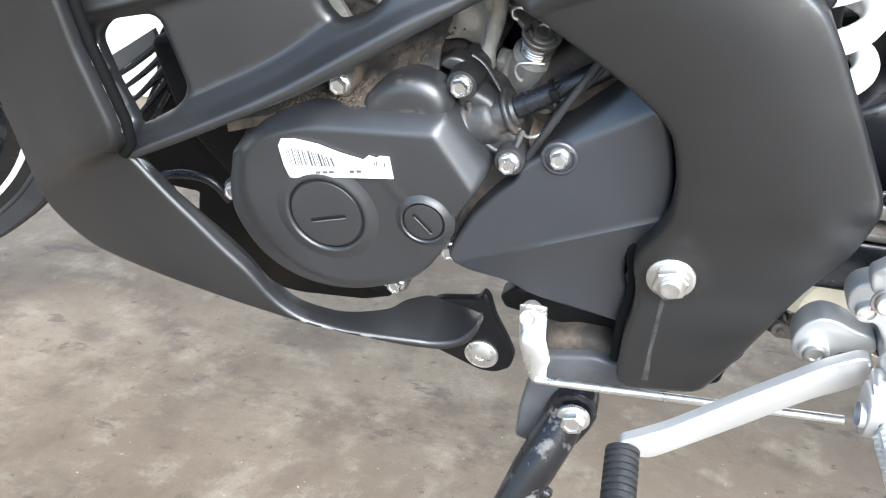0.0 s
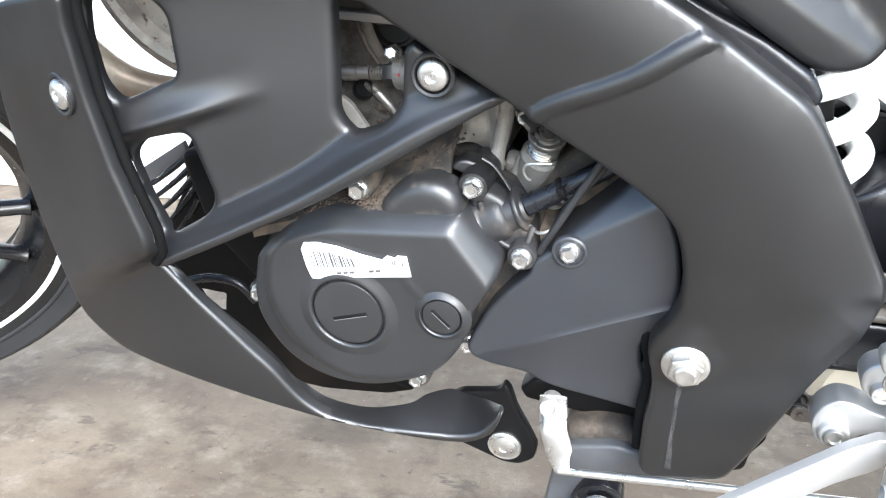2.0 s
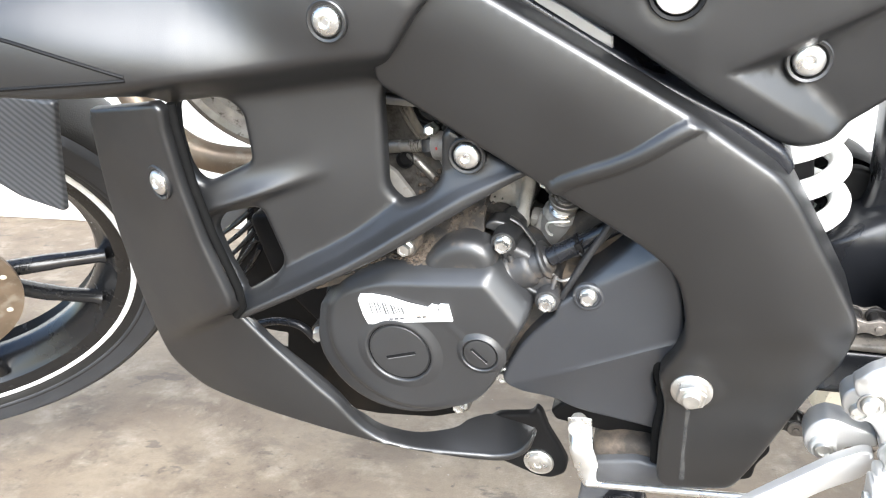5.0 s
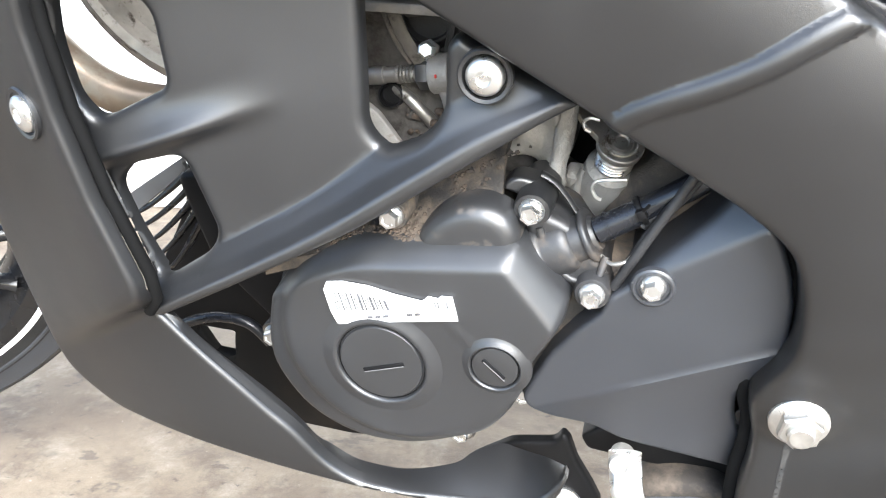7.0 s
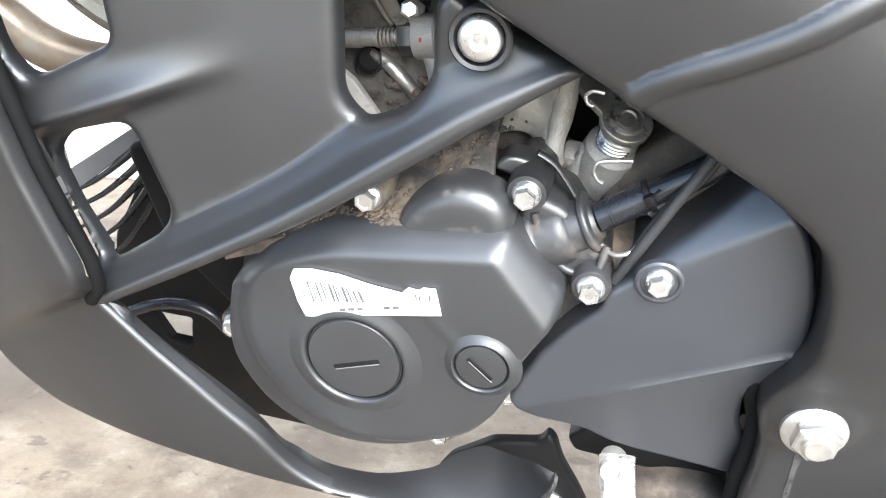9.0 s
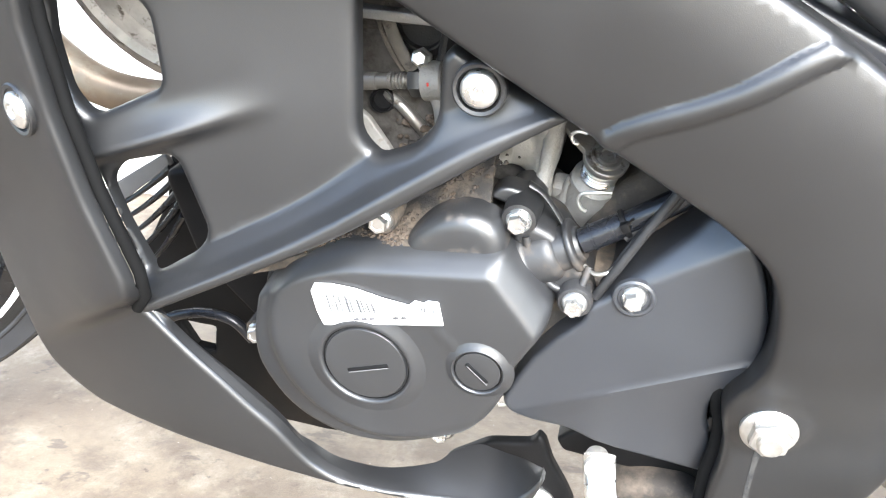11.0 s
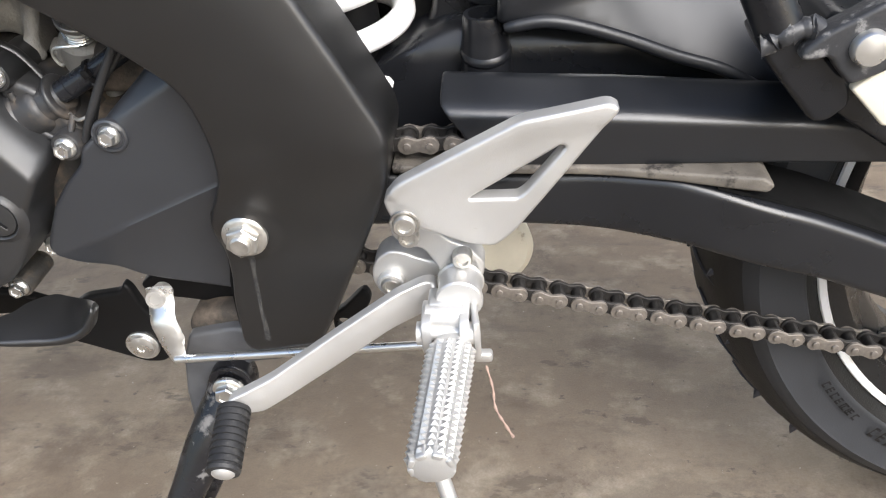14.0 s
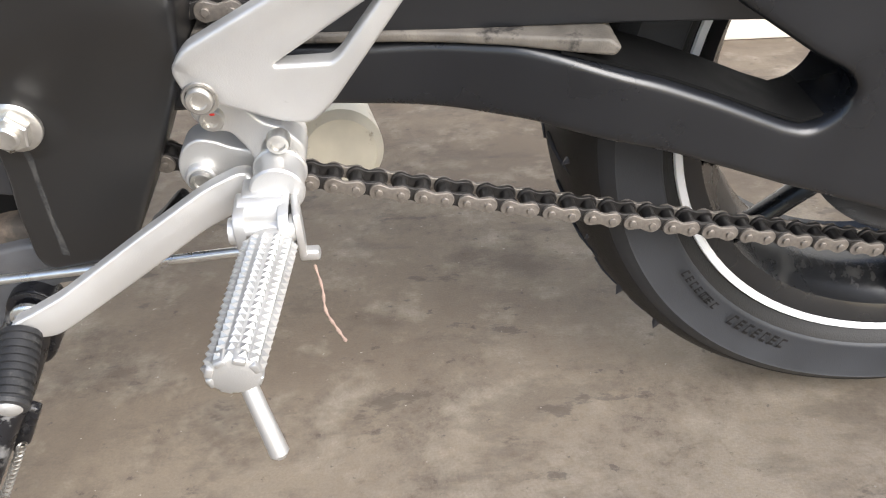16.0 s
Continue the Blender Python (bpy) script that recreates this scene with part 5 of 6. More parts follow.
g = Geo()
lathe(g, (-0.1770, -0.060, 0.5380), (-0.15, -1, 0.15), [(0.0185, -0.03), (0.0180, 0.000), (0.0150, 0.0040), (0.0138, 0.0040), (0.0125, 0.0020), (0.0060, 0.0015), (0, 0.0015)], 30)
tube(g, catmull([(-0.165, -0.066, 0.560), (-0.1635, -0.068, 0.540), (-0.1675, -0.068, 0.522), (-0.1720, -0.068, 0.512)], 5), 0.0024, 8)
part("intake_boot", g, RUBBER, bike, "black rubber intake boot with a raised lip", 40)
# casting, plate and bush below
g = Geo()
shell(g, rounded([(-0.2230, 0.5220), (-0.1990, 0.5200), (-0.1900, 0.5020), (-0.1860, 0.4900), (-0.1940, 0.4800), (-0.2160, 0.4880), (-0.2240, 0.5000)], 0.005), lambda x, z: -0.056 - 0.22 * np.maximum(0, 0.505 - z) - 0.003 * np.sin((x + 0.2) * 260), edge=0.004, depth=0.005, thick=0.02, step=0.0035)
part("throttle_casting", g, HEADDIRTSHADE, bike, "grey stained throttle casting, painted darker for shade", 60)
g = Geo()
shell(g, rounded([(-0.2140, 0.4970), (-0.2080, 0.4905), (-0.1990, 0.4730), (-0.1975, 0.4690), (-0.2060, 0.4660), (-0.2160, 0.4760), (-0.2190, 0.4900)], 0.0015), lambda x, z: -0.073 + 0.25 * (x + 0.207), edge=0.0008, depth=0.0008, thick=0.003, step=0.004)
part("linkage_plate", g, CASTDULL, bike, "pale stamped linkage plate")
g = Geo()
lathe(g, (-0.2025, -0.066, 0.4975), (0.1, -1, 0.1), [(0.0072, -0.006), (0.0066, 0.0005), (0.0056, 0.0008), (0.0050, -0.003), (0, -0.003)], 22)
part("linkage_bush", g, DARK, bike, "dark linkage bush")
rnd = random.Random(5)
g = Geo()
for k in range(60):
    cx, cz = -0.183 + rnd.gauss(0, 0.010), 0.4780 + rnd.gauss(0, 0.007)
    r = rnd.uniform(0.0008, 0.0022)
    lathe(g, (cx, -0.058 - rnd.uniform(0, 0.010), cz), (rnd.gauss(0, 0.4), -1, rnd.uniform(0, 0.8)), [(r, -0.006), (r * rnd.uniform(0.8, 1), 0), (r * 0.5, r * 0.35), (0, r * 0.4)], 7)
tagged(part("caked_dirt", g, CRUST, bike, "brown dirt caked between the castings", 60), kind="stuff")
g = Geo()
tube(g, catmull([(-0.201, -0.060, 0.500), (-0.192, -0.064, 0.494), (-0.184, -0.064, 0.484), (-0.176, -0.060, 0.470)], 5), 0.0034, 10)
part("vent_pipe", g, STEEL, bike, "dull steel vent pipe")

# heel guard and rider foot rest
HEEL = rounded([(0.090, 0.390), (0.087, 0.401), (0.095, 0.411), (0.157, 0.443), (0.198, 0.4495), (0.2035, 0.446), (0.154, 0.381), (0.143, 0.371), (0.129, 0.373), (0.105, 0.383)], 0.004)
HEEL_HOLE = rounded([(0.1305, 0.4005), (0.176, 0.4285), (0.1785, 0.4275), (0.159, 0.4035), (0.155, 0.4005)], 0.0015)


def heel_face(x, z):
    rim = seg_dist(np.stack([x, z], 1), [(0.095, 0.411), (0.157, 0.443), (0.20, 0.448)], False)
    return -0.164 + 0.0018 * ease(0.007, 0.011, rim) + 0.05 * np.maximum(0, x - 0.17)


g = Geo()
shell(g, HEEL, heel_face, (HEEL_HOLE,), edge=0.0022, depth=0.002, thick=0.007, step=0.0045)
rest = part("footrest_bracket", g, ALLOY, bike, "satin silver alloy heel guard with a cut-out", 50)
g = Geo()
# arm from the upper bolt down to the collar, lug towards the frame, tab above the collar, the collar itself
shell(g, rounded([(0.0854, 0.3764), (0.0862, 0.3672), (0.0940, 0.3600), (0.1020, 0.3598), (0.1085, 0.3491), (0.1122, 0.3370), (0.1345, 0.3376), (0.1362, 0.3481), (0.1310, 0.3551), (0.1268, 0.3603), (0.1175, 0.3640), (0.1110, 0.3720), (0.1080, 0.385), (0.095, 0.386), (0.088, 0.382)], 0.004), -0.1455, edge=0.0016, depth=0.0018, thick=0.012, step=0.0035, crisp=True)
shell(g, rounded([(0.0690, 0.3352), (0.0730, 0.3440), (0.0804, 0.3496), (0.0895, 0.3480), (0.0968, 0.3439), (0.1090, 0.3405), (0.1120, 0.3300), (0.1018, 0.3288), (0.0938, 0.3276), (0.0900, 0.3210), (0.0815, 0.3160), (0.0737, 0.3182), (0.0692, 0.3259)], 0.004), -0.133, edge=0.0014, depth=0.0016, thick=0.015, step=0.0035, crisp=True)
shell(g, rounded([(0.1150, 0.356), (0.124, 0.362), (0.131, 0.356), (0.1345, 0.346), (0.1340, 0.334), (0.1100, 0.334), (0.1110, 0.346)], 0.004), -0.1455, edge=0.002, depth=0.0025, thick=0.016, step=0.004)
lathe(g, (0.1218, -0.110, 0.3375), (0, -1, -0.02), [(0.0112, 0), (0.0112, 0.0330), (0.0128, 0.0340), (0.0132, 0.0348), (0.0132, 0.0366), (0.0124, 0.0372), (0.0122, 0.0376), (0.0122, 0.0500), (0.0131, 0.0506), (0.0131, 0.0530), (0.0122, 0.0540), (0, 0.0540)], 36)
lathe(g, (0.0803, -0.1345, 0.3282), (0, -1, 0), [(0.0080, -0.010), (0.0080, 0.0025), (0.0072, 0.0035), (0.0060, 0.0035)], 28)
hanger = part("footrest_hanger", g, ALLOY, rest, "cast alloy foot rest hanger", 35)
for at, fl in (((0.0975, -0.1642, 0.3885), 0.0058), ((0.0957, -0.1460, 0.3685), 0.0058), ((0.1240, -0.1480, 0.3548), 0.0056), ((0.0803, -0.1365, 0.3282), 0.0058)):
    g = Geo()
    lathe(g, at, (0, -1, 0), [(fl, -0.003), (fl, 0.003), (fl * 0.9, 0.0038), (fl * 0.62, 0.0038), (fl * 0.55, 0.0022), (0, 0.0022)], 24)
    part("socket_bolt", g, BOLTZINC, rest, "zinc socket head bolt")
g = Geo()
lathe(g, (0.0975, -0.1655, 0.3885), (0, -1, 0), [(0.0062, -0.002), (0.0064, -0.0004), (0.0076, -0.0002), (0.0080, -0.001)], 30)
part("bolt_recess", g, STEEL, rest, "dark recess round the bolt")
g = Geo()
block(g, (0.0970, -0.1500, 0.3722), (0.0022, 0.0008, 0.0010), 0.0002)
part("paint_mark", g, RED, rest)
g = Geo()
for dx, w in ((-0.0125, 0.0045), (0.0125, 0.0045)):
    shell(g, [(0.0, 0.0)] and rounded([(-0.002, -0.013), (0.022, -0.011), (0.022, 0.011), (-0.002, 0.013)], 0.007), 0.0, edge=0.001, depth=0.001, thick=w, step=0.006)
    k = len(g.v) // 2 if dx > 0 else 0
    g.v[k:] = [(0.114 + dx + (0 if dx < 0 else -w) + p[1], -0.160 - p[0], 0.3235 + p[2]) for p in g.v[k:]]
lathe(g, (0.0985, -0.1745, 0.3235), (1, 0, 0), [(0.0065, 0), (0.0065, 0.003), (0.004, 0.0035), (0.004, 0.028), (0.0065, 0.0285), (0.0065, 0.031), (0, 0.031)], 24)
lathe(g, (0.1035, -0.167, 0.3295), (1, 0, 0), [(0, 0), (0.0078, 0), (0.0078, 0.021), (0, 0.021)], 24)
block(g, (0.1145, -0.160, 0.3330), (0.020, 0.016, 0.010), 0.002)
block(g, (0.130, -0.170, 0.322), (0.004, 0.022, 0.026), 0.0015, (0, 0, 8))
block(g, (0.134, -0.176, 0.308), (0.010, 0.006, 0.006), 0.0015)
part("hinge_yoke", g, ALLOY, rest, "alloy hinge yoke of the foot rest", 45)
# the folding peg with its pointed studs
PEG0, PEG1 = Vector((0.1178, -0.178, 0.3185)), Vector((0.1145, -0.275, 0.334))
g = Geo()
pa = (PEG1 - PEG0).normalized()
tube(g, [PEG0 + pa * t for t in (0, 0.004, 0.012, 0.05, 0.088, 0.0950, 0.0966, 0.0972)], [0.009, 0.0112, 0.0122, 0.0116, 0.0108, 0.0108, 0.0104, 0.0092], 20, 0.82, up=(1, 0, 0))
for ang in (-70, -25, 20, 65, 115, 160, 205, 250):
    s, u = math.sin(radians(ang)), math.cos(radians(ang))
    q = PEG0 + pa * 0.0940 + Vector((s * 0.0094, 0, u * 0.0078))
    block(g, q, (0.0050, 0.0070, 0.0030), 0.0008, (0, ang, 2))
peg = part("foot_peg", g, ALLOY, rest, "bright alloy folding foot peg with a castellated end", 45)
g = Geo()
for row, ang in enumerate((-78, -52, -26, 0, 26, 52, 78)):
    for k in range(20):
        t = 0.010 + 0.0044 * k
        r = 0.0122 - 0.018 * max(0, t - 0.012)
        c = PEG0 + pa * t
        s, u = math.sin(radians(ang)), math.cos(radians(ang))
        nrm = Vector((s, 0, u * 0.9)).normalized()
        base = c + Vector((s * r, 0, u * r * 0.82)) * 0.96
        side_v = nrm.cross(pa).normalized()
        h, w = 0.0024, 0.0020
        g.add([base - pa * w - side_v * w, base + pa * w - side_v * w, base + pa * w + side_v * w, base - pa * w + side_v * w, base + nrm * h], [(0, 1, 4), (1, 2, 4), (2, 3, 4), (3, 0, 4)])
part("peg_studs", g, ALLOY, peg, "rows of small pointed grip studs", 20)
g = Geo()
fa = PEG0 + pa * 0.0935
tube(g, [tuple(fa + Vector((0.003, 0, -0.006))), (0.1215, -0.2765, 0.316), (0.1265, -0.2835, 0.2985), (0.1268, -0.2838, 0.2968)], [0.0036, 0.0036, 0.0040, 0.0025], 16)
part("peg_feeler", g, ALLOY, peg, "thin alloy feeler pin under the peg end")

# gear lever, rod and arm
g = Geo()
LEVER = rounded([(-0.017, 0.283), (-0.008, 0.2855), (0.009, 0.2915), (0.050, 0.3142), (0.085, 0.3325), (0.101, 0.3370), (0.108, 0.334), (0.107, 0.3215), (0.101, 0.3165), (0.081, 0.3098), (0.047, 0.2916), (0.013, 0.2745), (0.002, 0.2695), (-0.010, 0.273)], 0.005)
shell(g, LEVER, lambda x, z: -0.152 - 0.34 * (0.09 - x) + 0.0016 * ease(-0.0055, -0.0035, -seg_dist(np.stack([x, z], 1), [(-0.017, 0.283), (-0.008, 0.2855), (0.009, 0.2915), (0.050, 0.3142), (0.085, 0.3325), (0.108, 0.338)], False)), edge=0.0016, depth=0.0016, thick=0.006, step=0.004)
gear = part("gear_lever", g, ALLOY, bike, "satin alloy gear lever", 40)
g = Geo()
lathe(g, (-0.0132, -0.183, 0.2755), (0.03, -1, -0.32), [(0.006, 0), (0.0095, 0.0005)] + [q for k in range(9) for q in ((0.0098, 0.0012 + 0.0040 * k), (0.0098, 0.0034 + 0.0040 * k), (0.0088, 0.0038 + 0.0040 * k), (0.0088, 0.0049 + 0.0040 * k))] + [(0.0098, 0.0375), (0.0092, 0.0395), (0.006, 0.040)], 28)
part("pedal_rubber", g, RUBBER, gear, "ribbed black rubber on the gear pedal", 30)
g = Geo()
lathe(g, (-0.0132 + 0.0012, -0.183 - 0.0378, 0.2755 - 0.0121), (0.03, -1, -0.32), [(0.0066, -0.002), (0.0066, 0.0006), (0.0055, 0.0018), (0.003, 0.0026), (0, 0.0028)], 24)
part("pedal_end", g, ALLOY, gear, "bright domed pin end")
g = Geo()
tube(g, [(-0.0735, -0.1255, 0.2605), (0.02, -0.129, 0.269), (0.108, -0.132, 0.277)], 0.0027, 14)
rod = part("shift_rod", g, ZINC, bike, "thin bright shift linkage rod")
g = Geo()
path = catmull([(-0.0795, -0.106, 0.306), (-0.0790, -0.109, 0.297), (-0.0775, -0.1175, 0.287), (-0.0745, -0.1205, 0.277), (-0.0735, -0.1225, 0.268), (-0.0705, -0.1255, 0.2585)], 5)
tube(g, path, [0.009] * 8 + [0.0088] * 10 + [0.008, 0.0075, 0.007, 0.0065, 0.006, 0.0055, 0.005, 0.0035], 14, 0.26, up=(1, 0, 0))
sarm = part("shift_arm", g, ZINC, bike, "bent bright zinc shift arm")
g = Geo()
lathe(g, (-0.0815, -0.1095, 0.2995), (0, -1, 0.25), [(0.0068, -0.012), (0.0068, 0.001), (0.006, 0.003), (0.004, 0.003), (0.0036, 0.002), (0, 0.002)], 22)
part("splined_shaft", g, CAST, sarm, "dirty splined shaft end")

# side stand and its plate
g = Geo()
shell(g, rounded([(-0.0815, 0.240), (-0.072, 0.262), (-0.040, 0.268), (-0.020, 0.264), (0.012, 0.256), (0.014, 0.248), (0.002, 0.242), (-0.012, 0.238), (-0.034, 0.236), (-0.045, 0.215), (-0.069, 0.178), (-0.080, 0.1745), (-0.0905, 0.178), (-0.088, 0.208)], 0.004), -0.104, edge=0.003, depth=0.003, thick=0.006)
stand_plate = part("stand_plate", g, GREYSCUFF, bike, "worn black side stand plate")
g = Geo()
shell(g, rounded([(-0.076, 0.262), (-0.070, 0.272), (-0.052, 0.277), (-0.030, 0.276), (-0.020, 0.268), (-0.022, 0.250), (-0.074, 0.246)], 0.006), -0.096, edge=0.006, depth=0.008, thick=0.03)
part("case_corner", g, DUSTCASE, bike, "dirty lower case corner with brown dust")
g = Geo()
shell(g, rounded([(-0.108, 0.288), (-0.096, 0.298), (-0.060, 0.296), (-0.020, 0.292), (-0.018, 0.268), (-0.064, 0.272), (-0.104, 0.279)], 0.003), -0.080, edge=0.003, depth=0.003, thick=0.012, step=0.008)
part("lower_bracket", g, DARK, bike, "black lower frame bracket behind the shift arm")
g = Geo()
LEG0 = Vector((-0.049, -0.108, 0.224))
FOOT = Vector((-0.1416, -0.2213, 0.0500))
leg = [LEG0.lerp(FOOT, k) for k in (0.0, 0.12, 0.24, 0.36, 0.6, 0.85, 1.0)]
tube(g, leg, [0.013, 0.0150, 0.0150, 0.0128, 0.0110, 0.0106, 0.0104], 20)
shell(g, catmull([(-0.066, 0.224), (-0.058, 0.237), (-0.045, 0.241), (-0.034, 0.234), (-0.033, 0.219), (-0.040, 0.200), (-0.052, 0.181), (-0.066, 0.178), (-0.074, 0.188), (-0.071, 0.206)], 4, True), -0.114, edge=0.003, depth=0.003, thick=0.012)
stand = part("side_stand", g, SCUFFED, bike, "scuffed black tubular side stand")
hex_bolt("stand_bolt", stand, (-0.0474, -0.1205, 0.2255), (0, -1, 0), 0.0112, 0.0145, 0.006, label="zinc side stand pivot bolt")
g = Geo()
lathe(g, (-0.0474, -0.1135, 0.2255), (0, -1, 0), [(0.0150, -0.004), (0.0150, 0.0006), (0.0135, 0.0014), (0.011, 0.0014)], 32)
part("pivot_washer", g, SCUFFED, stand, "stained pivot washer")
g = Geo()
block(g, (-0.1440, -0.2235, 0.0455), (0.055, 0.04, 0.006), 0.002, (-LEAN, 0, 0))
part("stand_foot", g, DARK, stand)
g = Geo()
tube(g, catmull([(-0.1000, -0.1850, 0.118), (-0.1070, -0.1890, 0.119), (-0.1150, -0.1880, 0.114), (-0.1240, -0.1850, 0.107), (-0.1410, -0.1800, 0.092), (-0.1560, -0.1780, 0.077)], 5), 0.0030, 12)
part("stand_hook", g, SCUFFED, stand, "bent black hook on the stand leg")
g = Geo()
shell(g, rounded([(-0.062, 0.172), (-0.055, 0.168), (-0.074, 0.134), (-0.088, 0.126), (-0.080, 0.150)], 0.003), -0.143, edge=0.002, depth=0.002, thick=0.004, step=0.005)
part("stand_bracket", g, SCUFFED, stand, "small black bracket behind the leg")
g = Geo()
LINE = [Vector((-0.0735, -0.149, 0.143)), Vector((-0.099, -0.178, 0.098))]
tube(g, [LINE[0].lerp(LINE[1], k / 200) + Vector((0.0026 * math.cos(k * 0.6), 0.0026 * math.sin(k * 0.6), 0)) for k in range(201)], 0.0009, 6)
part("stand_spring", g, STEEL, stand, "dull steel return spring of the stand")
g = Geo()
shell(g, catmull([(0.026, 0.262), (0.036, 0.272), (0.050, 0.285), (0.054, 0.276), (0.046, 0.262), (0.042, 0.248), (0.028, 0.246)], 4, True), -0.088, ([(0.033 + 0.005 * math.cos(k * math.pi / 6), 0.256 + 0.005 * math.sin(k * math.pi / 6)) for k in range(12)],), edge=0.002, depth=0.002, thick=0.005, step=0.005)
part("cable_tab", g, DARK, bike, "small black drilled tab")

# swingarm, with its open brace
SWING = rounded([(0.060, 0.388), (0.166, 0.3830), (0.206, 0.3830), (0.244, 0.3820), (0.264, 0.3770), (0.314, 0.3610), (0.345, 0.3485), (0.385, 0.3305), (0.398, 0.3275), (0.411, 0.337), (0.416, 0.349), (0.408, 0.3595), (0.3885, 0.3700), (0.3380, 0.4035), (0.292, 0.436), (0.300, 0.475), (0.360, 0.455), (0.460, 0.392), (0.560, 0.350), (0.640, 0.335), (0.650, 0.300), (0.630, 0.268), (0.560, 0.252), (0.470, 0.263), (0.395, 0.290), (0.324, 0.318), (0.251, 0.339), (0.209, 0.345), (0.151, 0.350), (0.060, 0.352)], 0.008)
g = Geo()
shell(g, SWING, lambda x, z: -0.112 - 0.018 * ease(0.18, 0.30, x), edge=0.0055, depth=0.0060, thick=0.048, step=0.006)
swing = part("swingarm", g, SWINGPAINT, bike, "satin black box-section swingarm with an open brace", 50)
# Added black sheet that paints shade over the arm's top face inside the brace.
g = Geo()
deck = [(0.262, 0.3785), (0.290, 0.3697), (0.320, 0.3596), (0.350, 0.3472), (0.376, 0.3357), (0.392, 0.3298), (0.404, 0.3330)]
loft(g, [(x, -0.1235, z + 0.0012) for x, z in deck], [(x, -0.080, z + 0.0012) for x, z in deck], 0.002, 3)
part("swingarm_shade", g, RUBBERSHADE, swing, "matte black sheet laid as shade over the swingarm top")
g = Geo()
shell(g, rounded([(0.085, 0.3935), (0.285, 0.3858), (0.291, 0.3810), (0.288, 0.3765), (0.240, 0.3815), (0.085, 0.3885)], 0.002), lambda x, z: -0.114 - 0.014 * ease(0.18, 0.30, x), edge=0.002, depth=0.002, thick=0.03, step=0.006)
part("chain_slider", g, TAN, swing, "worn dirty beige chain slider")
g = Geo()
shell(g, rounded([(0.05, 0.395), (0.058, 0.420), (0.074, 0.432), (0.100, 0.446), (0.118, 0.452), (0.155, 0.452), (0.25, 0.436), (0.30, 0.41), (0.30, 0.36), (0.05, 0.36)], 0.006), lambda x, z: -0.060 + 0.55 * np.maximum(0, z - 0.437), edge=0.006, depth=0.007, thick=0.10)
lathe(g, (0.139, -0.062, 0.432), (0.0, -0.05, 1), [(0.0150, -0.006), (0.0140, 0.010), (0.0132, 0.014), (0.0128, 0.018), (0.0124, 0.026), (0.0116, 0.0285), (0.0092, 0.0285), (0.0086, 0.022), (0, 0.022)], 32)
lathe(g, (0.139, -0.0625, 0.436), (0, -0.35, 1), [(0.0126, 0.000), (0.0146, 0.0015), (0.0150, 0.003), (0.0144, 0.0050), (0.0126, 0.0066)], 32)
shell(g, rounded([(0.130, 0.462), (0.129, 0.476), (0.133, 0.479), (0.147, 0.481), (0.150, 0.478), (0.149, 0.458)], 0.002), -0.0520, edge=0.002, depth=0.002, thick=0.018, step=0.005)
part("swingarm_lug", g, SATIN, swing, "black cast swingarm lug with a round boss", 50)
# curved gusset beside the shock, with its dark round opening
g = Geo()
shell(g, rounded([(0.085, 0.430), (0.100, 0.441), (0.107, 0.453), (0.109, 0.470), (0.109, 0.50), (0.110, 0.56), (0.20, 0.56), (0.19, 0.452), (0.13, 0.445)], 0.006), -0.035, edge=0.005, depth=0.006, thick=0.02, step=0.008)
part("shock_gusset", g, SATIN, swing, "black curved gusset beside the shock absorber")
# Black sheet added where a dark hole opens beside the spring.
g = Geo()
shell(g, catmull([(0.0812, 0.4356), (0.0870, 0.4643), (0.1001, 0.4689), (0.1125, 0.4634), (0.1155, 0.4566), (0.1099, 0.4440), (0.0956, 0.4307), (0.0836, 0.4222)], 4, True), -0.0180, edge=0.003, depth=0.003, thick=0.006, step=0.006)
part("shock_hole_shade", g, RUBBERSHADE, swing, "deep black sheet standing in for the dark hole beside the spring")
g = Geo()
lathe(g, (0.092, 0.015, 0.425), (0.1, -1, 0.1), [(0.042, -0.05), (0.042, -0.002), (0.039, 0.002), (0.034, 0.0), (0.030, -0.006), (0.0, -0.006)], 40)
part("shock_linkage_housing", g, DARK, bike, "dark round linkage housing behind the spring")


def guard_face(x, z):
    ridge = 0.4225 - 0.078 * (x - 0.118)
    return -0.1135 + 1.9 * bend(z - ridge - 0.002, 0.0014) + 0.06 * np.maximum(0, ridge - z)


g = Geo()
shell(g, rounded([(0.1155, 0.4370), (0.21, 0.4300), (0.255, 0.4260), (0.43, 0.411), (0.43, 0.3800), (0.348, 0.3840), (0.273, 0.3868), (0.212, 0.3878), (0.134, 0.3892), (0.126, 0.411), (0.1145, 0.4275)], 0.002), guard_face, edge=0.0016, depth=0.0016, thick=0.002, step=0.004, lines=[[(0.11, 0.4231 + o), (0.43, 0.3982 + o)] for o in (-0.006, -0.004, -0.002, 0.0, 0.002, 0.004, 0.006, 0.009)])
part("chain_guard", g, GUARD, bike, "folded black chain guard with scratches", 35)


def hugger_face(x, z):
    low = soft_interp(x, [0.10, 0.151, 0.179, 0.203, 0.241, 0.273, 0.323, 0.42], [0.452, 0.457, 0.458, 0.451, 0.436, 0.423, 0.398, 0.345], 0.02)
    d = np.maximum(0, z - low)
    lean = 0.34 + 0.50 * ease(0.17, 0.29, x)
    over = side_of(x, z, (0.1557, 0.4610), (0.2093, 0.4771))
    return -0.080 + lean * 0.09 * np.tanh(d / 0.09) - 0.85 * (bend(over, 0.0015) - bend(over - 0.011, 0.003)) * ease(0.30, 0.24, x)


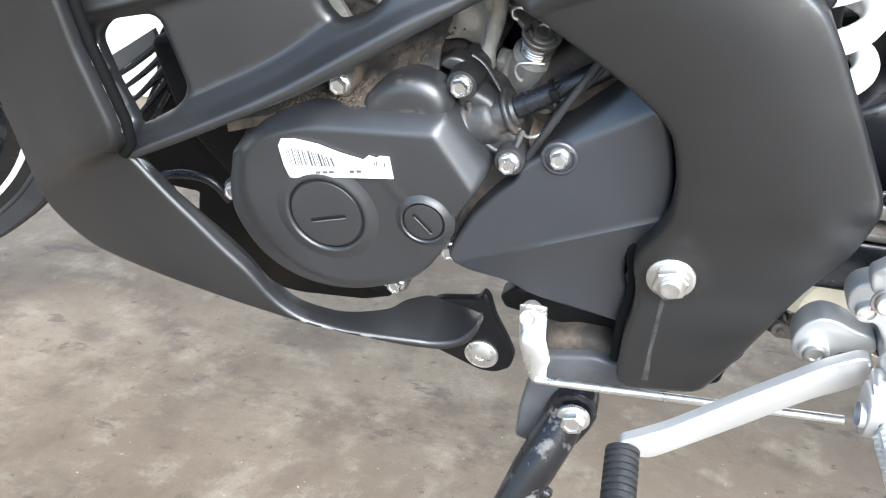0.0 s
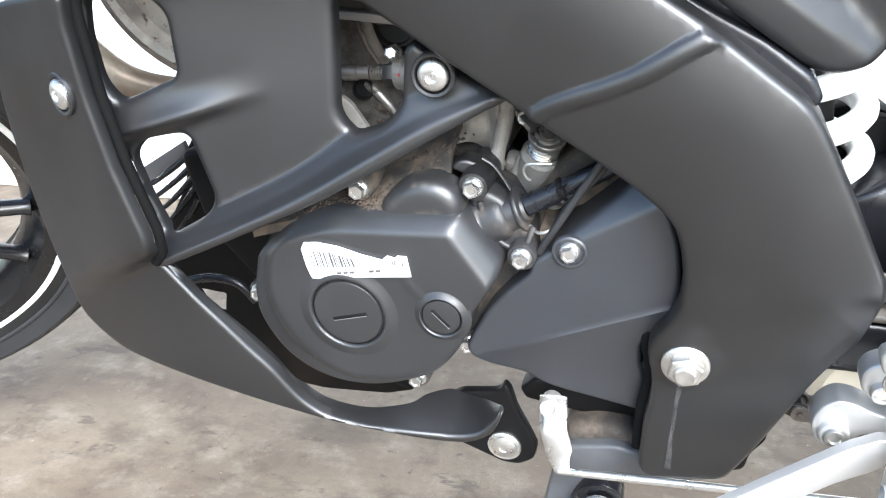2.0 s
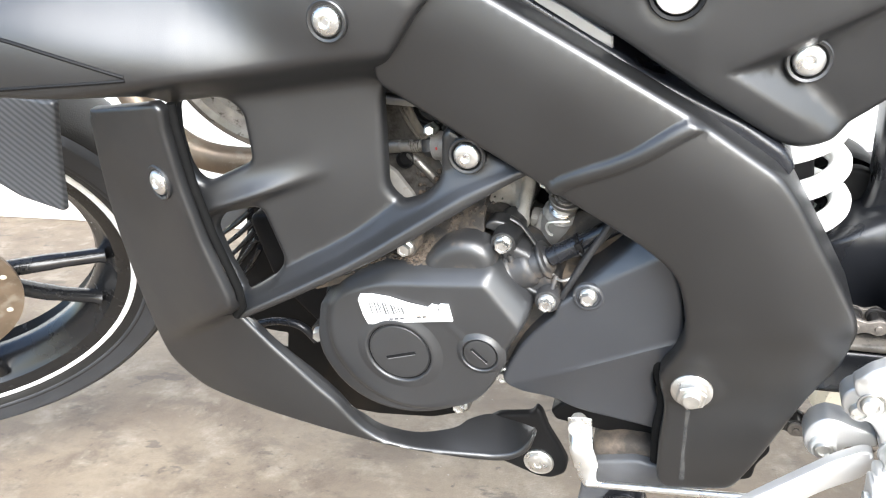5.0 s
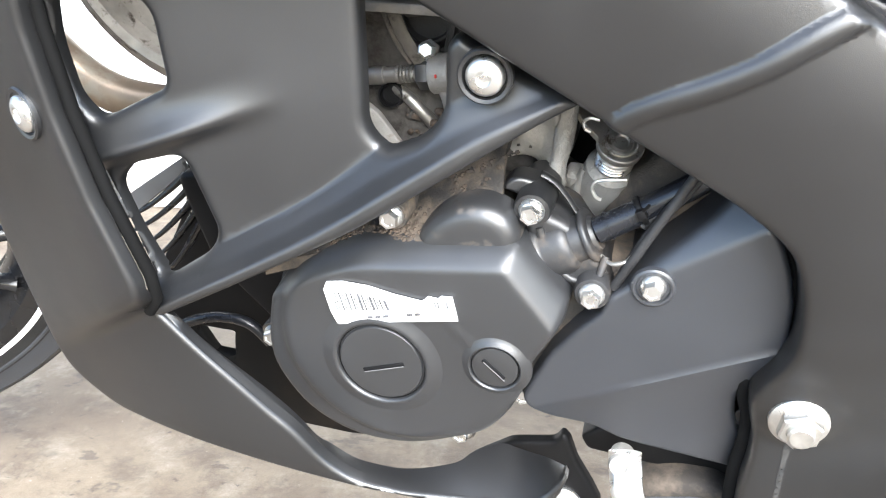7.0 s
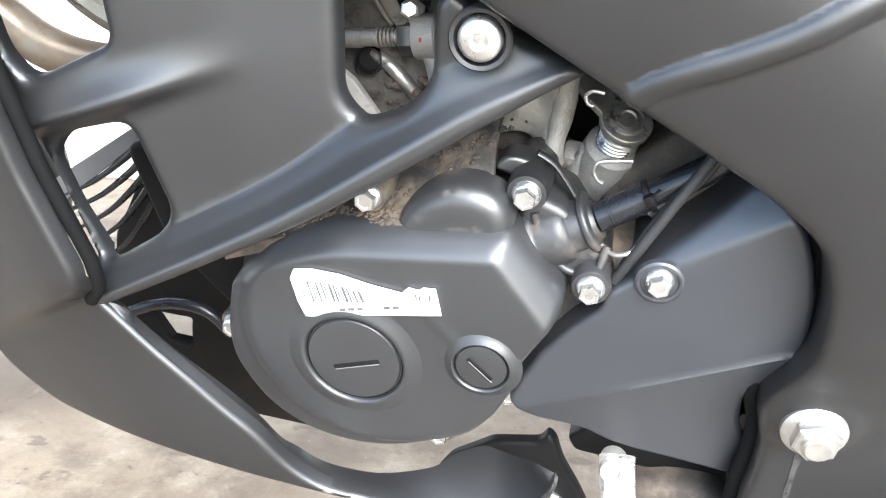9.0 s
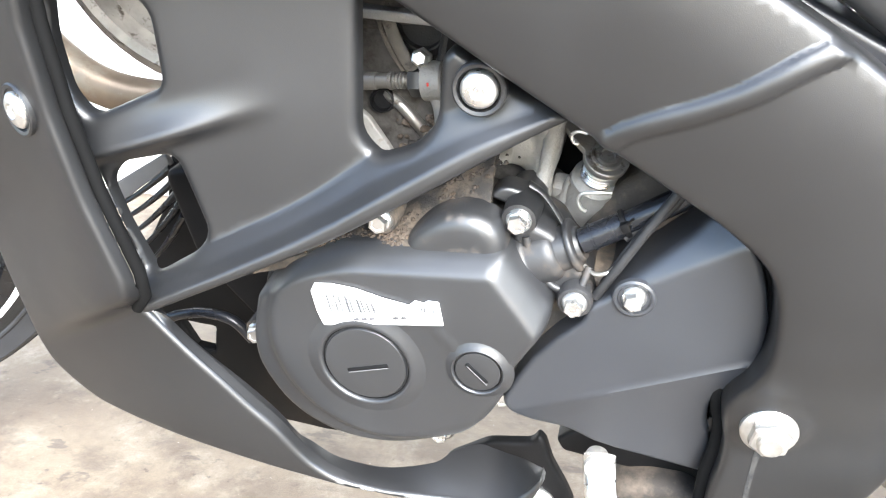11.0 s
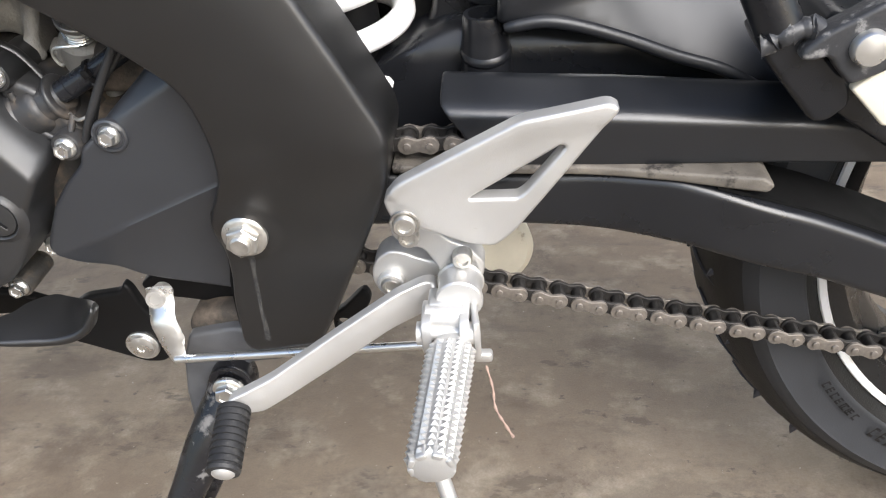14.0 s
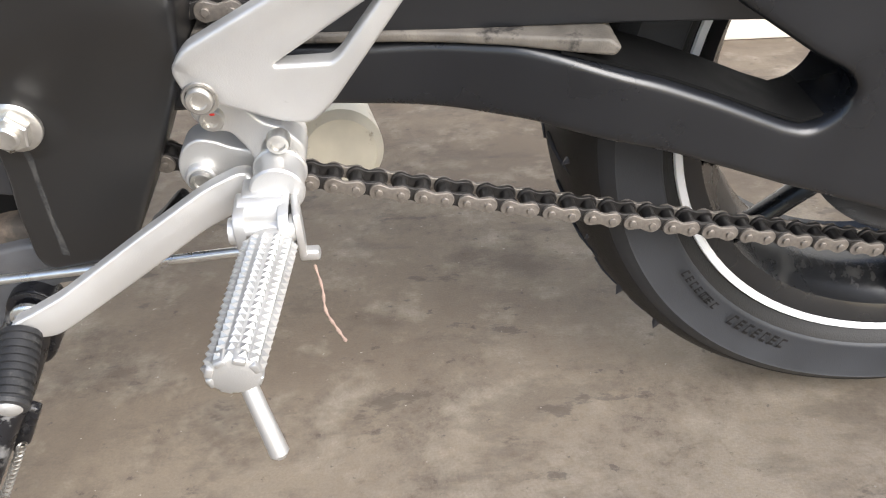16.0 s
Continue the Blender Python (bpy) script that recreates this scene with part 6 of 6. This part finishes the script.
g = Geo()
shell(g, rounded([(0.146, 0.4570), (0.164, 0.4590), (0.181, 0.4575), (0.203, 0.4500), (0.241, 0.4350), (0.273, 0.4220), (0.323, 0.3990), (0.36, 0.3950), (0.45, 0.41), (0.46, 0.50), (0.30, 0.56), (0.19, 0.56), (0.160, 0.52), (0.147, 0.475)], 0.006), hugger_face, edge=0.005, depth=0.007, thick=0.005, step=0.005)
lip = catmull([(0.150, 0.4580), (0.171, 0.4605), (0.192, 0.4565), (0.218, 0.4475), (0.242, 0.4375), (0.268, 0.4285), (0.290, 0.4160), (0.318, 0.4020), (0.335, 0.3990)], 5)
tube(g, [(x, -0.0785, z - 0.0015) for x, z in lip], [0.002] + [0.0036] * (len(lip) - 2) + [0.002], 12)
part("rear_hugger", g, HUGGER, bike, "glossy black inner mudguard over the rear wheel", 60)
# rear subframe stay with the passenger foot rest's plate
g = Geo()
tube(g, [(0.243, -0.120, 0.540), (0.258, -0.128, 0.508), (0.276, -0.134, 0.470)], 0.0112, 22)
stay = part("passenger_rest_stay", g, SATIN, bike, "black tubular passenger foot rest stay")
g = Geo()
shell(g, rounded([(0.2642, 0.4680), (0.2704, 0.4569), (0.2832, 0.4404), (0.2971, 0.4237), (0.3040, 0.4240), (0.3131, 0.4318), (0.3121, 0.4437), (0.3006, 0.4553), (0.2913, 0.4665), (0.2872, 0.4743)], 0.004), -0.141, edge=0.003, depth=0.0035, thick=0.022, step=0.005, crisp=True)
part("stay_foot", g, SATIN, stay, "welded flat foot of the stay")
g = Geo()
rnd = random.Random(8)
seam = catmull([(0.2670, -0.1370, 0.4634), (0.2726, -0.1370, 0.4674), (0.2793, -0.1370, 0.4701), (0.2862, -0.1370, 0.4716), (0.2901, -0.1370, 0.4718)], 5)
tube(g, [(x, y - 0.0035 + rnd.uniform(-0.0008, 0.0008), z + rnd.uniform(-0.0008, 0.0008)) for x, y, z in seam], [0.0052 + rnd.uniform(-0.0011, 0.0011) for _ in seam], 12)
part("weld_bead", g, WELDED, stay, "lumpy worn weld at the foot of the stay", 60)
g = Geo()
shell(g, rounded([(0.3095, 0.4426), (0.3210, 0.4520), (0.3347, 0.4537), (0.3415, 0.4269), (0.3278, 0.4229)], 0.002), -0.146, edge=0.0016, depth=0.0016, thick=0.010, step=0.006)
part("pale_plate", g, CREAM, stay, "pale scuffed plate below the bracket")
g = Geo()
shell(g, rounded([(0.2834, 0.4595), (0.2834, 0.4638), (0.2914, 0.4714), (0.3037, 0.4781), (0.3148, 0.4846), (0.3214, 0.4816), (0.3279, 0.4553), (0.3168, 0.4500), (0.3070, 0.4461), (0.3012, 0.4527), (0.2952, 0.4608), (0.2894, 0.4588)], 0.003), -0.149, edge=0.0025, depth=0.0025, thick=0.010, step=0.005)
part("passenger_rest_plate", g, WELDED, stay, "scuffed black foot rest bracket")
g = Geo()
lathe(g, (0.3114, -0.150, 0.4647), (0, -1, 0), [(0.0085, -0.004), (0.0085, 0.0015), (0.0072, 0.0035), (0.0030, 0.0045), (0, 0.0045)], 28)
part("plate_bolt", g, ZINC, stay, "domed zinc bolt")

# shock absorber spring
g = Geo()
A, B = Vector((0.060, -0.028, 0.400)), Vector((0.046, -0.028, 0.585))
ax = (B - A).normalized()
u = Vector((1, 0, 0.076)).normalized()
w = ax.cross(u)
L = (B - A).length
turns = [(L * k / 240, 2 * math.pi * (L * k / 240 - 0.050) / 0.0275) for k in range(241)]
tube(g, [A + ax * h + (u * math.cos(q) + w * math.sin(q)) * 0.0335 for h, q in turns], 0.0072, 12)
spring = part("shock_spring", g, WHITE, bike, "white painted coil spring", 60)
g = Geo()
lathe(g, A - ax * 0.02, ax, [(0.016, 0), (0.018, 0.02), (0.018, 0.11), (0.012, 0.112), (0.012, L + 0.04)], 24)
part("shock_body", g, DARK, spring, "black damper body")
g = Geo()
for k in range(3):
    lathe(g, B - ax * (0.012 - 0.006 * k), ax, [(0.026, 0), (0.034, 0.0005), (0.034, 0.0035), (0.026, 0.004)], 28)
part("preload_ring", g, STEEL, spring)

# ---- wheels ----
def wheel(name, centre, axis, k, tyre_r, half, spoke_turn, label):
    """A cast wheel; the axis points to the near side. k scales the rim."""
    c, a = Vector(centre), Vector(axis).normalized()
    g = Geo()
    rim = [(0.196, -half * 0.72), (0.2005, -half * 0.5), (0.190, -half * 0.3), (0.186, 0), (0.190, half * 0.3), (0.2005, half * 0.5), (0.205, half * 0.66), (0.2165, half * 0.76), (0.2260, half * 0.78), (0.2285, half * 0.74), (0.2285, half * 0.60), (0.215, half * 0.4), (0.205, 0), (0.215, -half * 0.4), (0.2285, -half * 0.60), (0.2285, -half * 0.74), (0.2165, -half * 0.76), (0.196, -half * 0.72)]
    lathe(g, c, a, [(r * k, h) for r, h in rim], 96)
    lathe(g, c, a, [(0, half * 0.9), (0.020, half * 0.9), (0.026, half * 0.8), (0.036, half * 0.4), (0.040, 0), (0.036, -half * 0.6), (0, -half * 0.6)], 40)
    body = part(name, g, RIMPAINT, bike, label, 35)
    g = Geo()
    lathe(g, c, a, [(0.2185 * k, half * 0.775), (0.2195 * k, half * 0.80), (0.2240 * k, half * 0.80), (0.2250 * k, half * 0.775)], 96)
    part("rim_stripe", g, WHITE, body, "white rim stripe")
    g = Geo()
    t, b = tyre_r, 0.2225 * k
    prof = [(b, half * 0.70), (b + 0.004, half * 0.80), (b + 0.012, half * 0.90), (b + (t - b) * 0.36, half), (b + (t - b) * 0.55, half * 0.985), (b + (t - b) * 0.70, half * 0.90), (b + (t - b) * 0.72, half * 0.895), (b + (t - b) * 0.86, half * 0.70), (b + (t - b) * 0.95, half * 0.42), (t, 0)]
    lathe(g, c, a, prof + [(r, -h) for r, h in prof[-2::-1]], 128)
    tyre = part("tyre", g, TYRE, body, "black road tyre with a dusty tread", 50)
    g = Geo()
    lathe(g, c, a, [(b + 0.0105, half * 0.87), (b + 0.0115, half * 0.895), (b + 0.012, half * 0.905), (b + 0.0135, half * 0.93), (b + 0.0150, half * 0.925), (b + (t - b) * 0.36, half * 1.006), (b + (t - b) * 0.55, half * 0.992), (b + (t - b) * 0.57, half * 1.004), (b + (t - b) * 0.59, half * 0.984), (b + (t - b) * 0.69, half * 0.910), (b + (t - b) * 0.70, half * 0.880)], 128)
    part("sidewall", g, SIDEWALL, body, "grey sidewall with moulded rings", 70)
    _, u, w = frame_of(a)
    for s in range(5):
        t0 = spoke_turn + 2 * math.pi * s / 5
        d = u * math.cos(t0) + w * math.sin(t0)
        e = a.cross(d)
        g = Geo()
        for sgn in (1, -1):
            pts = [c + d * 0.030 + a * half * 0.3 + e * sgn * 0.004, c + d * 0.085 * k + a * half * 0.36 + e * sgn * 0.010, c + d * 0.140 * k + a * half * 0.42 + e * sgn * 0.028, c + d * 0.192 * k + a * half * 0.42 + e * sgn * 0.040]
            tube(g, catmull([tuple(p) for p in pts], 5), [0.013] * 6 + [0.0105] * 5 + [0.0095] * 4 + [0.012], 10, 0.8, up=tuple(a))
        part("spoke", g, RIMPAINT, body)
    return body, tyre, (c, a, u, w)


rear, rear_tyre, (c, a, u, w) = wheel("rear_wheel", (0.577, 0, 0.306), (0, -1, 0), 1.0, 0.299, 0.069, 0.5, "gloss black cast rear wheel")
# tread cuts on the rear tyre
g = Geo()
for k in range(44):
    t0 = 2 * math.pi * k / 44
    for s in (1, -1):
        pts = []
        for i in range(6):
            f = i / 5
            ang = t0 + (0.11 * f if s > 0 else -0.11 * f + 0.07)
            lat = s * (0.012 + 0.048 * f)
            r = 0.2990 - 0.0028 - 0.028 * (lat / 0.063) ** 2 - 0.010 * max(0, abs(lat) - 0.05) / 0.013 + 0.0036
            pts.append(tuple(c + (u * math.cos(ang) + w * math.sin(ang)) * r + a * lat))
        tube(g, pts, [0.0012, 0.0026, 0.0030, 0.0030, 0.0026, 0.0012], 6, 0.5)
tagged(part("tread_pattern", g, INK, rear, "dark tread cuts of the tyre"), kind="stuff")
# raised sidewall marks that cannot be read
g = Geo()
for t0, m, r0, tall, wide in ((0.575, 6, 0.238, 0.0065, 0.0040), (0.700, 3, 0.238, 0.0065, 0.0040), (0.860, 7, 0.2365, 0.0100, 0.0052)):
    for k in range(m):
        ang = t0 + wide * 1.75 / 0.24 * k
        d, e = u * math.cos(ang) + w * math.sin(ang), -u * math.sin(ang) + w * math.cos(ang)
        for f, h in ((0.0, 0.22), (0.39, 0.20), (0.78, 0.22)) if k % 2 else ((0.0, 0.22), (0.78, 0.22)):
            p = c + d * (r0 + tall * f) + a * 0.0700
            g.add([p - e * wide * 0.5, p + e * wide * 0.5, p + e * wide * 0.5 + d * tall * h, p - e * wide * 0.5 + d * tall * h], [(0, 1, 2, 3)])
        p = c + d * r0 + a * 0.0700 - e * wide * 0.5
        g.add([p, p + e * 0.0012, p + e * 0.0012 + d * tall, p + d * tall], [(0, 1, 2, 3)])
tagged(part("sidewall_lettering", g, TYRE, rear), kind="stuff")
# torn rubber nubs at the edge of the tread
for t0, k in ((0.16, 1.0), (0.40, 0.8), (0.61, 1.2), (0.79, 1.3), (1.02, 0.8)):
    d, e = u * math.cos(t0) + w * math.sin(t0), -u * math.sin(t0) + w * math.cos(t0)
    p = c + d * 0.288 + a * 0.040
    g = Geo()
    lathe(g, p, d + e * 0.5 + a * 0.25, [(0.0036 * k, -0.004), (0.0026 * k, 0.004 * k), (0, 0.009 * k)], 7)
    part("torn_nub", g, INK, rear, "torn black rubber nub on the tread")
# final drive sprocket and hub
g = Geo()
N = 46
outl = []
for k in range(N):
    for f, r in ((0.0, 0.0935), (0.28, 0.0935), (0.45, 0.099), (0.55, 0.099), (0.72, 0.0935)):
        t0 = 2 * math.pi * (k + f) / N
        outl.append((0.577 + r * math.cos(t0), 0.306 + r * math.sin(t0)))
shell(g, outl, -0.103, edge=0, thick=0.007, step=0.02)
sprocket = part("rear_sprocket", g, STEEL, rear, "dull steel rear sprocket", 30)
g = Geo()
lathe(g, (0.577, 0, 0.306), (0, -1, 0), [(0.125, 0.020), (0.135, 0.030), (0.138, 0.040), (0.12, 0.060), (0.085, 0.075), (0.06, 0.090), (0.03, 0.098), (0, 0.098)], 64)
part("sprocket_carrier", g, GLOSS, rear, "glossy dark sprocket carrier")

FRONT = (-0.8035, -0.0741, 0.3496)
FAX = Vector((0.515, -0.7354, -0.4405)).normalized()
fc = Vector(FRONT) - FAX * 0.043
front, front_tyre, (c, a, u, w) = wheel("front_wheel", tuple(fc), tuple(FAX), 1.083, 0.306, 0.052, 0.25, "gloss black cast front wheel turned to the lock")
g = Geo()
for k in range(40):
    t0 = 2 * math.pi * k / 40
    for s in (1, -1):
        pts = []
        for i in range(6):
            f = i / 5
            ang = t0 + 0.14 * f
            lat = s * (0.006 + 0.040 * f)
            r = 0.305 - 0.0012 - 0.026 * (lat / 0.050) ** 2
            pts.append(tuple(c + (u * math.cos(ang) + w * math.sin(ang)) * r + a * lat))
        tube(g, pts, [0.0012, 0.003, 0.0034, 0.0034, 0.003, 0.0012], 6, 0.5)
tagged(part("tread_pattern", g, INK, front, "dark tread cuts of the tyre"), kind="stuff")
g = Geo()
lathe(g, c, a, [(0.060, 0.050), (0.060, 0.054), (0.125, 0.054), (0.125, 0.050), (0.060, 0.050)], 64)
disc = part("brake_disc", g, BROWN, front, "brown-tinted drilled brake disc", 30)
for k in range(24):
    t0 = 2 * math.pi * k / 24
    g = Geo()
    lathe(g, c + (u * math.cos(t0) + w * math.sin(t0)) * (0.098 if k % 2 else 0.112) + a * 0.0535, a, [(0.0035, 0), (0.0035, 0.0009), (0, 0.0009)], 10)
    part("disc_hole", g, CREAM, front)

# front mudguard tail, exhaust header and fan behind the fairing's window
g = Geo()
shell(g, rounded([(-0.66, 0.60), (-0.472, 0.5585), (-0.486, 0.516), (-0.500, 0.465), (-0.536, 0.480), (-0.60, 0.53)], 0.004), lambda x, z: -0.098 + 0.10 * (x + 0.5), edge=0.003, depth=0.003, thick=0.003)
part("front_mudguard", g, CARBON, bike, "black carbon-look front mudguard tail")
g = Geo()
tube(g, catmull([(-0.47, -0.02, 0.560), (-0.440, -0.03, 0.520), (-0.405, -0.03, 0.490), (-0.36, -0.02, 0.477), (-0.30, 0.0, 0.472), (-0.24, 0.0, 0.48)], 6), 0.0125, 18)
part("exhaust_header", g, BROWN, bike, "brown heat-tinted exhaust header")
g = Geo()
lathe(g, (-0.335, -0.01, 0.575), (0, -1, -0.1), [(0.098, -0.03), (0.098, 0.0), (0.088, 0.006), (0.082, 0.004), (0.080, -0.01), (0.0, -0.012)], 48)
part("radiator_fan", g, STEEL, bike, "round metal-rimmed radiator fan")
LOUVRES = [((-0.466, 0.379), (-0.390, 0.421)), ((-0.462, 0.3685), (-0.390, 0.411)), ((-0.458, 0.355), (-0.390, 0.402)), ((-0.452, 0.343), (-0.390, 0.393)), ((-0.444, 0.331), (-0.390, 0.383))]
for (x0, z0), (x1, z1) in LOUVRES:
    g = Geo()
    p = catmull([(x0, 0.0, z0), (x0 + (x1 - x0) * 0.4, 0.0, z0 + (z1 - z0) * 0.30), (x0 + (x1 - x0) * 0.75, 0.0, z0 + (z1 - z0) * 0.68), (x1, 0.0, z1)], 5)
    tube(g, p, [0.0022 + 0.0028 * k / 15 for k in range(16)], 10, 0.6, up=(0, 1, 0))
    part("louvre", g, GLOSS, bike, "black curved louvre slat")
g = Geo()
shell(g, [(-0.474, 0.388), (-0.392, 0.432), (-0.390, 0.4225), (-0.452, 0.383), (-0.470, 0.372)], -0.002, edge=0.001, depth=0.001, thick=0.004, step=0.01)
part("louvre_strip", g, GREYPLASTIC, bike, "grey plastic strip above the louvres")
g = Geo()
shell(g, catmull([(-0.396, 0.430), (-0.412, 0.408), (-0.418, 0.385), (-0.436, 0.358), (-0.455, 0.330), (-0.450, 0.300), (-0.36, 0.30), (-0.34, 0.42), (-0.36, 0.45)], 4, True), 0.022, edge=0.003, depth=0.003, thick=0.006, step=0.01)
part("louvre_panel", g, DARK, bike, "black panel behind the louvres")
g = Geo()
block(g, (-0.30, 0.05, 0.47), (0.10, 0.03, 0.24), 0.006, (0, 0, 0))
part("radiator", g, DARK, bike, "black radiator")
g = Geo()
lathe(g, (0.133, 0.045, 0.222), (0.15, -1, 0.15), [(0.030, -0.16), (0.034, -0.02), (0.034, 0.0), (0.028, 0.006), (0, 0.006)], 32)
part("exhaust_pipe", g, CREAM, bike, "cream coated exhaust pipe under the swingarm")

# drive chain: alternating inner and outer links along both runs
PITCH, HALF = 0.0127, 0.0052


def plate(geo, y, t, r, waist):
    o = []
    for cx, s in ((PITCH, 1), (0, -1)):
        for k in range(9):
            ang = -math.pi / 2 + math.pi * k / 8 + (0 if s > 0 else math.pi)
            o.append((cx + r * math.cos(ang), r * math.sin(ang)))
        o.append((PITCH / 2, s * waist))
    shell(geo, o, y, edge=0.0006, depth=0.0004, thick=t, step=0.02)


outer, inner, roller = Geo(), Geo(), Geo()
for y in (-HALF - 0.0033, HALF + 0.0017):
    plate(outer, y, 0.0016, 0.0054, 0.0036)
for cx in (0, PITCH):
    lathe(outer, (cx, -HALF - 0.0045, 0), (0, 1, 0), [(0, 0), (0.0019, 0), (0.0022, 0.0004), (0.0022, 2 * HALF + 0.009), (0, 2 * HALF + 0.009)], 10)
for y in (-HALF - 0.0014, HALF - 0.0002):
    plate(inner, y, 0.0016, 0.0057, 0.0040)
for cx in (0, PITCH):
    lathe(inner, (cx, -HALF, 0), (0, 1, 0), [(0.0042, 0), (0.0042, 2 * HALF)], 12)


def link_mesh(name, geo, mat):
    ob = part(name, geo, mat, None, "", 30)
    me = ob.data
    bpy.data.objects.remove(ob)
    return me


OUTER_LINK, INNER_LINK = link_mesh("outer_link", outer, CHAINSTEEL), link_mesh("inner_link", inner, CHAINDARK)
g = Geo()
lathe(g, (-0.04, -0.095, 0.375), (0, -1, 0), [(0.010, 0), (0.030, 0.001), (0.031, 0.006), (0.010, 0.007)], 40)
chain = part("drive_chain", g, CHAINSTEEL, bike, "greasy steel drive chain", 30)


def run(x0, z0, x1, z1, sag):
    length = math.hypot(x1 - x0, z1 - z0)
    n = int(length / PITCH)
    pts = [(x0 + (x1 - x0) * k / n, z0 + (z1 - z0) * k / n - sag * 4 * (k / n) * (1 - k / n)) for k in range(n + 1)]
    for k, (p, q) in enumerate(zip(pts, pts[1:])):
        ob = new("chain_link", OUTER_LINK if k % 2 else INNER_LINK)
        ob.parent = chain
        ob.matrix_basis = pose(p[0], -0.1005, p[1], 0, -math.degrees(math.atan2(q[1] - p[1], q[0] - p[0])), 0)


run(-0.02, 0.339, 0.565, 0.2005, 0.003)
run(-0.02, 0.4075, 0.565, 0.4030, 0.0055)

# frayed thread caught on the foot rest
g = Geo()
tube(g, catmull([(0.1349, -0.175, 0.299), (0.1385, -0.187, 0.294), (0.1400, -0.198, 0.290), (0.1450, -0.207, 0.287), (0.1495, -0.2138, 0.2842)], 6), [0.0007 + 0.0003 * math.sin(k * 1.7) for k in range(25)], 7)
tagged(part("thread", g, THREAD), "frayed tan thread caught on the foot rest", "thread").matrix_world = pose(0, 0, 0, LEAN)
